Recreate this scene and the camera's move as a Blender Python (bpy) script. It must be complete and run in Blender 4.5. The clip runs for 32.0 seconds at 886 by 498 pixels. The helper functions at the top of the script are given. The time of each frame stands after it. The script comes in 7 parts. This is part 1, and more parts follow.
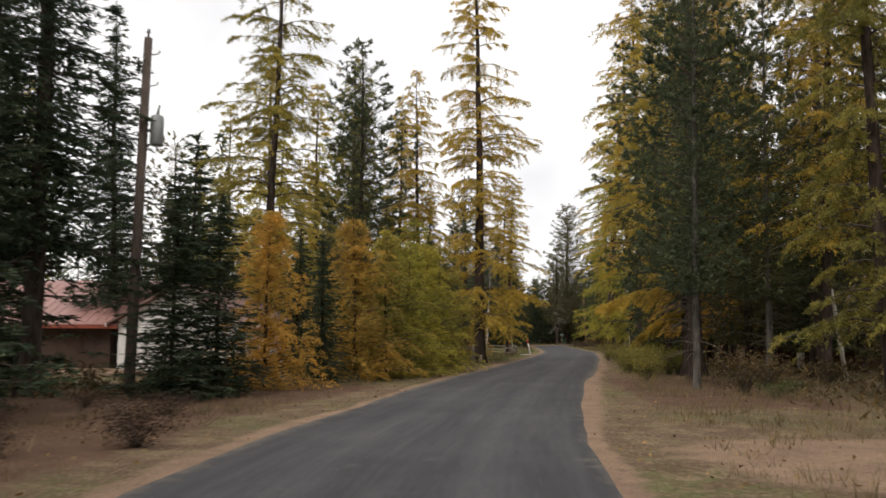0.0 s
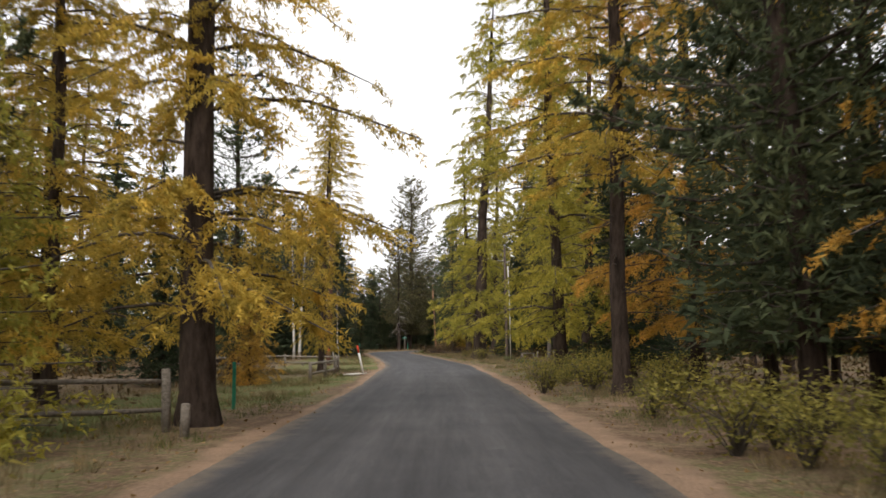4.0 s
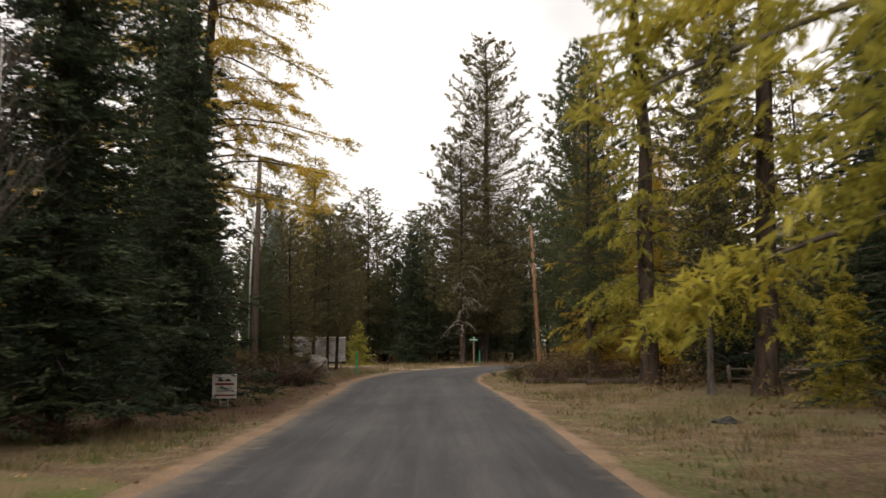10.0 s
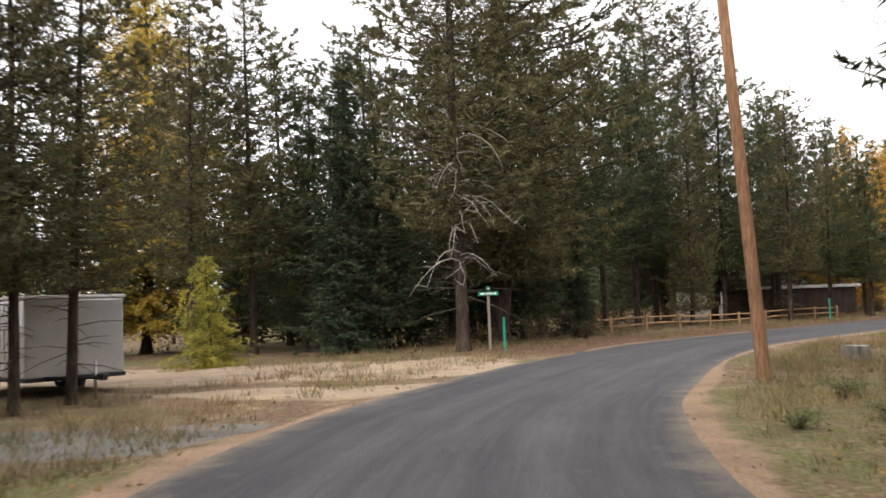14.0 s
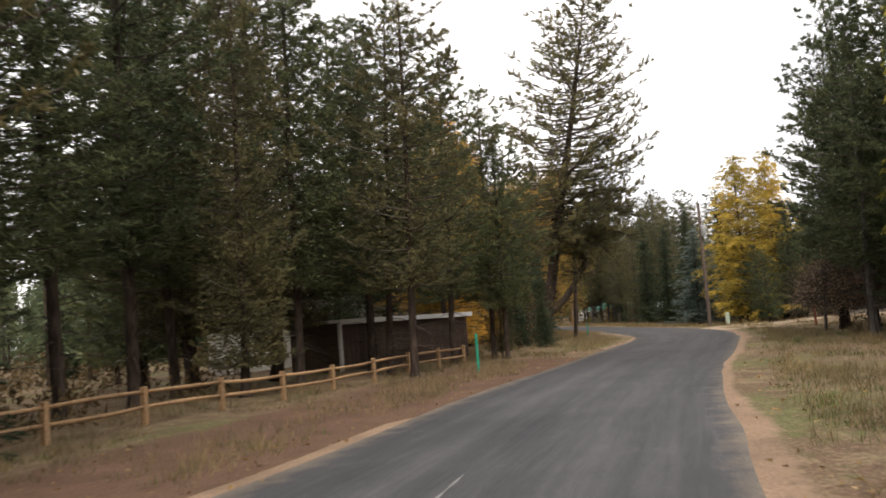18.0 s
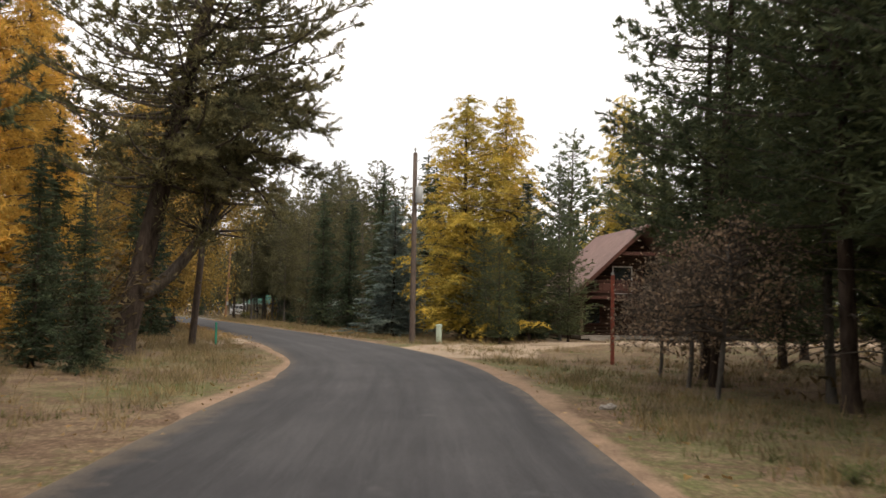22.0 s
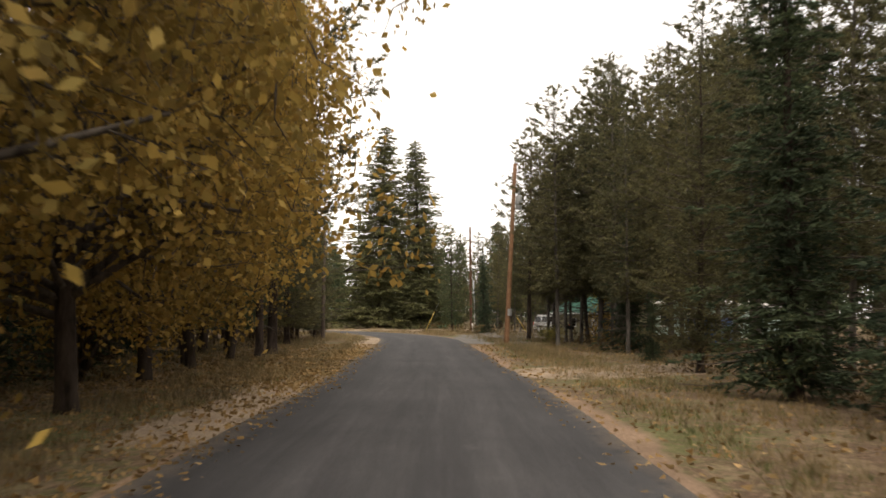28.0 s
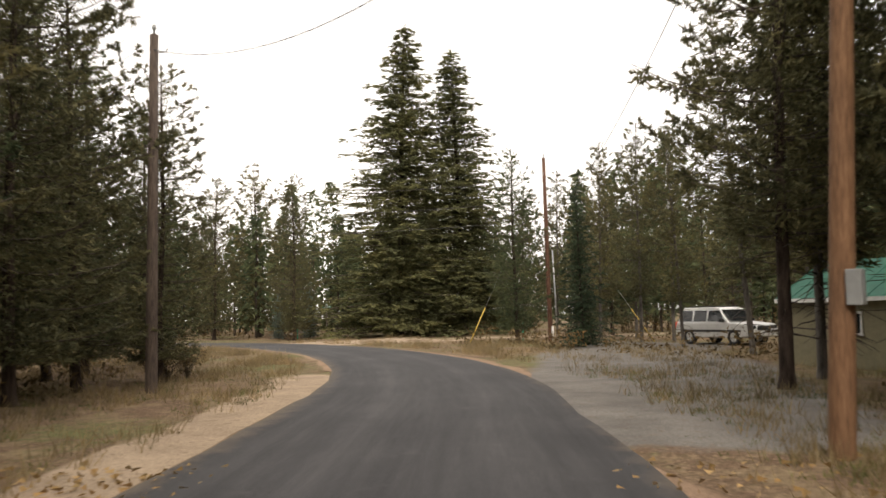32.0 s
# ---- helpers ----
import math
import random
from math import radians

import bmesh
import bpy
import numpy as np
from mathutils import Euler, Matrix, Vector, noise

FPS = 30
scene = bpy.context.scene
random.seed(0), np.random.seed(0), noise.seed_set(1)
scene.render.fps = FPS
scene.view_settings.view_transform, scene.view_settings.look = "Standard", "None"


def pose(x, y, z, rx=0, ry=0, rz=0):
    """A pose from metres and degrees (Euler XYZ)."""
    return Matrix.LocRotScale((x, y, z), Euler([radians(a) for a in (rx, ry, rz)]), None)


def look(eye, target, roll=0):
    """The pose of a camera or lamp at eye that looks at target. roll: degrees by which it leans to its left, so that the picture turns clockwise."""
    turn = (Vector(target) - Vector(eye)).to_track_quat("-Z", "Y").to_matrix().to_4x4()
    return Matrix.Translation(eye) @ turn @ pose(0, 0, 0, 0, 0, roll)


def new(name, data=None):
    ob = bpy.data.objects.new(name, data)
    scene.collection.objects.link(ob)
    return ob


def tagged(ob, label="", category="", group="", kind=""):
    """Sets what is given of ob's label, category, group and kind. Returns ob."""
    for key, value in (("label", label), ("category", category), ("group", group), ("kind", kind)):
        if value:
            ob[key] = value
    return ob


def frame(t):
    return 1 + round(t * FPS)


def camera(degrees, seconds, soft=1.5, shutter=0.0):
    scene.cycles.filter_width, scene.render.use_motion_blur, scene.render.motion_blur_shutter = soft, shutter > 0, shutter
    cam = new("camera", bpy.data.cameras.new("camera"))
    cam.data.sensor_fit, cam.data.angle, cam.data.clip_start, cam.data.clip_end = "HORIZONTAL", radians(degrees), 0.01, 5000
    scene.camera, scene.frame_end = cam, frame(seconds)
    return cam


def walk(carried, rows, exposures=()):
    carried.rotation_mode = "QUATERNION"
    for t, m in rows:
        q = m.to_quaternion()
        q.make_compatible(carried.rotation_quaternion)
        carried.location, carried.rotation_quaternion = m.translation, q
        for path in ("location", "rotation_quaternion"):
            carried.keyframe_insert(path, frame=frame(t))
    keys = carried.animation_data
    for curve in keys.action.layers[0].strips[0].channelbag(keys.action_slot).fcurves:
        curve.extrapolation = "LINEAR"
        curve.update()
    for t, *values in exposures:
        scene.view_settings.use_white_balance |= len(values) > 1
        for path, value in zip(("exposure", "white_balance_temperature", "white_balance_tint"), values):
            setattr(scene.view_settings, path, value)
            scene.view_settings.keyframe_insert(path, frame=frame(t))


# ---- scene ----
cam = camera(51.7, 32.0, soft=1.6, shutter=0.25)
PATH = [
    (0, (-0.607, 7.43, 1.652), (-0.561, 9.42, 1.841), 0.5),
    (0.5, (-0.515, 11.941, 1.652), (-0.354, 13.925, 1.844), 0.6),
    (1, (-0.256, 16.466, 1.655), (-0.011, 18.443, 1.84), 0.4),
    (1.5, (0.272, 21.045, 1.652), (0.601, 23.01, 1.82), 0.6),
    (2, (0.926, 25.715, 1.644), (1.318, 27.668, 1.815), 0.6),
    (2.5, (1.693, 30.776, 1.669), (2.121, 32.72, 1.862), 0.4),
    (3, (2.541, 35.768, 1.668), (2.982, 37.708, 1.878), -0.1),
    (3.5, (3.414, 40.803, 1.624), (3.834, 42.747, 1.833), -1.1),
    (4, (4.176, 46.003, 1.609), (4.576, 47.953, 1.808), -0.3),
    (4.5, (5.21, 51.576, 1.64), (5.614, 53.527, 1.822), -0.7),
    (6.5, (10.702, 76.711, 1.66), (11.028, 78.675, 1.847), -0.6),
    (7, (11.774, 82.69, 1.645), (12.081, 84.657, 1.829), -0.9),
    (7.5, (12.752, 88.779, 1.662), (13.039, 90.75, 1.847), -0.5),
    (8, (13.919, 94.749, 1.661), (14.177, 96.723, 1.855), -0.6),
    (8.5, (15.061, 100.899, 1.637), (15.284, 102.875, 1.846), -0.5),
    (9, (15.858, 107.425, 1.656), (16.088, 109.398, 1.881), -0.1),
    (9.5, (16.651, 113.584, 1.644), (16.884, 115.558, 1.867), 0.4),
    (10, (17.298, 119.479, 1.65), (17.518, 121.456, 1.858), -0.1),
    (10.5, (17.895, 125.548, 1.646), (18.119, 127.524, 1.852), -0.7),
    (11, (18.446, 131.568, 1.633), (18.672, 133.545, 1.833), -0.7),
    (11.5, (18.829, 137.376, 1.652), (19.063, 139.353, 1.841), -0.3),
    (12, (19.246, 142.974, 1.656), (19.507, 144.951, 1.82), 0.0),
    (12.5, (19.719, 148.231, 1.636), (19.99, 150.208, 1.775), -0.6),
    (13, (20.123, 153.371, 1.654), (20.406, 155.347, 1.782), -1.2),
    (13.5, (20.737, 158.45, 1.651), (21.034, 160.424, 1.777), -1.8),
    (15.5, (24.705, 174.268, 1.642), (25.159, 176.211, 1.777), -2.8),
    (16, (25.599, 177.448, 1.637), (26.186, 179.355, 1.784), -2.8),
    (16.5, (26.778, 180.273, 1.627), (27.517, 182.126, 1.773), -3.4),
    (17, (28.043, 182.792, 1.639), (28.929, 184.58, 1.772), -3.6),
    (17.5, (29.723, 185.058, 1.651), (30.797, 186.74, 1.782), -3.8),
    (18, (31.967, 188.009, 1.663), (33.2, 189.574, 1.826), -4.4),
    (18.5, (34.534, 191.48, 1.647), (35.884, 192.942, 1.841), -5.8),
    (19, (36.218, 192.847, 1.662), (37.676, 194.202, 1.856), -5.5),
    (19.5, (38.519, 194.853, 1.669), (40.085, 196.083, 1.848), -2.9),
    (20, (41.35, 197.102, 1.628), (42.988, 198.24, 1.786), -0.6),
    (20.5, (43.863, 199.174, 1.641), (45.555, 200.229, 1.792), 0.2),
    (21, (46.605, 201.382, 1.659), (48.323, 202.396, 1.801), 0.5),
    (21.5, (49.263, 203.081, 1.695), (50.98, 204.099, 1.813), 1.4),
    (22, (52.975, 205.336, 1.654), (54.669, 206.392, 1.784), 0.9),
    (22.5, (56.28, 207.744, 1.607), (57.962, 208.817, 1.75), 1.6),
    (23, (59.868, 210.127, 1.607), (61.535, 211.221, 1.759), 1.4),
    (23.5, (63.191, 212.658, 1.632), (64.839, 213.779, 1.792), 1.3),
    (24, (66.736, 215.344, 1.678), (68.355, 216.506, 1.835), 1.4),
    (24.5, (70.165, 218.146, 1.685), (71.752, 219.355, 1.83), 0.9),
    (25, (73.764, 221.187, 1.676), (75.298, 222.462, 1.824), 0.5),
    (25.5, (77.671, 224.675, 1.632), (79.134, 226.028, 1.798), 0.4),
    (26, (81.419, 228.219, 1.634), (82.824, 229.632, 1.807), 0.6),
    (26.5, (84.513, 231.435, 1.639), (85.873, 232.892, 1.803), 0.2),
    (28.5, (98.367, 247.823, 1.648), (99.55, 249.43, 1.789), 0.1),
    (29, (101.7, 252.122, 1.645), (102.859, 253.746, 1.782), -0.4),
    (29.5, (104.857, 256.242, 1.644), (106.009, 257.87, 1.785), -1.1),
    (30, (107.955, 260.446, 1.652), (109.104, 262.077, 1.796), -1.0),
    (30.5, (111.416, 264.807, 1.657), (112.562, 266.439, 1.803), -1.2),
    (31, (114.635, 268.986, 1.654), (115.783, 270.617, 1.802), -1.4),
    (31.5, (117.83, 273.211, 1.646), (118.969, 274.848, 1.794), -1.6),
    (32, (120.839, 277.192, 1.653), (121.962, 278.841, 1.798), -1.2),
]
walk(cam, [(t, look(eye, target, roll)) for t, eye, target, roll in PATH],
     [(0, 0.3, 6800, 11), (1, 0.42, 6900, 11), (2, 0.78, 7000, 11), (3, 0.82, 6900, 11), (4, 0.66, 6750, 11), (7, 0.42, 6700, 11), (10, 0.4, 7300, 12), (12, 0.72, 6800, 12), (13.2, 1.15, 6700, 12), (17, 1.2, 6800, 12), (19, 0.72, 7000, 12), (21, 0.82, 7000, 12), (24, 0.85, 7500, 12), (26, 0.8, 7500, 12), (29, 0.75, 7500, 12), (32, 0.85, 7400, 12)])


# ---- light ----
world = bpy.data.worlds.new("overcast_sky")
scene.world = world
world.use_nodes = True
wn, wl = world.node_tree.nodes, world.node_tree.links
wn.clear()
sky = wn.new("ShaderNodeTexSky")
sky.sky_type = "NISHITA"
sky.sun_disc = False
sky.sun_elevation, sky.sun_rotation = radians(38), radians(200)
cloud = wn.new("ShaderNodeTexNoise")
cloud.inputs["Scale"].default_value = 3.4
cloud.inputs["Detail"].default_value = 4.0
cloud_ramp = wn.new("ShaderNodeValToRGB")
cloud_ramp.color_ramp.elements[0].position, cloud_ramp.color_ramp.elements[0].color = 0.28, (6.3, 6.5, 6.95, 1)
cloud_ramp.color_ramp.elements[1].position, cloud_ramp.color_ramp.elements[1].color = 0.60, (11.0, 11.0, 11.1, 1)
cover = wn.new("ShaderNodeMix")
cover.data_type = "RGBA"
cover.inputs["Factor"].default_value = 0.93
back = wn.new("ShaderNodeBackground")
back.inputs["Strength"].default_value = 0.10
wout = wn.new("ShaderNodeOutputWorld")
wl.new(cloud.outputs["Fac"], cloud_ramp.inputs["Fac"])
wl.new(sky.outputs["Color"], cover.inputs["A"])
wl.new(cloud_ramp.outputs["Color"], cover.inputs["B"])
wl.new(cover.outputs["Result"], back.inputs["Color"])
wl.new(back.outputs["Background"], wout.inputs["Surface"])

sun_data = bpy.data.lights.new("sun", "SUN")
sun_data.energy, sun_data.angle, sun_data.color = 1.4, radians(25), (1.0, 0.96, 0.9)
sun_lamp = new("sun", sun_data)
sun_lamp.matrix_world = look((0, 0, 60), (25, 45, 0))

# ---- materials ----


def rgba(c):
    return (c[0], c[1], c[2], 1.0)


class Mat:
    """A node material with a Principled shader and short ways to add texture nodes."""

    def __init__(self, name, rough=0.8, metal=0.0, spec=0.3):
        self.m = bpy.data.materials.new(name)
        self.m.use_nodes = True
        self.n, self.l = self.m.node_tree.nodes, self.m.node_tree.links
        self.b = self.n["Principled BSDF"]
        self.b.inputs["Roughness"].default_value = rough
        self.b.inputs["Metallic"].default_value = metal
        self.b.inputs["Specular IOR Level"].default_value = spec
        self.co = self.n.new("ShaderNodeTexCoord")

    def noise(self, scale, detail=4.0, rough=0.6, where="Object", stretch=None):
        t = self.n.new("ShaderNodeTexNoise")
        t.inputs["Scale"].default_value, t.inputs["Detail"].default_value, t.inputs["Roughness"].default_value = scale, detail, rough
        if stretch:
            mp = self.n.new("ShaderNodeMapping")
            mp.inputs["Scale"].default_value = stretch
            self.l.new(self.co.outputs[where], mp.inputs["Vector"])
            self.l.new(mp.outputs["Vector"], t.inputs["Vector"])
        else:
            self.l.new(self.co.outputs[where], t.inputs["Vector"])
        return t.outputs["Fac"]

    def ramp(self, fac, *stops):
        r = self.n.new("ShaderNodeValToRGB")
        e = r.color_ramp.elements
        while len(e) < len(stops):
            e.new(0.5)
        for el, (p, c) in zip(e, stops):
            el.position, el.color = p, rgba(c)
        self.l.new(fac, r.inputs["Fac"])
        return r.outputs["Color"]

    def mix(self, fac, a, b, kind="MIX"):
        x = self.n.new("ShaderNodeMix")
        x.data_type, x.blend_type = "RGBA", kind
        for v, key in ((fac, "Factor"), (a, "A"), (b, "B")):
            if isinstance(v, (int, float)):
                x.inputs[key].default_value = v
            elif isinstance(v, tuple):
                x.inputs[key].default_value = rgba(v)
            else:
                self.l.new(v, x.inputs[key])
        return x.outputs["Result"]

    def island(self):
        return self.n.new("ShaderNodeNewGeometry").outputs["Random Per Island"]

    def thing(self):
        return self.n.new("ShaderNodeObjectInfo").outputs["Random"]

    def bump(self, h, strength=0.4, dist=0.02):
        b = self.n.new("ShaderNodeBump")
        b.inputs["Strength"].default_value, b.inputs["Distance"].default_value = strength, dist
        self.l.new(h, b.inputs["Height"])
        self.l.new(b.outputs["Normal"], self.b.inputs["Normal"])

    def color(self, c):
        if isinstance(c, tuple):
            self.b.inputs["Base Color"].default_value = rgba(c)
        else:
            self.l.new(c, self.b.inputs["Base Color"])
            self.c = c
        return self.m

    def leafy(self, c, share=0.35):
        """Thin foliage: part of the light goes through."""
        tr = self.n.new("ShaderNodeBsdfTranslucent")
        mx = self.n.new("ShaderNodeMixShader")
        mx.inputs["Fac"].default_value = share
        self.l.new(c, self.b.inputs["Base Color"])
        self.l.new(c, tr.inputs["Color"])
        out = self.n["Material Output"]
        self.l.new(self.b.outputs["BSDF"], mx.inputs[1])
        self.l.new(tr.outputs["BSDF"], mx.inputs[2])
        self.l.new(mx.outputs["Shader"], out.inputs["Surface"])
        return self.m


def foliage(name, low, mid, high, share=0.35):
    m = Mat(name, 0.75, 0, 0.15)
    toned = tuple(tuple(0.55 * a + 0.45 * b for a, b in zip(c, mid)) for c in (low, high))
    c = m.ramp(m.island(), (0.0, toned[0]), (0.55, mid), (1.0, toned[1]))
    patch = m.ramp(m.noise(0.55, 2.0), (0.35, (0.62, 0.66, 0.7)), (0.65, (1.12, 1.08, 1.0)))
    spray = m.ramp(m.noise(2.6, 2.0), (0.32, (0.70, 0.74, 0.72)), (0.68, (1.22, 1.18, 1.12)))
    tint = m.ramp(m.thing(), (0.0, (0.82, 0.86, 0.9)), (1.0, (1.12, 1.06, 1.0)))
    c = m.mix(1.0, c, patch, "MULTIPLY")
    c = m.mix(1.0, c, spray, "MULTIPLY")
    c = m.mix(1.0, c, tint, "MULTIPLY")
    return m.leafy(c, share)


def bark(name, dark, light, scale=6.0):
    m = Mat(name, 0.95, 0, 0.1)
    n1 = m.noise(scale, 6.0, 0.7, stretch=(1, 1, 0.22))
    n2 = m.noise(0.7, 3.0)
    c = m.ramp(n1, (0.35, dark), (0.62, light))
    c = m.mix(1.0, c, m.ramp(n2, (0.3, (0.75, 0.75, 0.75)), (0.7, (1.15, 1.12, 1.1))), "MULTIPLY")
    m.bump(n1, 0.9, 0.04)
    return m.color(c)


def plain(name, col, rough=0.6, metal=0.0, var=0.18, scale=9.0, bump=0.15, spec=0.4):
    m = Mat(name, rough, metal, spec)
    n1, n2 = m.noise(scale, 5.0), m.noise(scale * 0.12, 3.0)
    lo, hi = tuple(v * (1 - var) for v in col), tuple(min(1.0, v * (1 + var)) for v in col)
    c = m.mix(m.ramp(n1, (0.3, (0, 0, 0)), (0.7, (1, 1, 1))), lo, hi)
    c = m.mix(1.0, c, m.ramp(n2, (0.3, (1 - var, 1 - var, 1 - var)), (0.7, (1.06, 1.05, 1.04))), "MULTIPLY")
    m.bump(n1, bump, 0.01)
    return m.color(c)


def wood(name, dark, light, grain=(6, 6, 0.7), rough=0.8):
    m = Mat(name, rough, 0, 0.2)
    n1, n2 = m.noise(5.0, 6.0, 0.65, stretch=grain), m.noise(0.8, 3.0)
    c = m.ramp(n1, (0.3, dark), (0.68, light))
    c = m.mix(1.0, c, m.ramp(n2, (0.3, (0.72, 0.72, 0.74)), (0.7, (1.12, 1.1, 1.06))), "MULTIPLY")
    c = m.mix(1.0, c, m.ramp(m.thing(), (0.0, (0.85, 0.85, 0.85)), (1.0, (1.12, 1.12, 1.12))), "MULTIPLY")
    m.bump(n1, 0.5, 0.01)
    return m.color(c)


M = {}
M["larch_gold"] = foliage("larch_gold", (0.32, 0.22, 0.045), (0.66, 0.48, 0.10), (0.80, 0.61, 0.16), 0.48)
M["larch_orange"] = foliage("larch_orange", (0.34, 0.20, 0.045), (0.68, 0.42, 0.10), (0.80, 0.55, 0.16), 0.48)
M["larch_lime"] = foliage("larch_lime", (0.22, 0.20, 0.04), (0.50, 0.45, 0.09), (0.66, 0.58, 0.14), 0.48)
M["larch_olive"] = foliage("larch_olive", (0.16, 0.145, 0.04), (0.37, 0.32, 0.085), (0.54, 0.45, 0.12), 0.42)
M["pine_green"] = foliage("pine_green", (0.046, 0.062, 0.037), (0.115, 0.14, 0.075), (0.20, 0.215, 0.11), 0.32)
M["pine_olive"] = foliage("pine_olive", (0.058, 0.06, 0.033), (0.155, 0.148, 0.08), (0.26, 0.23, 0.12), 0.32)
M["fir_green"] = foliage("fir_green", (0.030, 0.046, 0.030), (0.068, 0.095, 0.058), (0.13, 0.16, 0.09), 0.28)
M["fir_olive"] = foliage("fir_olive", (0.075, 0.08, 0.042), (0.19, 0.19, 0.095), (0.31, 0.295, 0.14), 0.35)
M["spruce_blue"] = foliage("spruce_blue", (0.08, 0.115, 0.11), (0.18, 0.235, 0.225), (0.30, 0.36, 0.34), 0.25)
M["leaf_gold"] = foliage("leaf_gold", (0.18, 0.10, 0.03), (0.41, 0.275, 0.08), (0.60, 0.43, 0.14), 0.42)
M["leaf_shrub"] = foliage("leaf_shrub", (0.12, 0.11, 0.03), (0.31, 0.28, 0.075), (0.48, 0.42, 0.12), 0.4)
M["leaf_dull"] = foliage("leaf_dull", (0.06, 0.045, 0.025), (0.14, 0.10, 0.05), (0.24, 0.17, 0.09), 0.3)
M["brush_brown"] = foliage("brush_brown", (0.035, 0.02, 0.015), (0.10, 0.06, 0.042), (0.19, 0.12, 0.085), 0.2)
M["leaf_tan"] = foliage("leaf_tan", (0.16, 0.10, 0.07), (0.40, 0.28, 0.20), (0.55, 0.41, 0.31), 0.35)
M["leaf_green"] = foliage("leaf_green", (0.05, 0.07, 0.03), (0.12, 0.16, 0.06), (0.2, 0.24, 0.1), 0.35)
M["bark_dark"] = bark("bark_dark", (0.02, 0.015, 0.012), (0.08, 0.062, 0.05))
M["bark_pine"] = bark("bark_pine", (0.022, 0.016, 0.013), (0.088, 0.066, 0.054))
M["bark_grey"] = bark("bark_grey", (0.06, 0.054, 0.048), (0.18, 0.165, 0.15))
M["twig"] = bark("twig", (0.05, 0.042, 0.036), (0.14, 0.12, 0.10), 12.0)
M["dead_wood"] = bark("dead_wood", (0.17, 0.15, 0.135), (0.42, 0.39, 0.36), 10.0)
bm_ = Mat("birch_bark", 0.7, 0, 0.2)
M["birch_bark"] = bm_.color(bm_.ramp(bm_.noise(4.0, 4.0, 0.7, stretch=(1, 1, 3.0)), (0.36, (0.05, 0.045, 0.04)), (0.44, (0.62, 0.60, 0.56)), (1.0, (0.78, 0.76, 0.72))))

# asphalt: fine aggregate, streaks and paler wheel tracks along the road, patches, dust at the edges
am = Mat("asphalt", 0.86, 0, 0.35)


def road_noise(sx, sy, detail=5.0, rough=0.65):
    cx = am.n.new("ShaderNodeCombineXYZ")
    for key, axis, k in (("across", "X", sx), ("along", "Y", sy)):
        at = am.n.new("ShaderNodeAttribute")
        at.attribute_name = key
        mu = am.n.new("ShaderNodeMath")
        mu.operation = "MULTIPLY"
        mu.inputs[1].default_value = k
        am.l.new(at.outputs["Fac"], mu.inputs[0])
        am.l.new(mu.outputs["Value"], cx.inputs[axis])
    t = am.n.new("ShaderNodeTexNoise")
    t.inputs["Scale"].default_value, t.inputs["Detail"].default_value, t.inputs["Roughness"].default_value = 1.0, detail, rough
    am.l.new(cx.outputs["Vector"], t.inputs["Vector"])
    return t.outputs["Fac"]


def road_math(op, a, b=0.0):
    q = am.n.new("ShaderNodeMath")
    q.operation = op
    for k, v in enumerate((a, b)):
        if isinstance(v, float):
            q.inputs[k].default_value = v
        else:
            am.l.new(v, q.inputs[k])
    return q.outputs["Value"]


fine, broad, patchy = am.noise(48.0, 5.0, 0.75), am.noise(0.30, 4.0, 0.6), am.noise(1.6, 6.0, 0.7)
streak, streak2 = road_noise(2.6, 0.10), road_noise(9.0, 0.45)
across = am.n.new("ShaderNodeAttribute")
across.attribute_name = "across"
off_mid = road_math("ABSOLUTE", across.outputs["Fac"])
wheel = road_math("ABSOLUTE", road_math("SUBTRACT", off_mid, 1.0))
wheel = road_math("ADD", wheel, road_math("MULTIPLY", road_math("SUBTRACT", streak, 0.5), 1.2))
rim = road_math("ADD", off_mid, road_math("MULTIPLY", road_math("SUBTRACT", patchy, 0.5), 1.3))
ac = am.ramp(fine, (0.28, (0.024, 0.024, 0.026)), (0.55, (0.055, 0.055, 0.059)), (0.78, (0.108, 0.107, 0.110)))
ac = am.mix(1.0, ac, am.ramp(broad, (0.3, (0.76, 0.76, 0.78)), (0.7, (1.2, 1.19, 1.18))), "MULTIPLY")
ac = am.mix(1.0, ac, am.ramp(streak, (0.34, (0.72, 0.72, 0.74)), (0.66, (1.28, 1.27, 1.25))), "MULTIPLY")
ac = am.mix(1.0, ac, am.ramp(streak2, (0.34, (0.86, 0.86, 0.87)), (0.66, (1.14, 1.14, 1.13))), "MULTIPLY")
ac = am.mix(1.0, ac, am.ramp(wheel, (0.05, (1.24, 1.23, 1.22)), (0.42, (0.95, 0.95, 0.95))), "MULTIPLY")
ac = am.mix(am.ramp(patchy, (0.60, (0, 0, 0)), (0.74, (0.30, 0.30, 0.30))), ac, (0.17, 0.165, 0.16))
ac = am.mix(am.ramp(road_math("SUBTRACT", rim, 1.95), (0.42, (0, 0, 0)), (0.85, (0.75, 0.75, 0.75))), ac, am.ramp(fine, (0.3, (0.10, 0.08, 0.06)), (0.7, (0.24, 0.19, 0.145))))
# asphalt gets darker from about x = 48 m onward
later = am.n.new("ShaderNodeAttribute")
later.attribute_name = "darker_stretch"
ac = am.mix(later.outputs["Fac"], ac, am.mix(1.0, ac, (0.74, 0.73, 0.72), "MULTIPLY"))
am.bump(am.mix(0.4, fine, patchy), 0.55, 0.012)
M["asphalt"] = am.color(ac)


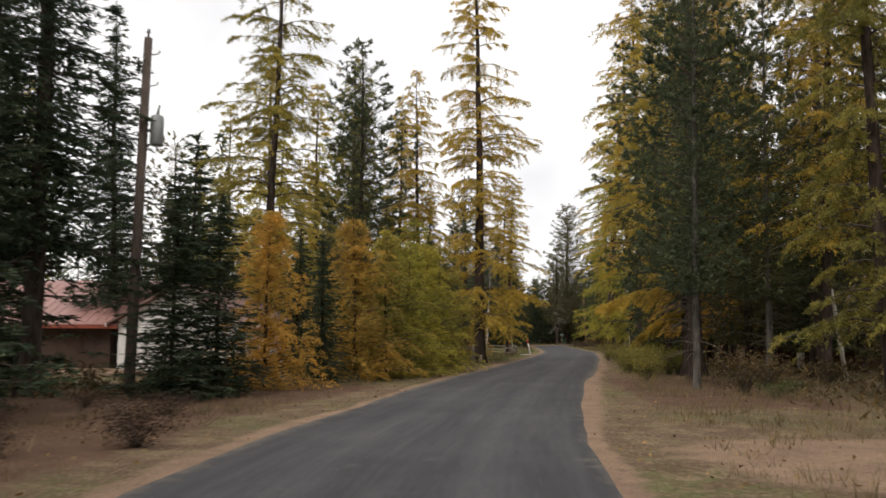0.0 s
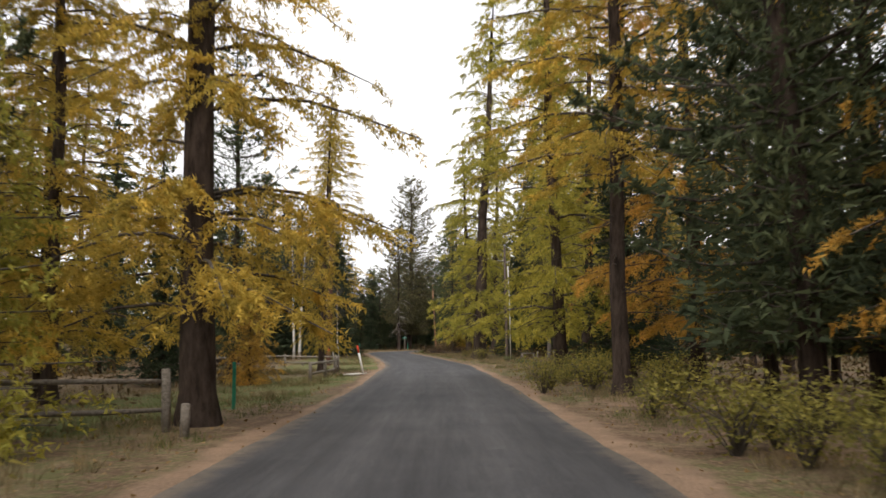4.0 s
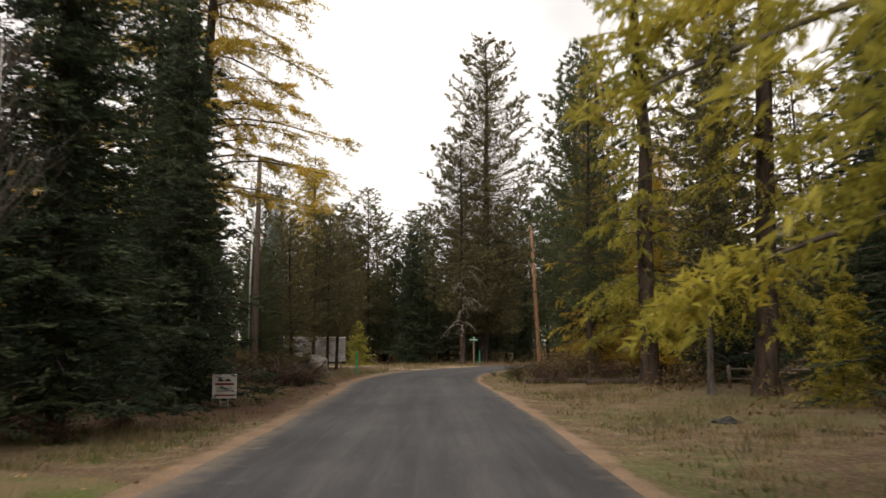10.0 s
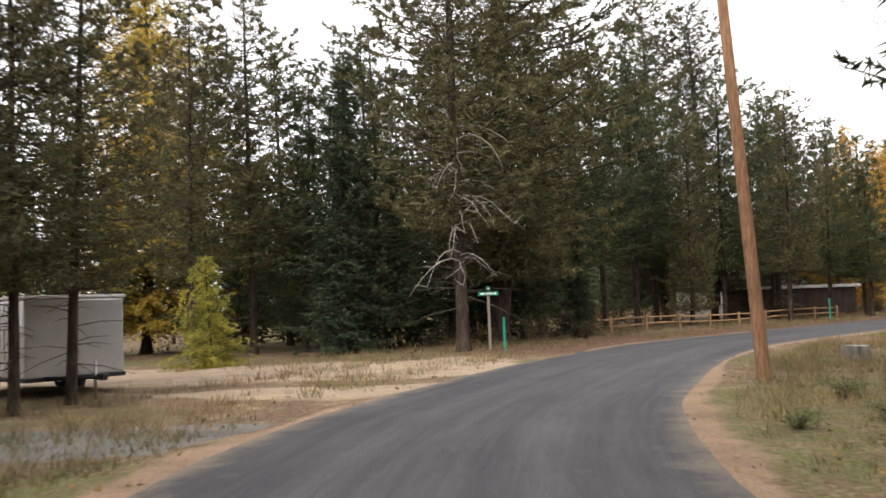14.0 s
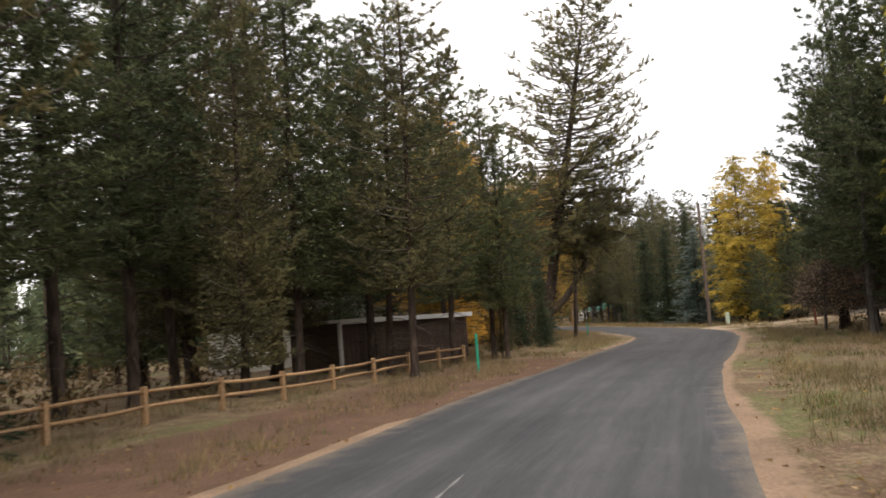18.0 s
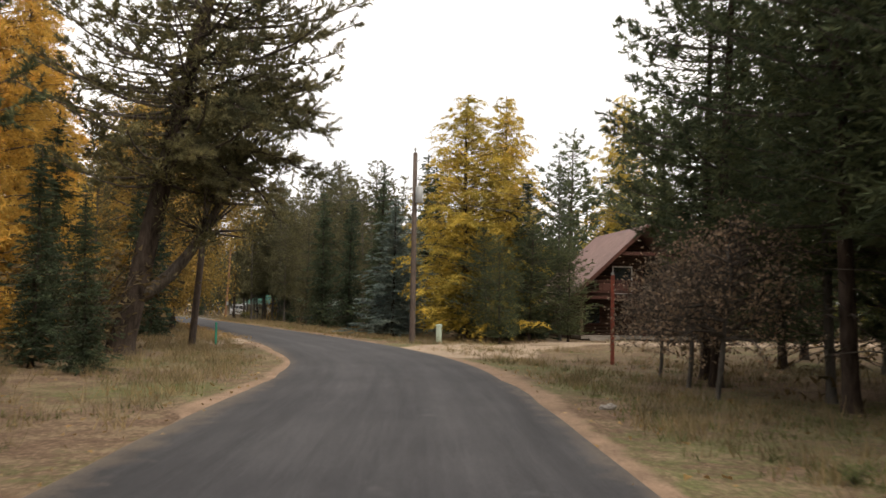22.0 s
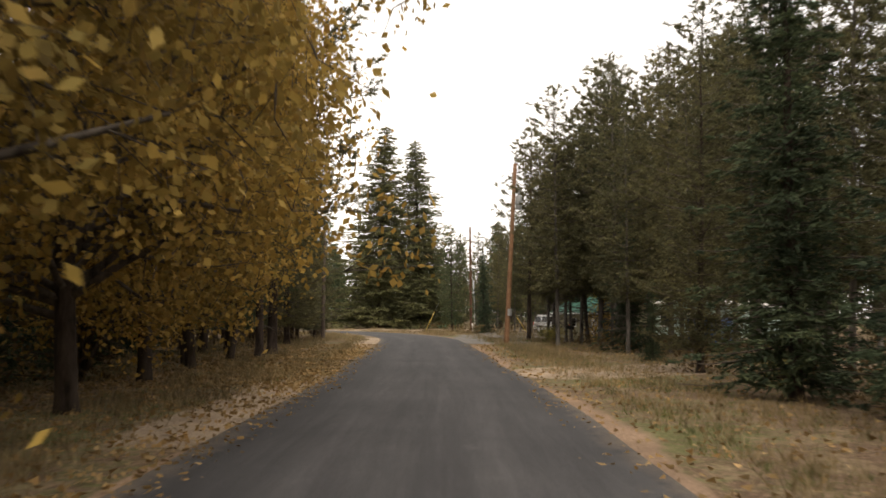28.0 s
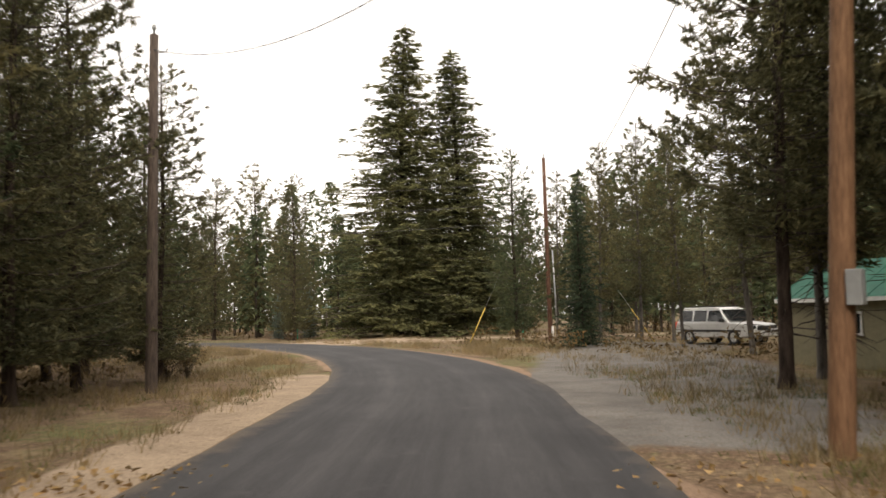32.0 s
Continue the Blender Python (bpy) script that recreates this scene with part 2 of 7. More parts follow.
def floor_nodes(m):
    """Colour and relief of the forest floor; they carry on through whatever borders it."""
    g1, g2, g3, g4 = m.noise(14.0, 6.0, 0.7), m.noise(1.1, 5.0, 0.65), m.noise(0.16, 3.0, 0.55), m.noise(3.3, 5.0, 0.7)
    litter = m.ramp(g1, (0.3, (0.05, 0.033, 0.023)), (0.52, (0.135, 0.09, 0.060)), (0.72, (0.28, 0.195, 0.13)))
    straw = m.ramp(g1, (0.3, (0.10, 0.074, 0.045)), (0.7, (0.33, 0.25, 0.155)))
    green = m.ramp(g1, (0.3, (0.045, 0.055, 0.02)), (0.7, (0.15, 0.165, 0.065)))
    c = m.mix(m.ramp(g2, (0.46, (0, 0, 0)), (0.68, (0.9, 0.9, 0.9))), litter, straw)
    c = m.mix(m.ramp(m.mix(0.5, g3, g4), (0.49, (0, 0, 0)), (0.60, (0.8, 0.8, 0.8))), c, green)
    return c, m.mix(0.5, g1, g4)


gm_ = Mat("forest_floor", 0.97, 0, 0.08)
floor_c, floor_h = floor_nodes(gm_)
gm_.bump(floor_h, 0.8, 0.06)
M["forest_floor"] = gm_.color(floor_c)


def over_floor(m, c, h):
    """Lets a ground cover break up into the forest floor towards its border."""
    at = m.n.new("ShaderNodeAttribute")
    at.attribute_name = "edge"
    fc, fh = floor_nodes(m)
    add = m.n.new("ShaderNodeMath")
    add.operation = "ADD"
    m.l.new(at.outputs["Fac"], add.inputs[0])
    m.l.new(m.mix(0.45, m.noise(1.9, 5.0, 0.75), m.noise(0.5, 3.0, 0.6)), add.inputs[1])
    k = m.ramp(add.outputs["Value"], (0.78, (0, 0, 0)), (0.98, (1, 1, 1)))
    m.bump(m.mix(k, fh, h), 0.75, 0.05)
    return m.color(m.mix(k, fc, c))


def dirt(name, dark, light, speck=(0.10, 0.075, 0.05), blend=False):
    m = Mat(name, 0.97, 0, 0.08)
    n1, n2, n3 = m.noise(20.0, 6.0, 0.7), m.noise(0.9, 4.0, 0.6), m.noise(4.5, 5.0, 0.7)
    c = m.ramp(n1, (0.3, dark), (0.7, light))
    c = m.mix(1.0, c, m.ramp(n2, (0.3, (0.74, 0.73, 0.72)), (0.7, (1.15, 1.14, 1.12))), "MULTIPLY")
    c = m.mix(m.ramp(n3, (0.56, (0, 0, 0)), (0.68, (0.75, 0.75, 0.75))), c, speck)
    h = m.mix(0.5, n1, n3)
    if blend:
        return over_floor(m, c, h)
    m.bump(h, 0.7, 0.04)
    return m.color(c)


M["orange_dirt"] = dirt("orange_dirt", (0.155, 0.102, 0.07), (0.35, 0.248, 0.176), (0.12, 0.085, 0.058), True)
M["pale_dirt"] = dirt("pale_dirt", (0.20, 0.148, 0.106), (0.43, 0.34, 0.252), (0.13, 0.092, 0.062), True)
M["needle_litter"] = dirt("needle_litter", (0.06, 0.036, 0.025), (0.19, 0.118, 0.082), (0.05, 0.032, 0.022), True)
M["grey_gravel"] = dirt("grey_gravel", (0.09, 0.085, 0.08), (0.23, 0.215, 0.20), (0.14, 0.10, 0.07), True)
lawn_m = Mat("lawn", 0.95, 0, 0.1)
lw1, lw2 = lawn_m.noise(18.0, 6.0, 0.7), lawn_m.noise(0.5, 5.0, 0.65)
lc = lawn_m.ramp(lw1, (0.3, (0.045, 0.06, 0.02)), (0.7, (0.17, 0.19, 0.07)))
lc = lawn_m.mix(lawn_m.ramp(lw2, (0.45, (0, 0, 0)), (0.62, (0.8, 0.8, 0.8))), lc, lawn_m.ramp(lw1, (0.3, (0.12, 0.08, 0.05)), (0.7, (0.28, 0.2, 0.12))))
M["lawn"] = over_floor(lawn_m, lc, lw1)
M["grass_dry"] = foliage("grass_dry", (0.13, 0.10, 0.055), (0.28, 0.21, 0.12), (0.42, 0.33, 0.2), 0.3)
M["grass_green"] = foliage("grass_green", (0.06, 0.075, 0.025), (0.14, 0.16, 0.055), (0.26, 0.26, 0.1), 0.3)
M["fallen_leaf"] = foliage("fallen_leaf", (0.16, 0.09, 0.04), (0.34, 0.22, 0.10), (0.5, 0.36, 0.2), 0.15)
M["pole_brown"] = wood("pole_brown", (0.05, 0.026, 0.018), (0.16, 0.082, 0.055))
M["pole_dark"] = wood("pole_dark", (0.05, 0.038, 0.032), (0.15, 0.115, 0.095))
M["pole_tan"] = wood("pole_tan", (0.12, 0.062, 0.034), (0.31, 0.175, 0.10))
M["cedar"] = wood("cedar", (0.2, 0.115, 0.055), (0.46, 0.30, 0.17), (4, 4, 4))
M["grey_wood"] = wood("grey_wood", (0.10, 0.085, 0.07), (0.30, 0.265, 0.225), (4, 4, 4))
M["log_brown"] = wood("log_brown", (0.026, 0.015, 0.010), (0.085, 0.046, 0.029), (1.0, 8, 8))
M["cabin_red"] = wood("cabin_red", (0.028, 0.012, 0.009), (0.085, 0.033, 0.023), (3, 3, 3))
M["roof_brown"] = plain("roof_brown", (0.20, 0.125, 0.11), 0.8, 0, 0.25, 14.0, 0.4)
M["roof_pink"] = plain("roof_pink", (0.34, 0.185, 0.165), 0.45, 0.1, 0.12, 5.0)
M["roof_green"] = plain("roof_green", (0.035, 0.14, 0.10), 0.4, 0.2, 0.15, 5.0)
M["wall_tan"] = plain("wall_tan", (0.24, 0.215, 0.135), 0.75, 0, 0.10, 7.0)
M["wall_brown"] = wood("wall_brown", (0.045, 0.03, 0.024), (0.12, 0.08, 0.062), (1, 1, 6))
M["white_paint"] = plain("white_paint", (0.74, 0.73, 0.71), 0.5, 0, 0.08, 6.0, 0.08)
M["off_white"] = plain("off_white", (0.55, 0.53, 0.49), 0.6, 0, 0.12, 6.0, 0.1)
M["pale_crack"] = plain("pale_crack", (0.20, 0.20, 0.195), 0.8, 0, 0.2, 12.0)
M["blue_tarp"] = plain("blue_tarp", (0.03, 0.12, 0.34), 0.5, 0, 0.2, 3.0, 0.4)
M["green_post"] = plain("green_post", (0.015, 0.25, 0.16), 0.5, 0, 0.15, 12.0)
M["sign_green"] = plain("sign_green", (0.01, 0.20, 0.12), 0.4, 0, 0.08, 9.0)
M["orange_red"] = plain("orange_red", (0.75, 0.08, 0.03), 0.5, 0, 0.1, 12.0)
M["galvanised"] = plain("galvanised", (0.42, 0.43, 0.44), 0.45, 0.7, 0.12, 10.0)
M["grey_tank"] = plain("grey_tank", (0.30, 0.31, 0.31), 0.5, 0.2, 0.12, 6.0)
M["dark_wire"] = plain("dark_wire", (0.05, 0.05, 0.055), 0.6, 0, 0.1)
M["black"] = plain("black", (0.02, 0.02, 0.02), 0.7, 0, 0.2, 12.0)
M["rubber"] = plain("rubber", (0.025, 0.025, 0.026), 0.85, 0, 0.2, 15.0)
M["granite"] = dirt("granite", (0.16, 0.145, 0.13), (0.42, 0.39, 0.35), (0.1, 0.09, 0.08))
M["rust_red"] = plain("rust_red", (0.24, 0.06, 0.035), 0.7, 0.1, 0.25, 12.0)
M["guard_yellow"] = plain("guard_yellow", (0.6, 0.42, 0.08), 0.5, 0, 0.12)
M["pink_band"] = plain("pink_band", (0.75, 0.30, 0.22), 0.5, 0, 0.1)
M["glass_dark"] = plain("glass_dark", (0.02, 0.024, 0.028), 0.06, 0, 0.1, 3.0, 0.0, 0.8)
M["silver_paint"] = plain("silver_paint", (0.62, 0.62, 0.61), 0.3, 0.35, 0.05, 3.0, 0.02, 0.6)
M["trailer_skin"] = plain("trailer_skin", (0.62, 0.62, 0.63), 0.25, 0.55, 0.08, 2.0, 0.05, 0.5)
M["pedestal_green"] = plain("pedestal_green", (0.42, 0.50, 0.40), 0.5, 0, 0.1)
M["mint_wall"] = plain("mint_wall", (0.45, 0.60, 0.55), 0.6, 0, 0.1)

# ---- shapes ----
rng = np.random.default_rng(7)


def mesh_np(name, V, *face_sets):
    """A mesh from vertex rows and arrays of faces, each array of one corner count."""
    me = bpy.data.meshes.new(name)
    V = np.asarray(V, np.float32)
    loops = np.concatenate([np.asarray(f, np.int32).ravel() for f in face_sets])
    sizes = np.concatenate([np.full(len(f), np.asarray(f).shape[1], np.int32) for f in face_sets])
    starts = np.concatenate([[0], np.cumsum(sizes)[:-1]]).astype(np.int32)
    me.vertices.add(len(V))
    me.vertices.foreach_set("co", V.ravel())
    me.loops.add(len(loops))
    me.loops.foreach_set("vertex_index", loops)
    me.polygons.add(len(sizes))
    me.polygons.foreach_set("loop_start", starts)
    me.update(calc_edges=True)
    return me


def obj(name, me, mat=None, parent=None, label=""):
    ob = new(name, me)
    if mat is not None and not me.materials:
        me.materials.append(M[mat])
    if parent is not None:
        ob.parent = parent
    if label:
        ob["label"] = label
    return ob


def part(name, bm, mat, parent=None, label="", smooth=False):
    me = bpy.data.meshes.new(name)
    if smooth:
        for f in bm.faces:
            f.smooth = True
    bm.to_mesh(me)
    bm.free()
    return obj(name, me, mat, parent, label)


def base(name, x, y, z=0.0, yaw=0.0, label="", category="", group="", kind=""):
    e = new(name)
    e.empty_display_size = 0.3
    e.matrix_world = pose(x, y, z, 0, 0, yaw)
    return tagged(e, label, category, group, kind)


def box_bm(x0, x1, y0, y1, z0, z1, bev=0.0, bm=None):
    bm = bm or bmesh.new()
    r = bmesh.ops.create_cube(bm, size=1.0)
    for v in r["verts"]:
        v.co = Vector(((x0 + x1) / 2 + v.co.x * (x1 - x0), (y0 + y1) / 2 + v.co.y * (y1 - y0), (z0 + z1) / 2 + v.co.z * (z1 - z0)))
    if bev > 0:
        edges = list({e for v in r["verts"] for e in v.link_edges})
        bmesh.ops.bevel(bm, geom=edges, offset=bev, segments=2, affect="EDGES", profile=0.6)
    return bm


def tube(points, radii, sides=8, cap=True):
    """Vertices and quads of a tapered tube along points."""
    P, R = np.asarray(points, float), np.asarray(radii, float)
    T = np.gradient(P, axis=0)
    T /= np.linalg.norm(T, axis=1, keepdims=True) + 1e-9
    ref = np.where(np.abs(T[:, 2:3]) > 0.9, np.array([[1.0, 0, 0]]), np.array([[0, 0, 1.0]]))
    A = np.cross(T, ref)
    A /= np.linalg.norm(A, axis=1, keepdims=True) + 1e-9
    B = np.cross(T, A)
    a = np.arange(sides) * 2 * np.pi / sides
    V = (P[:, None] + R[:, None, None] * (np.cos(a)[None, :, None] * A[:, None] + np.sin(a)[None, :, None] * B[:, None])).reshape(-1, 3)
    i, j = np.meshgrid(np.arange(len(P) - 1), np.arange(sides), indexing="ij")
    k = (j + 1) % sides
    F = np.stack([i * sides + j, i * sides + k, (i + 1) * sides + k, (i + 1) * sides + j], -1).reshape(-1, 4)
    if cap:
        n = len(V)
        V = np.vstack([V, P[:1], P[-1:]])
        m = len(P)
        c0 = np.stack([np.full(sides, n), (np.arange(sides) + 1) % sides, np.arange(sides), np.full(sides, n)], -1)
        c1 = np.stack([np.full(sides, n + 1), (m - 1) * sides + np.arange(sides), (m - 1) * sides + (np.arange(sides) + 1) % sides, np.full(sides, n + 1)], -1)
        return V, F, np.vstack([c0[:, :3], c1[:, :3]])
    return V, F, np.zeros((0, 3), int)


def tubes_mesh(name, tubes):
    Vs, Fs, Ts, n = [], [], [], 0
    for V, F, T in tubes:
        Vs.append(V)
        Fs.append(F + n)
        Ts.append(T + n)
        n += len(V)
    return mesh_np(name, np.vstack(Vs), np.vstack(Fs), np.vstack(Ts))


def rod(name, points, radii, mat, parent=None, sides=8, label="", smooth=True):
    if np.isscalar(radii):
        radii = np.full(len(points), radii)
    me = tubes_mesh(name, [tube(points, radii, sides)])
    if smooth:
        me.polygons.foreach_set("use_smooth", np.ones(len(me.polygons), bool))
    return obj(name, me, mat, parent, label)


def slivers(P, D, L, W, r):
    """Thin pointed blades from P along D."""
    n = len(P)
    side = np.cross(D, r.normal(size=(n, 3)))
    side /= np.linalg.norm(side, axis=1, keepdims=True) + 1e-9
    tip = P + D * L[:, None]
    V = np.stack([P - side * (W / 2)[:, None], tip, P + side * (W / 2)[:, None]], 1).reshape(-1, 3)
    return V, np.arange(3 * n).reshape(-1, 3)


def unit(v):
    return v / (np.linalg.norm(v, axis=-1, keepdims=True) + 1e-9)


# ---- ground plan ----
# the road's middle line, metres
ROAD = [(-2.5, -30), (-1.6, 0), (-1.0, 17), (0.6, 28.5), (3.0, 42), (5.9, 55.5), (10.0, 76), (13.0, 92), (15.2, 104.5), (17.2, 122), (18.8, 138), (19.9, 150),
        (20.7, 160), (21.9, 168), (24.0, 175.5), (27.2, 181.8), (30.6, 187.3), (35.2, 193.0), (41.0, 197.6), (47.6, 202.4), (55.0, 207.3), (64.0, 213.2),
        (71.0, 218.0), (76.4, 222.4), (82.4, 228.6), (88.1, 235.3), (92.7, 241.1), (102.1, 253.4), (108.0, 261.0), (115.0, 270.6), (126.5, 286.2), (133.0, 295.6),
        (138.2, 305.4), (142.2, 317), (144.0, 331), (141.2, 343), (133.5, 353), (118, 366), (95, 380)]


def spline(pts, step=1.0):
    P = np.array(pts, float)
    P = np.vstack([2 * P[0] - P[1], P, 2 * P[-1] - P[-2]])
    out = []
    for a, b, c, d in zip(P, P[1:], P[2:], P[3:]):
        n = max(2, int(np.hypot(*(c - b)) / step))
        t = np.linspace(0, 1, n, endpoint=False)[:, None]
        out.append(0.5 * (2 * b + (c - a) * t + (2 * a - 5 * b + 4 * c - d) * t**2 + (3 * b - a - 3 * c + d) * t**3))
    return np.vstack(out + [P[-2:-1]])


LINE = spline(ROAD, 0.8)
SIDE = np.gradient(LINE, axis=0)
SIDE = unit(np.stack([SIDE[:, 1], -SIDE[:, 0]], 1))
STA = np.concatenate([[0], np.cumsum(np.hypot(*np.diff(LINE, axis=0).T))])


def near_road(x, y):
    """Distance to the road's middle, and its signed side (right positive), for arrays of places."""
    x, y = np.atleast_1d(np.asarray(x, float)), np.atleast_1d(np.asarray(y, float))
    L = LINE[::2]
    best, sgn = np.full(x.shape, 1e9), np.zeros(x.shape)
    for lo in range(0, len(x.ravel()), 4000):
        s = slice(lo, lo + 4000)
        dx, dy = x.ravel()[s, None] - L[None, :, 0], y.ravel()[s, None] - L[None, :, 1]
        d = np.hypot(dx, dy)
        i = d.argmin(1)
        k = np.arange(len(i))
        best.ravel()[s] = d[k, i]
        sgn.ravel()[s] = np.sign(dx[k, i] * SIDE[::2][i, 0] + dy[k, i] * SIDE[::2][i, 1])
    return best, sgn


def waves(x, y):
    return 0.5 * (np.sin(0.31 * x + 1.3) * np.cos(0.27 * y + 0.4) + 0.6 * np.sin(0.83 * x - 0.57 * y) + 0.35 * np.sin(1.7 * x + 1.1 * y + 2.0))


def ground_z(x, y):
    d, _ = near_road(x, y)
    k = np.clip((d - 4.5) / 6.0, 0, 1)
    return -0.03 + 0.14 * k * waves(np.atleast_1d(x), np.atleast_1d(y))


def gz(x, y):
    return float(ground_z([x], [y])[0])


def grid_ground():
    xs = np.concatenate([np.linspace(-1500, -75, 14), np.arange(-70, 230, 1.8), np.linspace(235, 1700, 14)])
    ys = np.concatenate([np.linspace(-1500, -42, 14), np.arange(-40, 420, 1.8), np.linspace(425, 1900, 14)])
    X, Y = np.meshgrid(xs, ys, indexing="ij")
    Z = ground_z(X.ravel(), Y.ravel())
    n, m = len(xs), len(ys)
    i, j = np.meshgrid(np.arange(n - 1), np.arange(m - 1), indexing="ij")
    F = np.stack([i * m + j, (i + 1) * m + j, (i + 1) * m + j + 1, i * m + j + 1], -1).reshape(-1, 4)
    me = mesh_np("ground", np.stack([X.ravel(), Y.ravel(), Z], 1), F)
    me.polygons.foreach_set("use_smooth", np.ones(len(me.polygons), bool))
    return obj("ground", me, "forest_floor")


tagged(grid_ground(), "forest floor of brown needles, straw grass and moss", "ground", kind="structure")


def ragged(n, amp, seed, step=0.8):
    r = np.random.default_rng(seed)
    out = np.zeros(n)
    for w, a in ((2, 0.35), (6, 0.6), (17, 1.0)):
        k = r.normal(size=n // w + 3)
        out += a * np.interp(np.arange(n), np.arange(len(k)) * w, k)
    return amp * out * 0.6


def ribbon(name, line, cuts, zs, mat, label, category, kind="structure", edge=None):
    """A strip along a line: columns at the offsets in cuts (arrays, right positive), at the heights in zs."""
    side = np.gradient(line, axis=0)
    side = unit(np.stack([side[:, 1], -side[:, 0]], 1))
    n, k = len(line), len(cuts)
    V = np.zeros((n, k, 3))
    for c, (o, z) in enumerate(zip(cuts, zs)):
        V[:, c, :2] = line + side * np.broadcast_to(o, (n,))[:, None]
        V[:, c, 2] = z
    i, j = np.meshgrid(np.arange(n - 1), np.arange(k - 1), indexing="ij")
    F = np.stack([i * k + j, i * k + j + 1, (i + 1) * k + j + 1, (i + 1) * k + j], -1).reshape(-1, 4)
    me = mesh_np(name, V.reshape(-1, 3), F)
    if edge is not None:
        at = me.attributes.new("edge", "FLOAT", "POINT")
        at.data.foreach_set("value", np.tile(np.array(edge, np.float32), n))
    me.polygons.foreach_set("use_smooth", np.ones(len(me.polygons), bool))
    return tagged(obj(name, me, mat), label, category, kind=kind)


nl = len(LINE)
WL, WR = 2.72 + ragged(nl, 0.12, 3), 2.62 + ragged(nl, 0.12, 4)
road = ribbon("road", LINE, [-WL - 0.12, -WL, -1.3, 0, 1.3, WR, WR + 0.12], [-0.06, 0.012, 0.03, 0.04, 0.03, 0.012, -0.06], "asphalt",
              "narrow grey asphalt road with ragged worn edges", "road")
for key, val in (("across", np.stack([-WL - 0.12, -WL, 0 * WL - 1.3, 0 * WL, 0 * WL + 1.3, WR, WR + 0.12], 1)), ("along", np.repeat(STA[:, None], 7, 1)),
                 ("darker_stretch", np.repeat(np.clip((LINE[:, 0] - 48.0) / 9.0, 0, 1)[:, None], 7, 1))):
    road.data.attributes.new(key, "FLOAT", "POINT").data.foreach_set("value", val.ravel().astype(np.float32))
MOUTHS = [(-1, 27.0, 186.0, 9.0), (-1, 23.0, 176.5, 2.5), (1, 84.5, 225.0, 8.0), (1, 110.5, 263.0, 4.5), (1, 131.5, 290.5, 9.0), (1, 143.0, 330.0, 8.0), (1, 11.0, 70.0, 3.5), (-1, 3.5, 50.0, 3.0)]
for sgn_, W_, seed in ((-1, WL, 11), (1, WR, 12)):
    outer = W_ + np.clip(0.72 + ragged(nl, 0.42, seed), 0.18, 2.0)
    for ms, mx, my, mr in MOUTHS:
        if ms == sgn_:
            near_m = np.clip((np.hypot(LINE[:, 0] - mx, LINE[:, 1] - my) - mr + 2.0) / 2.0, 0.0, 1.0)
            outer = W_ + (outer - W_) * (0.02 + 0.98 * near_m)
    if sgn_ < 0:
        for y0, y1 in ((199, 214), (232, 246), (252, 268), (281, 302)):
            outer = np.where((LINE[:, 1] > y0 + 0.5) & (LINE[:, 1] < y1 - 0.5), W_ + 0.12 * (outer - W_), outer)
    cuts, zz, ed = [sgn_ * (W_ - 0.1), sgn_ * (0.6 * W_ + 0.4 * outer), sgn_ * (0.3 * W_ + 0.7 * outer), sgn_ * outer], [0.0, 0.0, -0.008, -0.04], [0.8, 0.46, 0.22, 0.0]
    if sgn_ < 0:
        cuts, zz, ed = cuts[::-1], zz[::-1], ed[::-1]
    ribbon("road_shoulder", LINE, cuts, zz, "orange_dirt", "strip of orange dirt and needles along the asphalt", "road shoulder", edge=ed)


def track(name, pts, width, mat, label, seed, z=0.0):
    """A worn way over the ground: its border fades into the forest floor through the edge attribute."""
    line = spline(pts, 0.7)
    n = len(line)
    l, r = width / 2 + ragged(n, 0.25, seed), width / 2 + ragged(n, 0.25, seed + 1)
    cols = np.array([-1.5, -1.2, -0.9, -0.6, -0.3, 0, 0.3, 0.6, 0.9, 1.2, 1.5])
    side = np.gradient(line, axis=0)
    side = unit(np.stack([side[:, 1], -side[:, 0]], 1))
    half = np.where(cols[None] < 0, l[:, None], r[:, None])
    XY = line[:, None] + side[:, None] * (cols[None] * half)[..., None]
    Z = ground_z(XY[..., 0].ravel(), XY[..., 1].ravel()).reshape(n, -1) + z + 0.0016 * (seed % 11 - 4) + np.where(np.abs(cols) > 1.4, -0.02, 0.02)[None]
    Z[0] -= 0.07
    Z[-1] -= 0.07
    k = len(cols)
    i, j = np.meshgrid(np.arange(n - 1), np.arange(k - 1), indexing="ij")
    F = np.stack([i * k + j, i * k + j + 1, (i + 1) * k + j + 1, (i + 1) * k + j], -1).reshape(-1, 4)
    me = mesh_np(name, np.dstack([XY, Z]).reshape(-1, 3), F)
    ends = np.minimum(np.arange(n), np.arange(n)[::-1]) * 0.7
    edge = np.clip(1.25 - np.abs(cols), 0, 0.7)[None] / 0.7 * np.clip(ends / 2.5, 0, 1)[:, None]
    at = me.attributes.new("edge", "FLOAT", "POINT")
    at.data.foreach_set("value", edge.ravel().astype(np.float32))
    me.polygons.foreach_set("use_smooth", np.ones(len(me.polygons), bool))
    tagged(obj(name, me, mat), label, {"lawn": "lawn", "needle_carpet": "ground cover"}.get(name, "driveway"), kind="structure")


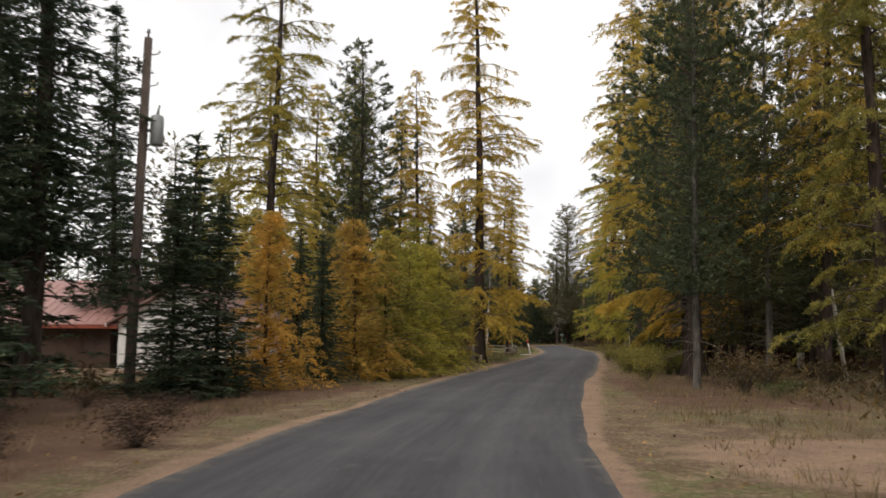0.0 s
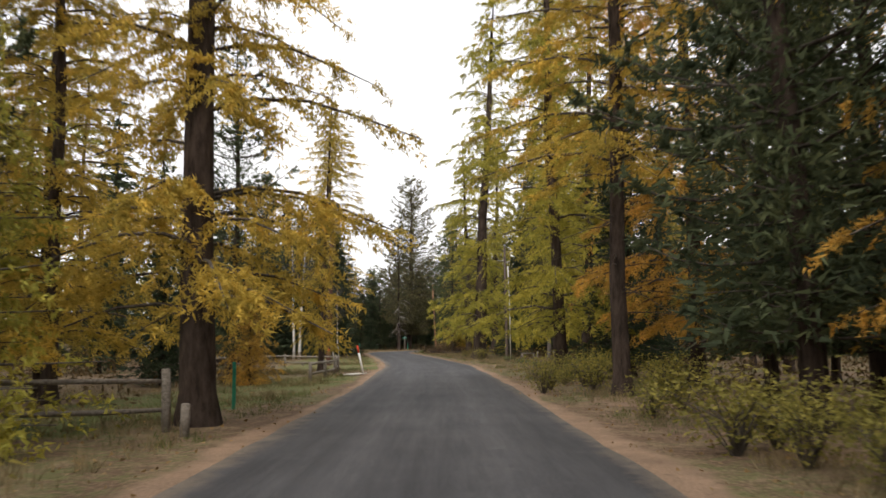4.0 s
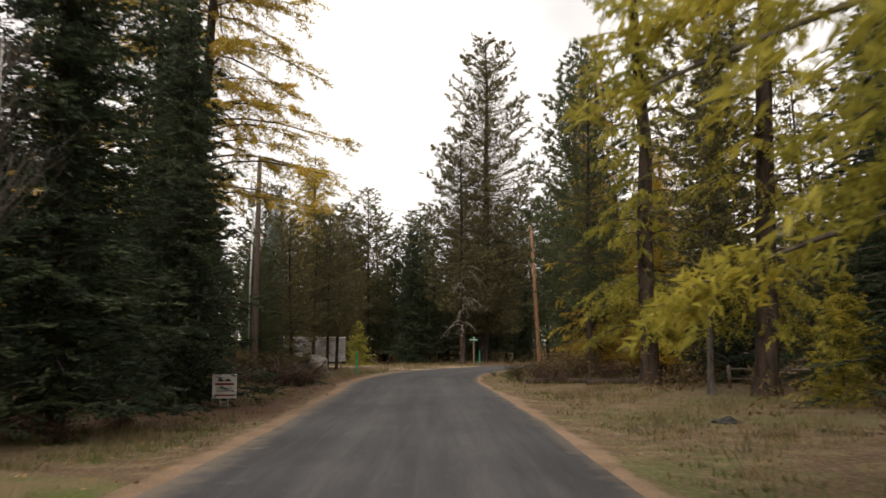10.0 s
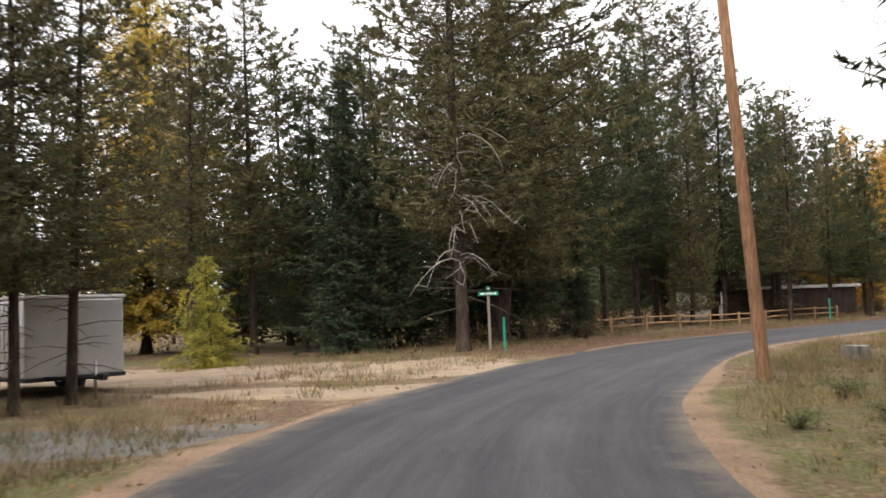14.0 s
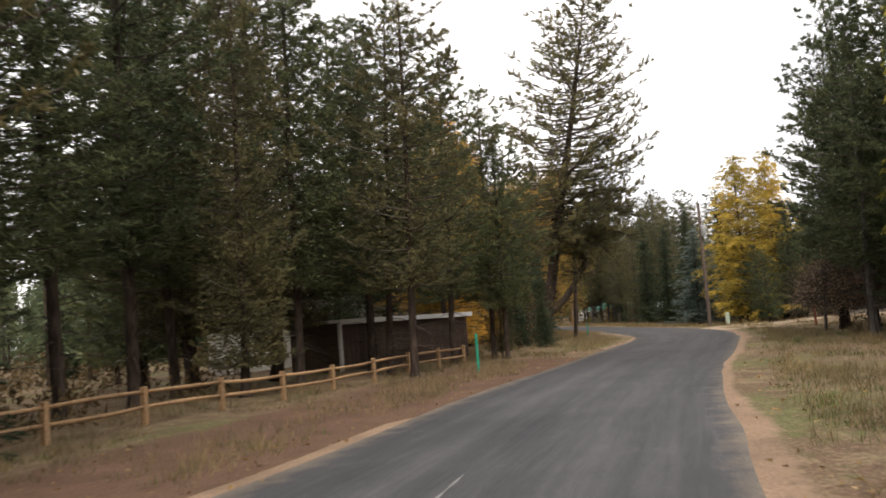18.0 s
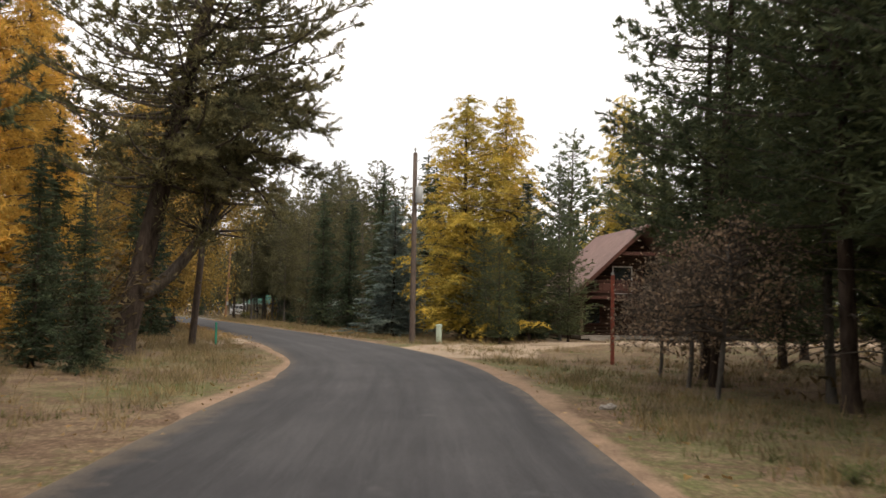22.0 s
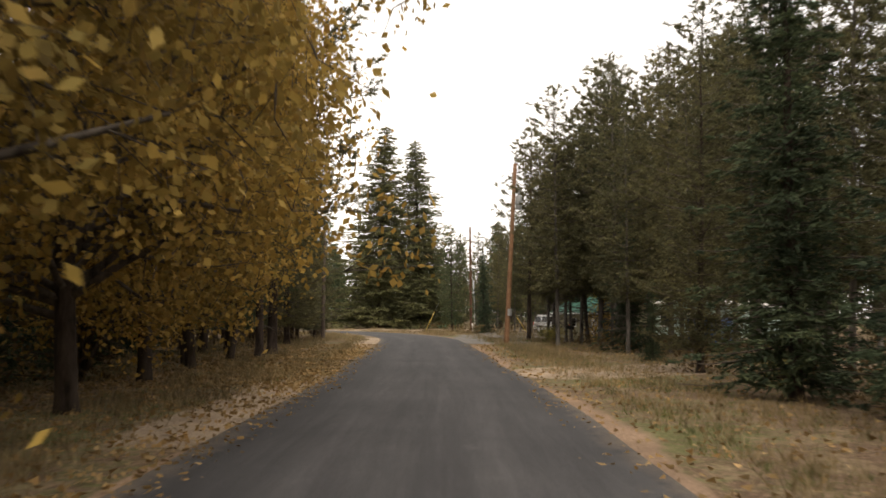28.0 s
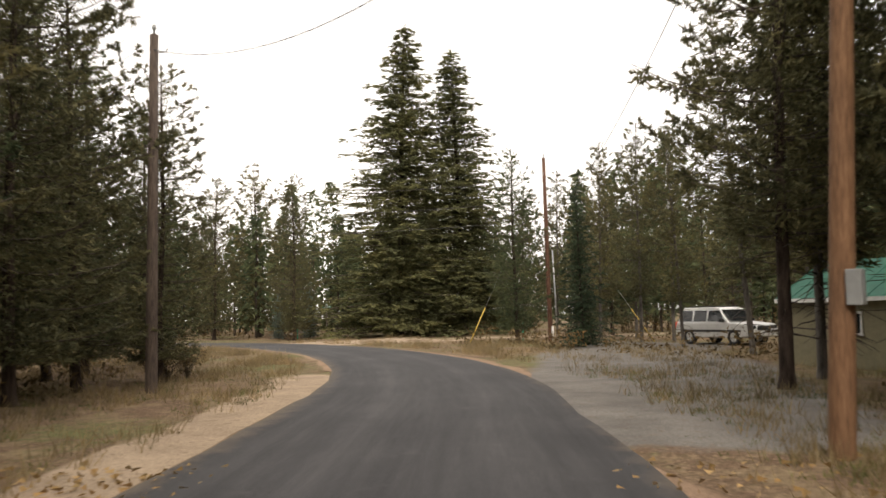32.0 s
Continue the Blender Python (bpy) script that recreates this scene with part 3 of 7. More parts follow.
track("driveway", [(28.5, 188.0), (21, 189), (11, 190.5), (-4, 191), (-30, 190)], 8.5, "pale_dirt", "pale dirt side road with wheel ruts", 21)
track("driveway", [(25.2, 181.5), (21, 184.5), (16, 189.5)], 5.5, "pale_dirt", "pale dirt apron of the side road", 44)
track("driveway", [(22.5, 176.0), (17, 176.2), (9, 176.5), (-4, 174)], 3.2, "grey_gravel", "grey gravel driveway to the trailer", 45)
track("driveway", [(12, 69.5), (18, 67.5), (26, 63), (34, 60)], 4.5, "orange_dirt", "brown dirt driveway under the larches", 23)
track("driveway", [(1.5, 50), (-5, 47), (-12, 47), (-22, 50)], 4.5, "orange_dirt", "bare dirt driveway to the garage", 25)
track("driveway", [(79, 221), (86, 224.5), (93, 225), (100, 221.5), (107, 215), (116, 206)], 6.0, "pale_dirt", "pale gravel driveway in front of the cabin", 27)
track("driveway", [(111, 262), (118, 262.5), (128, 260), (142, 256)], 5.0, "pale_dirt", "pale dirt driveway with straw", 29)
track("driveway", [(128, 285), (134, 289.5), (141, 296), (148, 304), (158, 311)], 7.0, "grey_gravel", "grey gravel pullout beside the road", 31)
track("driveway", [(141, 330), (152, 331.5), (163, 328.5), (181, 319.2), (212, 300)], 8.5, "pale_dirt", "pale dirt road leading off from the bend", 33)


def verge_track(y0, y1, sgn, width, label, seed, name="verge_track", mat="pale_dirt"):
    """Worn ground right along the asphalt between two northings."""
    ks = np.where((LINE[:, 1] > y0) & (LINE[:, 1] < y1))[0][::5]
    track(name, [tuple(LINE[k] + SIDE[k] * sgn * (2.6 + width * 0.42)) for k in ks], width, mat, label, seed)


verge_track(252, 268, -1, 1.8, "pale worn verge beside the road", 35)
verge_track(230, 246, -1, 2.8, "pale worn verge beside the road", 36)
verge_track(281, 302, -1, 1.8, "pale worn verge beside the road", 37)
needles = "brown carpet of fallen needles beside the road"
track("needle_carpet", [(-10.5, 4), (-9, 14), (-8.2, 22), (-7.2, 30), (-4.6, 40)], 7.0, "needle_litter", needles, 51)
track("needle_carpet", [(12.0, 138), (13.0, 148), (14.0, 157), (15.0, 165), (16.2, 172.5)], 6.5, "needle_litter", needles, 52)
verge_track(188, 213, -1, 5.0, needles, 53, "needle_carpet", "needle_litter")
track("needle_carpet", [(7.6, 28), (8.2, 37), (9.6, 46)], 5.0, "needle_litter", needles, 55)
track("driveway", [(2.4, 19.5), (8, 20.5), (17, 23.5)], 5.0, "orange_dirt", "brown dirt pullout under the trees", 56)
track("lawn", [(-1.5, 62), (1.6, 70), (4.6, 80), (7.0, 90)], 5.0, "lawn", "mown green lawn scattered with needles", 47)
track("lawn", [(8.2, 96), (9.5, 108), (10.5, 120), (12.5, 133)], 6.0, "lawn", "mown green lawn scattered with needles", 41)

# ---- trees ----


def trunk_line(h, lean, r, n=9, wob=0.02):
    z = np.linspace(0, h, n)
    x = lean * z / h + np.cumsum(r.normal(size=n)) * wob * h / n
    y = np.cumsum(r.normal(size=n)) * wob * h / n
    x[0] = y[0] = 0
    return np.stack([x, y, z], 1)


def along(line, z):
    return np.stack([np.interp(z, line[:, 2], line[:, 0]), np.interp(z, line[:, 2], line[:, 1]), z], -1)


def trunk_mesh(line, r0, flare=1.5, sides=9):
    h = line[-1, 2]
    u = line[:, 2] / h
    R = r0 * (1 - u) ** 0.8 + 0.012
    pts = np.vstack([line[:1] + [0, 0, -0.25], line[:1], along(line, np.array([0.025 * h])), line[1:]])
    RR = np.concatenate([[r0 * flare * 1.1, r0 * flare, r0 * 1.08], R[1:]])
    me = tubes_mesh("trunk", [tube(pts, RR, sides)])
    me.polygons.foreach_set("use_smooth", np.ones(len(me.polygons), bool))
    return me


def conifer(seed, h, r0, crown0, radius, nb, per_m, needle, style, lean=0.0, prof=0.8, droop=0.15, gaps=0.0, stubs=8, fork=None, ratio=0.2, fill=0, fine=True):
    """Trunk, branches and needle masses of a conifer as three meshes: branches in loose whorls, side twigs on them, needles along the twigs."""
    r = np.random.default_rng(seed)
    line = trunk_line(h, lean, r)
    nw = max(6, nb // 4)
    levels = crown0 + (1 - crown0) * np.linspace(0.0, 0.985, nw) ** (0.95 if style == "pine" else 1.05)
    zs = h * np.sort(np.clip(levels[r.integers(0, nw, nb)] + r.normal(size=nb) * 0.12 * (1 - crown0) / nw, crown0 * 0.9, 0.99))
    az = np.cumsum(r.uniform(1.6, 3.0, nb)) + r.normal(size=nb) * 0.3
    thin_side, thin_amt = r.random() * 6.28, r.uniform(0.05, 0.22)
    limbs, P, D, L, W = [], [], [], [], []
    bp = 5 if fine else 3
    for z, a in zip(zs, az):
        u = (z / h - crown0) / (1 - crown0)
        if r.random() < gaps * (1 - 0.6 * u):
            continue
        full = radius * (1 - u) ** prof
        if style == "pine":
            full = radius * 1.15 * min(1.0, 0.66 + 1.4 * u) * (1 - max(0.0, u) ** 1.5) ** (0.9 * prof)
        ln = full * r.uniform(0.55, 1.12) * (1 - thin_amt * (1 + np.cos(a - thin_side)) * (1 - u)) + 0.14
        o = along(line, z)
        out = np.array([np.cos(a), np.sin(a), 0.0])
        t = np.linspace(0, 1, 5)
        if style == "fir":
            rise = -droop * ln * t * (0.35 + 0.65 * t) + 0.16 * ln * t**4 + (0.35 * u) * ln * t
        elif style == "pine":
            rise = (0.05 + 0.55 * u) * ln * t + 0.30 * ln * t**2.5 - droop * ln * t
        else:
            rise = 0.12 * ln * np.sin(t * 3.0) - droop * ln * t**1.5 + 0.10 * ln * t**5 + 0.25 * u * ln * t
        bend = r.normal() * 0.12 * ln * t**2
        pts = o + t[:, None] * ln * out + np.stack([-out[1] * bend, out[0] * bend, rise], 1)
        rb = min(0.10, 0.014 + 0.012 * ln) * (r0 / 0.3) ** 0.3
        pick = np.arange(5) if fine else np.array([0, 2, 4])
        limbs.append(tube(pts[pick], rb * np.linspace(1, 0.25, bp), 3, False))
        sidev = np.array([-out[1], out[0], 0.0])
        ns = max(3, int(ln * (3.2 if style == "pine" else 4.6)))
        s = r.uniform(0.38 if style == "pine" else 0.06, 1.0, ns) ** (0.8 if style == "pine" else 1.0)
        start = np.stack([np.interp(s, t, pts[:, k]) for k in range(3)], 1)
        sg = r.choice([-1.0, 1.0], ns)[:, None]
        m = max(4, int(per_m * ln / ns))
        v = r.random((ns, m))
        if style == "pine":
            # upturned twigs, each with a brush of needles over its outer part
            sub = unit(out * 0.6 + sidev * sg * 0.75 + r.normal(size=(ns, 3)) * 0.35 + [0, 0, 0.45])
            ls = (0.16 * ln * (1.1 - 0.7 * s) + 0.22) * r.uniform(0.7, 1.3, ns)
            v = 0.25 + 0.75 * v
            c = start[:, None] + sub[:, None] * (ls[:, None] * v)[..., None]
            d = unit(np.repeat(sub[:, None], m, 1) * 0.55 + unit(r.normal(size=(ns, m, 3))) * 0.85)
        elif style == "fir":
            # flat sprays, needles combed forward
            sub = unit(out * 0.8 + sidev * sg * 0.75 + r.normal(size=(ns, 3)) * 0.16 + [0, 0, -0.14])
            ls = (0.36 * ln * (1.05 - 0.8 * s) + 0.14) * r.uniform(0.6, 1.3, ns)
            c = start[:, None] + sub[:, None] * (ls[:, None] * v)[..., None] + r.normal(size=(ns, m, 3)) * [0.03, 0.03, 0.018]
            c[..., 2] -= 0.16 * ls[:, None] * v**2
            lat = np.cross(sub, [0, 0, 1.0])[:, None] * r.choice([-1.0, 1.0], (ns, m))[..., None]
            d = unit(np.repeat(sub[:, None], m, 1) * 0.7 + lat * 0.65 + r.normal(size=(ns, m, 3)) * 0.22)
        else:
            # loose hanging sprays
            sub = unit(out * 0.65 + sidev * sg * r.uniform(0.3, 1.0, (ns, 1)) + r.normal(size=(ns, 3)) * 0.2 + [0, 0, -0.22])
            ls = (0.34 * ln * (1.05 - 0.75 * s) + 0.2) * r.uniform(0.5, 1.35, ns)
            c = start[:, None] + sub[:, None] * (ls[:, None] * v)[..., None] + r.normal(size=(ns, m, 3)) * [0.04, 0.04, 0.03]
            c[..., 2] -= 0.42 * ls[:, None] * v**2
            d = unit(np.repeat(sub[:, None], m, 1) * 0.45 + r.normal(size=(ns, m, 3)) * 0.6 + [0, 0, -0.2])
        P.append(c.reshape(-1, 3))
        D.append(d.reshape(-1, 3))
        L.append(needle * r.uniform(0.65, 1.3, ns * m))
        W.append(needle * ratio * r.uniform(0.7, 1.3, ns * m))
    if fill:
        fill = int(fill * (2.4 if fine else 1.2))
        # the shaded inner twigs
        u = r.random(fill) ** 1.15 * 0.93
        shape = (np.minimum(1.0, 0.66 + 1.4 * u) * (1 - u**1.5) ** (0.9 * prof) if style == "pine" else 0.75 * (1 - u) ** prof) * radius
        a, k = r.random(fill) * 6.28, r.uniform(0.04, 0.66, fill)
        c = along(line, crown0 * h + (1 - crown0) * h * u) + np.stack([np.cos(a) * shape * k, np.sin(a) * shape * k, -0.05 * shape], 1)
        P.append(c)
        D.append(unit(np.stack([np.cos(a), np.sin(a), 0 * a], 1) + r.normal(size=(fill, 3)) * 0.6))
        size = (0.25 if fine else 0.58) * (1.05 - 0.7 * u)
        L.append(size * r.uniform(0.7, 1.3, fill))
        W.append(size * 0.26 * r.uniform(0.7, 1.3, fill))
    if fork:
        z0, reach, z1 = fork
        o = along(line, z0)
        t = np.linspace(0, 1, 7)
        pts = o + np.stack([reach * t, 0.3 * np.sin(3 * t), (z1 - z0) * (0.35 * t + 0.65 * t**2)], 1)
        limbs.append(tube(pts, r0 * np.linspace(0.7, 0.28, 7), 8))
        for q in range(60):
            c = pts[4 + q % 3] + np.clip(r.normal(size=3), -1.2, 1.2) * [1.0, 1.0, 0.9] + [0.2, 0, 0.7]
            limbs.append(tube(np.stack([pts[4 + q % 3], (pts[4 + q % 3] + c) / 2, c]), np.array([0.06, 0.04, 0.015]), 4, False))
            m = 110
            d = unit(r.normal(size=(m, 3)) + [0.3, 0, 0.5])
            P.append(c + d * r.uniform(0, 0.6, (m, 1)))
            D.append(d)
            L.append(needle * r.uniform(0.7, 1.3, m))
            W.append(needle * ratio * r.uniform(0.7, 1.3, m))
    # the leader with its short brush
    m = 40 if fine else 12
    zt = r.uniform(0.955, 1.0, m) * h
    P.append(along(line, zt))
    D.append(unit(unit(r.normal(size=(m, 3))) * [0.8, 0.8, 0.3] + [0, 0, 0.8]))
    L.append(needle * r.uniform(0.7, 1.2, m))
    W.append(needle * ratio * r.uniform(0.7, 1.2, m))
    for q in range(stubs):
        z = r.uniform(0.08, max(0.12, crown0)) * h
        a = r.random() * 6.28
        o = along(line, z)
        e = o + np.array([np.cos(a), np.sin(a), r.uniform(-0.5, 0.2)]) * r.uniform(0.5, 0.35 * radius + 0.6)
        limbs.append(tube(np.stack([o, (o + e) / 2 + [0, 0, 0.08], e]), np.array([0.022, 0.014, 0.006]), 3, False))
    V, F = slivers(np.vstack(P), np.vstack(D), np.concatenate(L), np.concatenate(W), r)
    return trunk_mesh(line, r0), tubes_mesh("branches", limbs), mesh_np("crown", V, F)


def leaf_blades(P, D, L, W, r):
    """Four-cornered leaves from P along D."""
    n = len(P)
    side = unit(np.cross(D, r.normal(size=(n, 3)))) * (W / 2)[:, None]
    mid = P + D * (0.45 * L)[:, None]
    V = np.stack([P, mid - side, P + D * L[:, None], mid + side], 1).reshape(-1, 3)
    return V, np.arange(4 * n).reshape(-1, 4)


def broadleaf(seed, h, r0, rx, n_leaf, size, low=0.06, stems=3):
    r = np.random.default_rng(seed)
    limbs, tips = [], []
    line = trunk_line(h * 0.8, 0.3, r, 8, 0.06)
    for q in range(42 * stems):
        z0 = r.uniform(low + 0.05, 0.75) * h
        a = r.random() * 6.28
        o = along(line, z0)
        u = z0 / h
        ln = rx * r.uniform(0.6, 0.92) * (1.15 - 0.75 * u) * min(1.0, 0.5 + 1.7 * u)
        t = np.linspace(0, 1, 5)
        up = r.uniform(-0.1 if u < 0.3 else 0.1, 0.7) * ln
        pts = o + t[:, None] * ln * np.array([np.cos(a), np.sin(a), 0]) + np.stack([0 * t, 0 * t, up * t**0.8 - 0.2 * ln * t**3], 1) + r.normal(size=(5, 3)) * 0.06 * ln * t[:, None]
        limbs.append(tube(pts[:4], (0.02 + 0.014 * ln) * np.linspace(1, 0.3, 4), 4, False))
        for s in (0.35, 0.5, 0.62, 0.75, 0.87, 1.0):
            c = np.array([np.interp(s, t, pts[:, k]) for k in range(3)])
            for w in range(3):
                e = c + unit(r.normal(size=3) + [0.5 * np.cos(a), 0.5 * np.sin(a), 0.25]) * r.uniform(0.35, 0.95)
                limbs.append(tube(np.stack([c, e]), np.array([0.008, 0.003]), 3, False))
                tips.extend((c * 0.55 + e * 0.45, e))
    tips = np.array(tips)
    i = r.integers(0, len(tips), n_leaf)
    P = tips[i] + np.clip(r.normal(size=(n_leaf, 3)), -1.8, 1.8) * [0.19, 0.19, 0.17] * (rx / 4.9)
    P[:, 2] = np.maximum(P[:, 2], low * h * r.uniform(0.5, 1.0, n_leaf))
    D = unit(r.normal(size=(n_leaf, 3)) + [0, 0, -0.5])
    V, F = leaf_blades(P, D, size * r.uniform(0.7, 1.3, n_leaf), size * r.uniform(0.5, 0.85, n_leaf), r)
    return trunk_mesh(line, r0, 1.3), tubes_mesh("branches", limbs), mesh_np("crown", V, F)


def shrub(seed, h, w, n_leaf, size):
    r = np.random.default_rng(seed)
    limbs, tips = [], []
    for q in range(22):
        a, ln = r.random() * 6.28, r.uniform(0.6, 1.0)
        e = np.array([np.cos(a) * w * ln * r.uniform(0.3, 1), np.sin(a) * w * ln * r.uniform(0.3, 1), h * ln])
        mid = e * [0.35, 0.35, 0.55] + r.normal(size=3) * 0.05
        limbs.append(tube(np.array([[0, 0, -0.05], mid, e]), np.array([0.014, 0.009, 0.003]), 3, False))
        for s in (0.4, 0.6, 0.8, 1.0):
            tips.append(mid + (e - mid) * s if s > 0.5 else mid * (s + 0.4))
    tips = np.array(tips)
    i = r.integers(0, len(tips), n_leaf)
    P = tips[i] + r.normal(size=(n_leaf, 3)) * 0.13 * (w + 0.4)
    P[:, 2] = np.maximum(P[:, 2], 0.02)
    V, F = slivers(P, unit(r.normal(size=(n_leaf, 3)) + [0, 0, 0.3]), size * r.uniform(0.7, 1.3, n_leaf), size * r.uniform(0.4, 0.75, n_leaf), r)
    return None, tubes_mesh("stems", limbs), mesh_np("leaves", V, F)


# kinds: nominal height, then variants of (trunk, branches, crown), near and far
KIND = {}


def kind(key, h, near, far):
    KIND[key] = (h, near, far)


kind("larch", 25.0, [conifer(s, 25, 0.24, 0.09, 4.0, 165, 300, 0.125, "larch", 0.3, 0.5, 0.30, 0.10, ratio=0.29) for s in (1, 2)],
     [conifer(s, 25, 0.24, 0.10, 3.9, 120, 50, 0.30, "larch", 0.3, 0.55, 0.24, 0.1, ratio=0.34, fine=False) for s in (4, 5)])
kind("high_larch", 27.0, [conifer(6, 27, 0.25, 0.24, 4.6, 170, 240, 0.125, "larch", 0.3, 0.5, 0.28, 0.05, 26, ratio=0.29)],
     [conifer(7, 27, 0.25, 0.26, 3.6, 100, 46, 0.30, "larch", 0.3, 0.5, 0.24, 0.12, 26, ratio=0.34, fine=False)])
kind("gold_larch", 14.0, [conifer(s, 14, 0.17, 0.06, 3.6, 240, 120, 0.13, "larch", 0.1, 0.60, 0.06, 0.02, ratio=0.36, fill=4500) for s in (8, 9)], [])
kind("young_larch", 5.5, [conifer(s, 5.5, 0.06, 0.02, 2.0, 120, 150, 0.095, "larch", 0.0, 0.75, 0.0, 0.0, 0, ratio=0.36, fill=900) for s in (11, 12, 13)], [])
kind("pine", 17.0, [conifer(s, 17, 0.19, 0.08, 3.5, 140, 100, 0.165, "pine", 0.3, 0.8, 0.22, 0.0, 14, ratio=0.30, fill=5000) for s in (21, 22, 23)],
     [conifer(s, 17, 0.18, 0.08, 3.5, 90, 32, 0.32, "pine", 0.3, 0.8, 0.16, 0.03, 4, ratio=0.34, fill=1900, fine=False) for s in (24, 25, 20)])
kind("high_pine", 17.0, [conifer(s, 17, 0.17, 0.23, 3.4, 130, 100, 0.165, "pine", 0.3, 0.8, 0.24, 0.03, 26, ratio=0.30, fill=3800) for s in (28, 29)], [])
kind("great_pine", 26.0, [conifer(s, 26, 0.30, 0.10, 5.4, 230, 105, 0.18, "pine", 0.3, 0.6, 0.26, 0.03, 30, ratio=0.30, fill=24000) for s in (26, 27)], [])
kind("lodgepole", 13.0, [conifer(s, 13, 0.10, 0.22, 2.2, 110, 100, 0.155, "pine", 0.2, 0.8, 0.2, 0.03, 26, ratio=0.30, fill=2000) for s in (31, 32, 33)],
     [conifer(s, 13, 0.10, 0.20, 2.2, 70, 34, 0.28, "pine", 0.2, 0.8, 0.16, 0.0, 8, ratio=0.34, fill=1100, fine=False) for s in (34, 35)])
kind("fir", 10.0, [conifer(s, 10, 0.12, 0.03, 2.1, 190, 105, 0.12, "fir", 0.0, 0.92, 0.26, 0.0, 0, ratio=0.40, fill=2400) for s in (41, 42, 43)],
     [conifer(s, 10, 0.12, 0.03, 2.1, 110, 36, 0.26, "fir", 0.0, 0.92, 0.24, 0.0, 0, ratio=0.38, fill=900, fine=False) for s in (44, 45)])
kind("tall_fir", 18.0, [conifer(s, 18, 0.19, 0.04, 3.3, 290, 95, 0.14, "fir", 0.0, 0.85, 0.32, 0.03, 6, ratio=0.40, fill=6000) for s in (46, 47)], [])
kind("high_fir", 18.0, [conifer(36, 18, 0.21, 0.17, 2.5, 210, 95, 0.14, "fir", 0.1, 0.75, 0.40, 0.10, 24, ratio=0.40, fill=3500)], [])
kind("great_fir", 25.0, [conifer(s, 25, 0.34, 0.03, 5.6, 460, 60, 0.24, "fir", 0.0, 0.85, 0.28, 0.02, 0, ratio=0.40, fill=14000) for s in (48, 49)], [])
kind("broadleaf", 14.0, [broadleaf(s, 14, 0.13, 4.9, 46000, 0.115, 0.015) for s in (51, 52)], [])
kind("high_broadleaf", 14.0, [broadleaf(55, 14, 0.13, 4.9, 30000, 0.115, 0.30)], [])
kind("small_broadleaf", 4.5, [broadleaf(57, 4.5, 0.05, 2.0, 3400, 0.085, 0.2, 1)], [])
kind("shrub", 1.0, [shrub(s, 1.0, 0.75, 1100, 0.06) for s in (61, 62, 63)], [])
kind("fork_pine", 22.0, [conifer(71, 22, 0.40, 0.27, 5.3, 240, 120, 0.17, "pine", 4.6, 0.5, 0.34, 0.03, 10, (1.9, 3.4, 6.5), ratio=0.30, fill=6000)], [])

NAMES = {"small_broadleaf": "broadleaf_tree", "high_broadleaf": "broadleaf_tree", "high_pine": "pine_tree", "high_fir": "fir_tree", "high_larch": "larch_tree", "gold_larch": "larch_tree", "great_pine": "pine_tree", "tall_fir": "fir_tree", "great_fir": "fir_tree", "larch": "larch_tree", "young_larch": "young_larch", "pine": "pine_tree", "lodgepole": "lodgepole_pine", "fir": "fir_tree", "broadleaf": "broadleaf_tree", "shrub": "shrub", "fork_pine": "forked_pine"}
BARK = {"small_broadleaf": "bark_grey", "high_broadleaf": "bark_dark", "high_pine": "bark_pine", "high_fir": "bark_dark", "high_larch": "bark_pine", "gold_larch": "bark_dark", "great_pine": "bark_pine", "tall_fir": "bark_dark", "great_fir": "bark_dark", "larch": "bark_pine", "young_larch": "bark_dark", "pine": "bark_pine", "lodgepole": "bark_grey", "fir": "bark_dark", "broadleaf": "bark_dark", "shrub": "twig", "fork_pine": "bark_dark"}
LOOK = {"fir_olive": "olive-green dense", "larch_gold": "golden autumn", "larch_orange": "orange-gold autumn", "larch_lime": "yellow-green autumn", "larch_olive": "olive-green turning yellow",
        "pine_green": "dark green", "pine_olive": "olive-green", "fir_green": "dark green dense", "spruce_blue": "blue-grey", "leaf_gold": "golden-brown leafy",
        "leaf_shrub": "yellow-green leafy", "leaf_dull": "dull brown leafy", "brush_brown": "dark brown dead brushy", "leaf_green": "green leafy", "leaf_tan": "pinkish tan fading leafy"}
tree_count = 0
STOOD = []


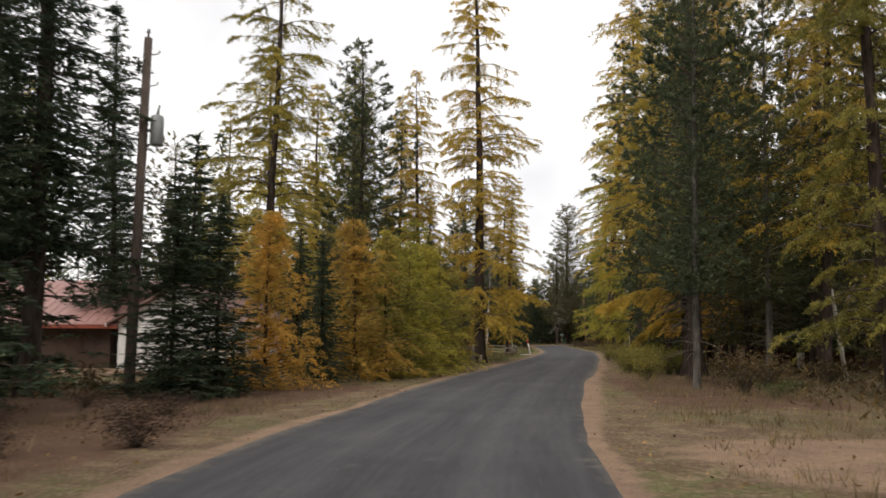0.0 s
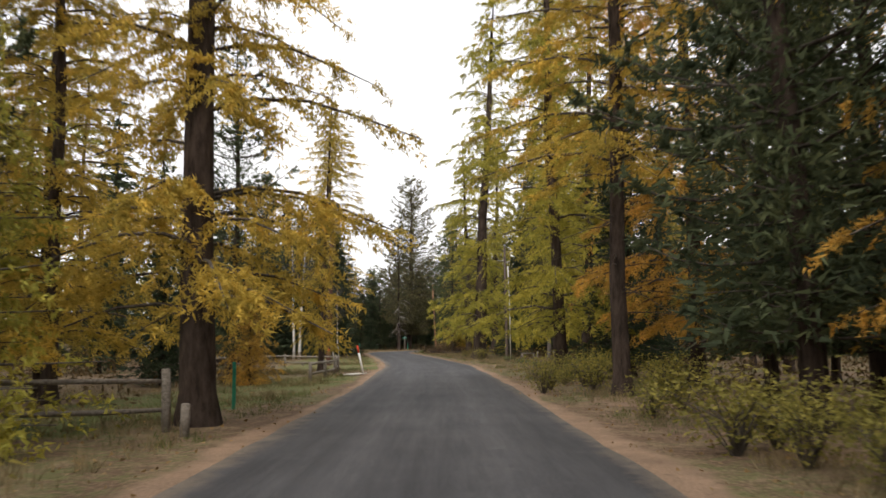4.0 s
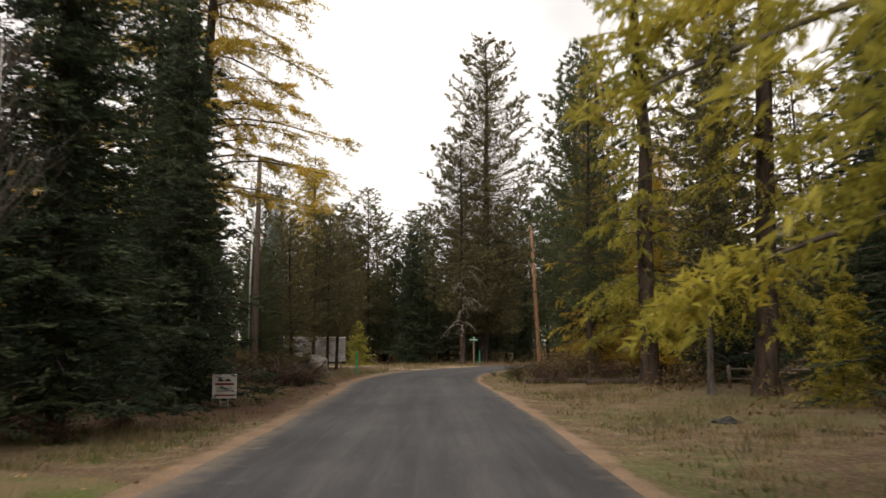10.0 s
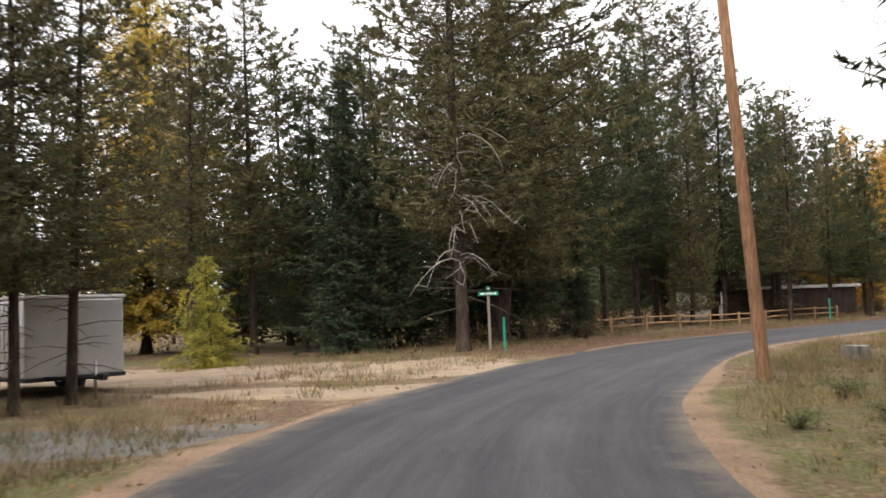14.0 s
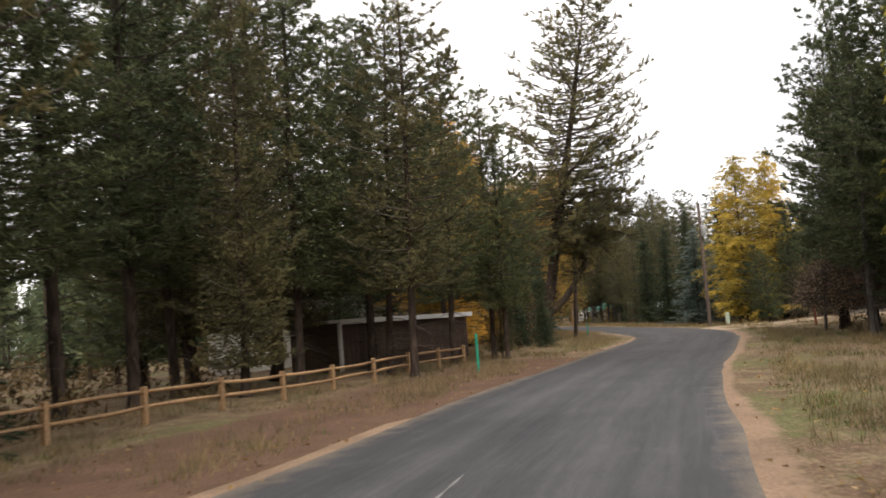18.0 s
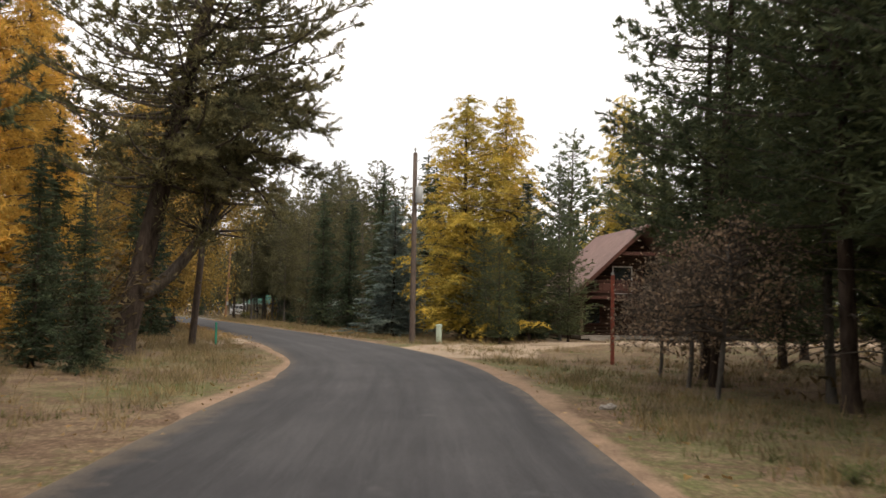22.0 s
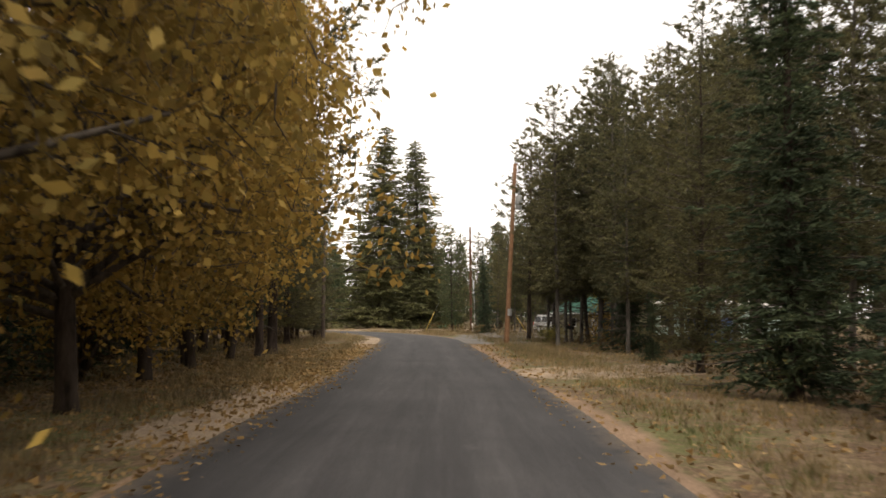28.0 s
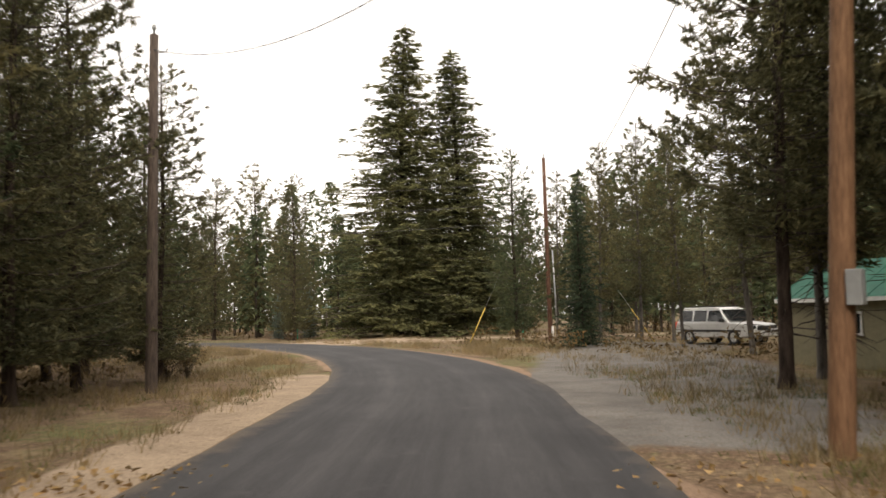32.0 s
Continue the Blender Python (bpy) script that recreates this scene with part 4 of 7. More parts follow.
def tree(key, x, y, h, mat, wide=1.0, far=False, tilt=0.0, label="", variant=None, thick=1.0):
    global tree_count
    tree_count += 1
    r = np.random.default_rng(1000 + tree_count)
    h0, near_v, far_v = KIND[key]
    vs = far_v if far and far_v else near_v
    t, l, c = vs[(tree_count if variant is None else variant) % len(vs)]
    e = new(NAMES[key])
    s = h / h0
    e.matrix_world = Matrix.LocRotScale((x, y, gz(x, y) - 0.02), Euler((radians(r.normal() * 1.0), radians(tilt + r.normal() * 1.0), r.random() * 6.28)), (s * wide, s * wide, s))
    far_word = " standing in the wood" if far else " by the road"
    tagged(e, label or f"{LOOK[mat]} {NAMES[key].replace('_', ' ')}{far_word}", "shrub" if key == "shrub" else "tree", {"shrub": "shrubs of the verge"}.get(key, "trees of the wood"))
    for nm, me, mt in (("trunk", t, BARK[key]), ("branchwork", l, "twig"), ("crown", c, mat)):
        if me is None:
            continue
        if not me.materials:
            me.materials.append(M[mt])
        ob = new(nm, me)
        ob.parent = e
        if nm == "trunk":
            ob.scale = (thick / wide, thick / wide, 1)
        else:
            ob["kind"] = "stuff"
        ob.material_slots[0].link = "OBJECT"
        ob.material_slots[0].material = M[mt]
    if key != "shrub":
        STOOD.append((x, y))
    return e


def stand(key, mat, rows, wide=1.0, far=False):
    for x, y, h in rows:
        tree(key, x, y, h, mat, wide, far or float(near_road([x], [y])[0][0]) > (24.0 if "larch" in key else 17.0), thick=BIG.get((x, y), 1.0))


BIG = {(27.4, 195.7): 1.15, (11.6, 48.2): 1.6, (3.1, 64.8): 1.3, (29.8, 201): 1.3, (23.8, 125.7): 1.7, (30.2, 157.0): 1.5, (31.0, 148.0): 1.4}
# first stretch
stand("larch", "larch_olive", [(-9.1, 57.9, 27), (-5.5, 72, 22)], 1.15)
stand("larch", "larch_gold", [(-0.9, 70.9, 20.4), (-2.4, 76.7, 20.4), (3.1, 64.8, 27), (30.4, 166.5, 18), (5.0, 160.9, 23)])
stand("high_larch", "larch_gold", [(14.7, 71.3, 27)])
stand("high_larch", "larch_gold", [(11.8, 153.6, 28)], 1.5)
stand("larch", "larch_gold", [(7.5, 94, 15.8)], 0.62)
stand("high_larch", "larch_gold", [(11.6, 48.2, 30)])
stand("larch", "larch_orange", [(16.2, 58, 25), (19.5, 76, 28)])
stand("high_larch", "larch_lime", [(29.4, 121.4, 26), (31.5, 120.1, 22)])
stand("larch", "larch_lime", [(26.8, 111.0, 28), (17.2, 84, 27), (22.8, 96, 27)])
stand("larch", "larch_lime", [(30.2, 157.0, 27), (31.0, 148.0, 27)], 0.8)
stand("larch", "larch_lime", [(23.8, 125.7, 34)], 1.0)
stand("young_larch", "larch_orange", [(-5.3, 35.3, 5.4), (4, 81.2, 4), (32.8, 173.0, 5.2)], 1.0)
stand("young_larch", "larch_orange", [(-3, 41.4, 6)], 1.15)
stand("young_larch", "larch_lime", [(-1.0, 60.6, 8.5), (-2.4, 57.4, 7.5)], 1.0)
stand("young_larch", "larch_olive", [(-2.0, 43.8, 5.6), (0.2, 52.5, 6.1)], 1.15)
stand("young_larch", "larch_lime", [(-1.3, 45.8, 5.6), (-0.4, 49.5, 5.8), (30.8, 143.1, 3.7), (18.8, 193.1, 3.6)], 1.1)
stand("young_larch", "larch_lime", [(10.4, 159.6, 8.1)], 0.6)
stand("fir", "fir_green", [(-7.0, 31.0, 5.8), (-6.0, 31.8, 5.4)], 1.6)
stand("fir", "fir_green", [(-5.7, 45.0, 6.1), (-13.0, 33.5, 14), (-13.8, 59.6, 13.2)], 1.2)
stand("fir", "fir_green", [(-12.5, 27.5, 8), (-4, 39, 5.2), (9.4, 136.8, 7), (13.3, 144.5, 11.4)])
stand("fir", "fir_green", [(1.1, 134.8, 12.9), (5, 132.5, 10.3), (3.8, 128.9, 10.9), (2.2, 131.6, 11.5)], 1.5)
stand("tall_fir", "fir_green", [(-15.7, 52.7, 18.3), (20.3, 83.8, 18), (11.9, 148.5, 13), (11.4, 149.5, 18), (38.6, 171, 20), (30.6, 130.6, 24), (38.1, 145.5, 24), (34, 133, 20), (33, 142, 18), (36, 150, 19)])
stand("tall_fir", "fir_green", [(12.1, 137.2, 15.5), (7.0, 130.3, 14.3), (7.6, 139.5, 15)], 1.3)
stand("high_pine", "pine_green", [(16.5, 47.1, 20), (10.3, 44.1, 18)], 0.85)
stand("lodgepole", "pine_green", [(8.5, 37.6, 15), (12.3, 41.4, 15)], 1.0)
stand("high_fir", "fir_green", [(-10.8, 31.6, 23), (0.2, 113.4, 19), (12.6, 145.4, 14), (9.2, 147.6, 15)])
stand("high_larch", "larch_gold", [(14.4, 41.2, 22)])
stand("pine", "pine_green", [(13.8, 60.5, 22), (17, 63, 19), (18.6, 51.5, 16), (19.8, 55.5, 15), (21.5, 47, 17), (3.2, 88.8, 16), (-4.5, 64.3, 20), (31.6, 172.9, 19.2), (8.1, 136, 15), (17.5, 68, 17)])
stand("lodgepole", "pine_olive", [(33.3, 119, 22), (32.2, 113.4, 22), (28.8, 121.1, 22), (29.2, 148.2, 14), (32.9, 176.7, 7.5)])
# the wood round the start: unseen trees, added to shade the ground there
stand("tall_fir", "fir_green", [(-13.2, 24.5, 20), (-15.0, 16.0, 22), (-12.6, 8.0, 21), (-14.4, -2.0, 22), (-11.0, -12.0, 20), (13.4, 4.0, 20), (12.0, -8.0, 21)])
stand("pine", "pine_green", [(-17.4, 20.6, 17), (-16.8, 9.4, 18), (12.6, 13.0, 17), (15.4, 20.4, 18), (-10.4, 1.4, 17), (9.8, -16.0, 18)])
# the bend
stand("fir", "fir_green", [(10.2, 169.4, 11), (8.2, 166.0, 12), (6.4, 171.8, 12), (4.6, 178.6, 12), (7.4, 184.6, 11), (3.0, 186.5, 12), (-1.0, 181.0, 13), (9.0, 160.5, 12), (6.6, 156.0, 13), (-0.4, 170.0, 13), (2.0, 163.0, 13), (-6.0, 176.0, 13)], 1.15)
stand("pine", "pine_green", [(13.0, 170.4, 7), (12.6, 173.6, 8)], 1.2)
stand("high_pine", "pine_green", [(30.9, 170.0, 19), (29.6, 164.2, 16)], 0.9)
stand("gold_larch", "larch_gold", [(34.4, 167.2, 13), (35.6, 171.5, 12)])
stand("tall_fir", "fir_green", [(6.0, 185.0, 14), (9.1, 180.6, 12), (3.4, 178.0, 15)], 1.2)
stand("fir", "spruce_blue", [(13.1, 175, 9.1)])
stand("pine", "pine_olive", [(14.6, 171.6, 9)], 1.3)
stand("high_pine", "pine_olive", [(15.5, 179.9, 10.3), (16.4, 180.9, 10.3), (17.0, 182.6, 10.6), (12.2, 178.5, 12), (13.4, 181.8, 12.5), (19.7, 201.4, 15.6), (49.7, 212.5, 13.5), (17.5, 199, 14)], 1.1)
stand("high_pine", "pine_olive", [(27.4, 195.7, 20)], 1.15)
stand("great_pine", "pine_olive", [(29.8, 201, 29.5), (45.7, 221.1, 22), (48.3, 219.4, 21)])
stand("pine", "pine_green", [(21.8, 202.4, 12), (23.2, 203.2, 14), (21.1, 209.1, 15), (56.9, 228.8, 18), (24.8, 200.0, 13), (31.6, 203.6, 14)], 1.2)
stand("high_pine", "pine_green", [(58.5, 218.6, 12), (36, 209, 16), (41, 214, 18), (33, 206, 16), (52, 218.5, 14), (60.5, 224.4, 13), (43.4, 217.0, 16), (38.6, 212.6, 17), (47.2, 215.6, 15), (55.4, 217.6, 13), (58.2, 217.4, 10), (50.2, 214.6, 13), (53.4, 220.4, 15)], 1.15)
stand("fir", "fir_green", [(23.2, 199.3, 12), (30.5, 205, 10), (25.8, 202.5, 9), (34.5, 204.5, 7)])
stand("gold_larch", "larch_orange", [(64.5, 229.5, 15), (61.5, 227.0, 12)])
stand("gold_larch", "larch_gold", [(14.4, 208, 20)], 1.2)
# the straight past the cabin
stand("high_pine", "pine_green", [(70.7, 207.8, 15), (76.4, 212.0, 13), (74.4, 211.2, 14)])
stand("pine", "pine_green", [(67.1, 203.6, 16), (69.2, 201.6, 17), (72.9, 206.0, 17), (73.5, 202.8, 17), (63.2, 196.6, 15), (65.5, 198.2, 16), (69.5, 197.5, 16), (78.4, 207.6, 15),
                             (89.4, 212, 13), (86, 206, 15), (80, 202, 16), (92.5, 206.5, 15)], 1.0)
stand("larch", "larch_lime", [(62.6, 201.0, 13.5)], 0.95)
stand("fir", "fir_green", [(84.9, 242.8, 9.6)], 0.9)
stand("fir", "fir_green", [(127.5, 271.6, 7.0), (67.4, 226.7, 5.8), (67.2, 224.3, 4.5), (69.8, 229.4, 5.0), (87.3, 247.2, 8.5), (104.2, 242.4, 11.6), (106.6, 240.2, 12.4), (110.7, 250.1, 10.5), (112.4, 254.1, 11.3), (97.5, 227.3, 9), 
                           (107.1, 239.7, 11.7), (91, 259.4, 11.6), (122.8, 266.4, 3.2), (98.6, 228.6, 8)])
stand("fir", "spruce_blue", [(98.0, 236.9, 8.4), (102.2, 238.4, 7.6)], 1.75)
stand("gold_larch", "larch_gold", [(96.2, 230.8, 13.6)], 1.45)
stand("gold_larch", "larch_gold", [(98.9, 229.6, 13.8)], 1.1)
stand("gold_larch", "larch_gold", [(127.2, 233.8, 20.4), (84.1, 250.0, 12)])
stand("pine", "pine_green", [(94.6, 228.6, 6.0), (92.6, 226.7, 5.4), (97.4, 225.2, 5.6), (96.2, 226.9, 6.6)], 1.6)
stand("lodgepole", "pine_green", [(99.0, 226.4, 10.2)], 0.9)
stand("pine", "pine_olive", [(59.5, 219.2, 4.6), (121.9, 255.7, 15.3), (117.9, 260.6, 9.8)], 1.25)
stand("broadleaf", "leaf_gold", [(89.2, 248.2, 17), (95.0, 252.5, 20)], 0.95)
stand("broadleaf", "leaf_gold", [(99.4, 259.8, 19.5), (103.2, 266.7, 18.5), (106.8, 272.9, 15.5)], 1.0)
stand("high_broadleaf", "leaf_gold", [(106.2, 271.0, 17), (109.6, 275.6, 15)], 0.8)
stand("lodgepole", "pine_olive", [(109.3, 246.6, 9), (107.8, 244.5, 8), (114, 249, 12), (118, 254, 12), (126.2, 270.6, 11), (124.0, 265.5, 11.5), (124.6, 263.0, 12), (137.9, 286.0, 13.5), (140.2, 290.0, 14.4),
                                  (134.3, 278.8, 12.6), (130.0, 274.6, 15), (128.4, 270, 14), (132.5, 274.5, 14), (120, 257, 13), (122.4, 259, 13), (127.5, 266, 14), (132, 270, 15)])
stand("lodgepole", "pine_green", [(68.6, 206.6, 13), (66.0, 205.4, 13), (72.4, 208.4, 12), (67.6, 200.6, 15), (70.9, 203.9, 16), (75.0, 207.2, 15), (61.2, 199.4, 13), (64.2, 201.8, 13), (77.0, 204.4, 15), (60.0, 194.6, 15), (81.6, 208.4, 14), (83.5, 204.2, 15)], 1.15)
stand("fir", "fir_green", [(21.8, 214.5, 11), (25.2, 217.4, 12), (28.4, 216.0, 10), (31.6, 218.6, 12), (18.4, 216.4, 12), (60.2, 231.4, 11), (63.8, 234.2, 10)], 1.2)
stand("pine", "pine_green", [(35.4, 214.2, 16), (29.4, 210.4, 17), (25.2, 209.6, 15), (17.0, 206.4, 15), (11.6, 203.2, 15), (45.2, 225.0, 17)], 1.25)
stand("fir", "fir_green", [(92.6, 262.4, 12), (96.2, 268.0, 12), (100.4, 273.4, 12), (104.0, 279.2, 12), (107.6, 282.6, 11), (88.0, 257.0, 12), (99.0, 266.2, 8), (103.0, 272.6, 8)], 1.2)
# the last stretch
stand("lodgepole", "pine_olive", [(132.2, 281.0, 15), (134.8, 280.2, 17), (138.6, 281.4, 17), (132.8, 277.0, 15), (140.6, 286.6, 16), (136.2, 283.0, 14)], 1.2)
stand("high_pine", "pine_olive", [(137.3, 288.9, 14.5), (113.3, 279.4, 20), (111.0, 281.4, 18), (106.0, 279.0, 17), (111.8, 277.6, 16)], 1.1)
stand("pine", "pine_green", [(112, 221, 17), (115.4, 226, 18), (118, 220, 17), (109.4, 215.6, 16), (121, 229, 18), (113.4, 232.4, 15), (82.6, 211.4, 12), (117.5, 213.5, 17), (124, 222, 18)], 1.15)
stand("gold_larch", "larch_orange", [(80.2, 246.5, 17), (74.8, 239.6, 15), (71.6, 236.4, 15)], 1.0)
stand("pine", "pine_olive", [(125.9, 300.2, 11), (128.6, 302.6, 9), (124.0, 297.4, 12), (120.4, 291.4, 15), (117.4, 293.4, 16), (113.4, 290.6, 17)], 1.2)
stand("larch", "larch_gold", [(121.8, 300.2, 9)], 1.3)
stand("lodgepole", "pine_olive", [(131.2, 270.6, 17), (147.0, 273.4, 17), (141.0, 266.8, 17), (126.4, 262.8, 16), (136.6, 276.4, 17), (134.4, 269.4, 18), (139.4, 272.8, 18), (143.6, 276.0, 18), (148.8, 269.0, 14), (151.4, 276.4, 14)], 1.15)
stand("pine", "pine_green", [(112.9, 283, 14), (112.3, 287.0, 14), (115.4, 288.2, 15), (120.8, 296.4, 13), (118, 298.5, 14), (126.4, 306.3, 12), (128.2, 309.5, 11.4), (108.5, 284, 15), (123.2, 300.6, 12), (124.6, 304.8, 13),
                             (131.0, 312.5, 10), (121.5, 304, 14)], 1.15)
stand("lodgepole", "pine_olive", [(137.0, 284.6, 12.1), (140.6, 289.8, 12.2), (150.2, 299.5, 14), (149.4, 296.6, 14), (154.5, 309.3, 11), (153.4, 305.7, 10), (157.8, 315.6, 11.3), (161.9, 324, 11), (139.2, 282.4, 14)])
stand("lodgepole", "pine_green", [(141.2, 283.2, 14), (142.8, 279.8, 15), (145.8, 283.6, 15), (139.6, 278, 14), (151.4, 294.2, 14), (155.6, 298.6, 14), (159.2, 311.4, 12), (163.4, 318.2, 12), (148.6, 280.6, 15), (153, 286.4, 15)], 1.15)
stand("great_fir", "fir_olive", [(161.6, 344.0, 27.0), (168.0, 343.5, 25.6)], 1.5)
stand("fir", "spruce_blue", [(153.4, 350.4, 4.1), (157.0, 351.6, 5.0)])
stand("young_larch", "larch_orange", [(142.0, 286.4, 5.4)], 0.7)
stand("pine", "pine_olive", [(172, 340, 13), (176, 336, 14), (181, 333, 13), (149, 354, 14), (144, 358, 13), (154.5, 357, 16), (187, 330, 14), (170, 327, 12), (176, 323, 12)], 1.1)

# the wood behind, scattered by chance but clear of the road, the drives and the buildings
CLEAR = [(-19, 54, 8), (-10, 51, 6), (25.6, 63.5, 6), (-5, 142, 6), (8, 103, 8), (18, 188, 6), (9, 190, 6), (0, 190, 5), (15, 185, 5), (56, 223.5, 6), (58, 234, 6), (105, 225, 9), (92, 222, 8), (112, 210, 8), (128, 259, 5),
         (136, 273, 4), (147, 290, 6), (158, 305, 6), (153, 331, 7), (164, 328, 8), (182, 319, 8), (205, 305, 8), (160.5, 291, 6), (85, 217, 7), (9, 120, 6), (40, 206, 4), (-15, 190, 6), (25.4, 226, 4), (76, 252, 5), (161, 344, 6),
         (167, 344, 6), (10, 177, 4)]


OPEN_SKY = [(5.1, 137.1, 2), (-0.9, 148.1, 2), (31.2, 161.3, 2), (1.7, 114.6, 2), (0.3, 122.2, 2), (4.4, 111.9, 3), (-9.8, 40.2, 4), (101.5, 235.1, 2.5), (146.4, 298.5, 2.5)]


def scatter():
    done = tries = 0
    while done < 300 and tries < 60000:
        tries += 1
        r = np.random.default_rng(770000 + tries)
        i = r.integers(10, len(LINE) - 8)
        off = r.choice([-1, 1]) * (10.0 + 38 * r.random() ** 1.6)
        x, y = LINE[i] + SIDE[i] * off
        d = float(near_road([x], [y])[0][0])
        if d < 9.5 or any((x - a) ** 2 + (y - b) ** 2 < c * c for a, b, c in CLEAR + OPEN_SKY):
            continue
        gap = 2.4 + 0.03 * d
        if STOOD and min((x - a) ** 2 + (y - b) ** 2 for a, b in STOOD) < gap * gap:
            continue
        q, early = r.random(), y < 165
        if early:
            key, mat, h = (("larch", r.choice(["larch_olive", "larch_gold", "larch_lime"]), r.uniform(18, 26)) if q < 0.3 else
                           ("fir", "fir_green", r.uniform(8, 17)) if q < 0.66 else ("pine", r.choice(["pine_green", "pine_olive"]), r.uniform(13, 20)))
        else:
            key, mat, h = (("larch", r.choice(["larch_gold", "larch_olive"]), r.uniform(12, 16)) if q < 0.06 else
                           ("fir", "fir_green", r.uniform(6, 12)) if q < 0.32 else ("pine", r.choice(["pine_green", "pine_olive"]), r.uniform(11, 15)) if q < 0.68 else
                           ("lodgepole", r.choice(["pine_green", "pine_olive"]), r.uniform(9, 14)))
        tree(str(key), x, y, h, str(mat), 1.0, d > 16.0)
        done += 1


scatter()
tree("fork_pine", 73.8, 231.3, 22.0, "pine_olive", label="old forked pine with a leaning dark trunk").rotation_euler = (0, 0, radians(-57))


def far_wood():
    """The depth of the wood: joined conifers, further off than any that stands alone."""
    r = np.random.default_rng(31)
    Vs, trunks, n = [], [], 0
    while n < 1250:
        i = r.integers(0, len(LINE))
        off = r.choice([-1, 1]) * (26 + 80 * r.random())
        x, y = LINE[i] + SIDE[i] * off + r.normal(size=2) * 6
        if n % 3 == 0:
            x, y = r.uniform(80, 250), r.uniform(348, 420)
            if n % 2:
                x, y = r.uniform(168, 250), r.uniform(255, 350)
        d = float(near_road([x], [y])[0][0])
        if d < (12 if n % 3 == 0 else 24) or any((x - a) ** 2 + (y - b) ** 2 < c * c for a, b, c in CLEAR):
            continue
        if 120 < y < 175 and x > 22 and d < 34:
            continue
        h = r.uniform(9, 16) if y > 165 else r.uniform(12, 22)
        rad = r.uniform(1.5, 2.5)
        m = 400
        u = r.random(m) ** 0.8
        a = r.random(m) * 6.28
        out = np.stack([np.cos(a), np.sin(a), -0.35 + 0 * a], 1)
        rr = rad * (1.03 - u) ** 0.7 * r.uniform(0.25, 1.0, m)
        P = np.stack([x + rr * out[:, 0], y + rr * out[:, 1], 0.06 * h + 0.94 * h * u], 1)
        D = unit(out + 0.5 * r.normal(size=(m, 3)))
        V, _ = slivers(P, D, r.uniform(0.45, 0.95, m), r.uniform(0.18, 0.4, m), r)
        Vs.append(V)
        trunks.append(tube(np.array([[x, y, -0.1], [x, y, h * 0.6]]), np.array([0.14, 0.05]), 4, False))
        n += 1
    V = np.vstack(Vs)
    e = base("far_wood", 0, 0, 0, 0, "dense dark conifer wood standing behind the verge", "woodland", "", "stuff")
    obj("needle_mass", mesh_np("needle_mass", V, np.arange(len(V)).reshape(-1, 3)), "pine_green", e)
    obj("trunk_mass", tubes_mesh("trunk_mass", trunks), "bark_dark", e)


far_wood()


def undergrowth():
    """Low twiggy growth between the trunks."""
    r = np.random.default_rng(32)
    Vs = []
    for q in range(2300):
        i = r.integers(0, len(LINE))
        d0 = 8.5 + 40 * r.random() ** 1.4
        x, y = LINE[i] + SIDE[i] * r.choice([-1, 1]) * d0
        if float(near_road([x], [y])[0][0]) < 8.3 or any((x - a) ** 2 + (y - b) ** 2 < c * c for a, b, c in CLEAR):
            continue
        m, hh, ww = 70, r.uniform(0.4, 0.7) + 0.028 * d0, r.uniform(0.6, 1.4)
        z0 = gz(x, y)
        P = np.stack([x + r.normal(size=m) * ww * 0.5, y + r.normal(size=m) * ww * 0.5, z0 + hh * r.random(m) ** 1.3], 1)
        D = unit(r.normal(size=(m, 3)) + [0, 0, 0.5])
        s = 0.14 + 0.004 * d0
        V, _ = slivers(P, D, s * r.uniform(0.7, 1.6, m), s * r.uniform(0.25, 0.6, m), r)
        Vs.append(V)
    V = np.vstack(Vs)
    tagged(obj("undergrowth", mesh_np("undergrowth", V, np.arange(len(V)).reshape(-1, 3)), "leaf_dull"), "low brown and olive undergrowth between the trunks", "undergrowth", kind="stuff")


undergrowth()

# ---- poles, wires, posts ----


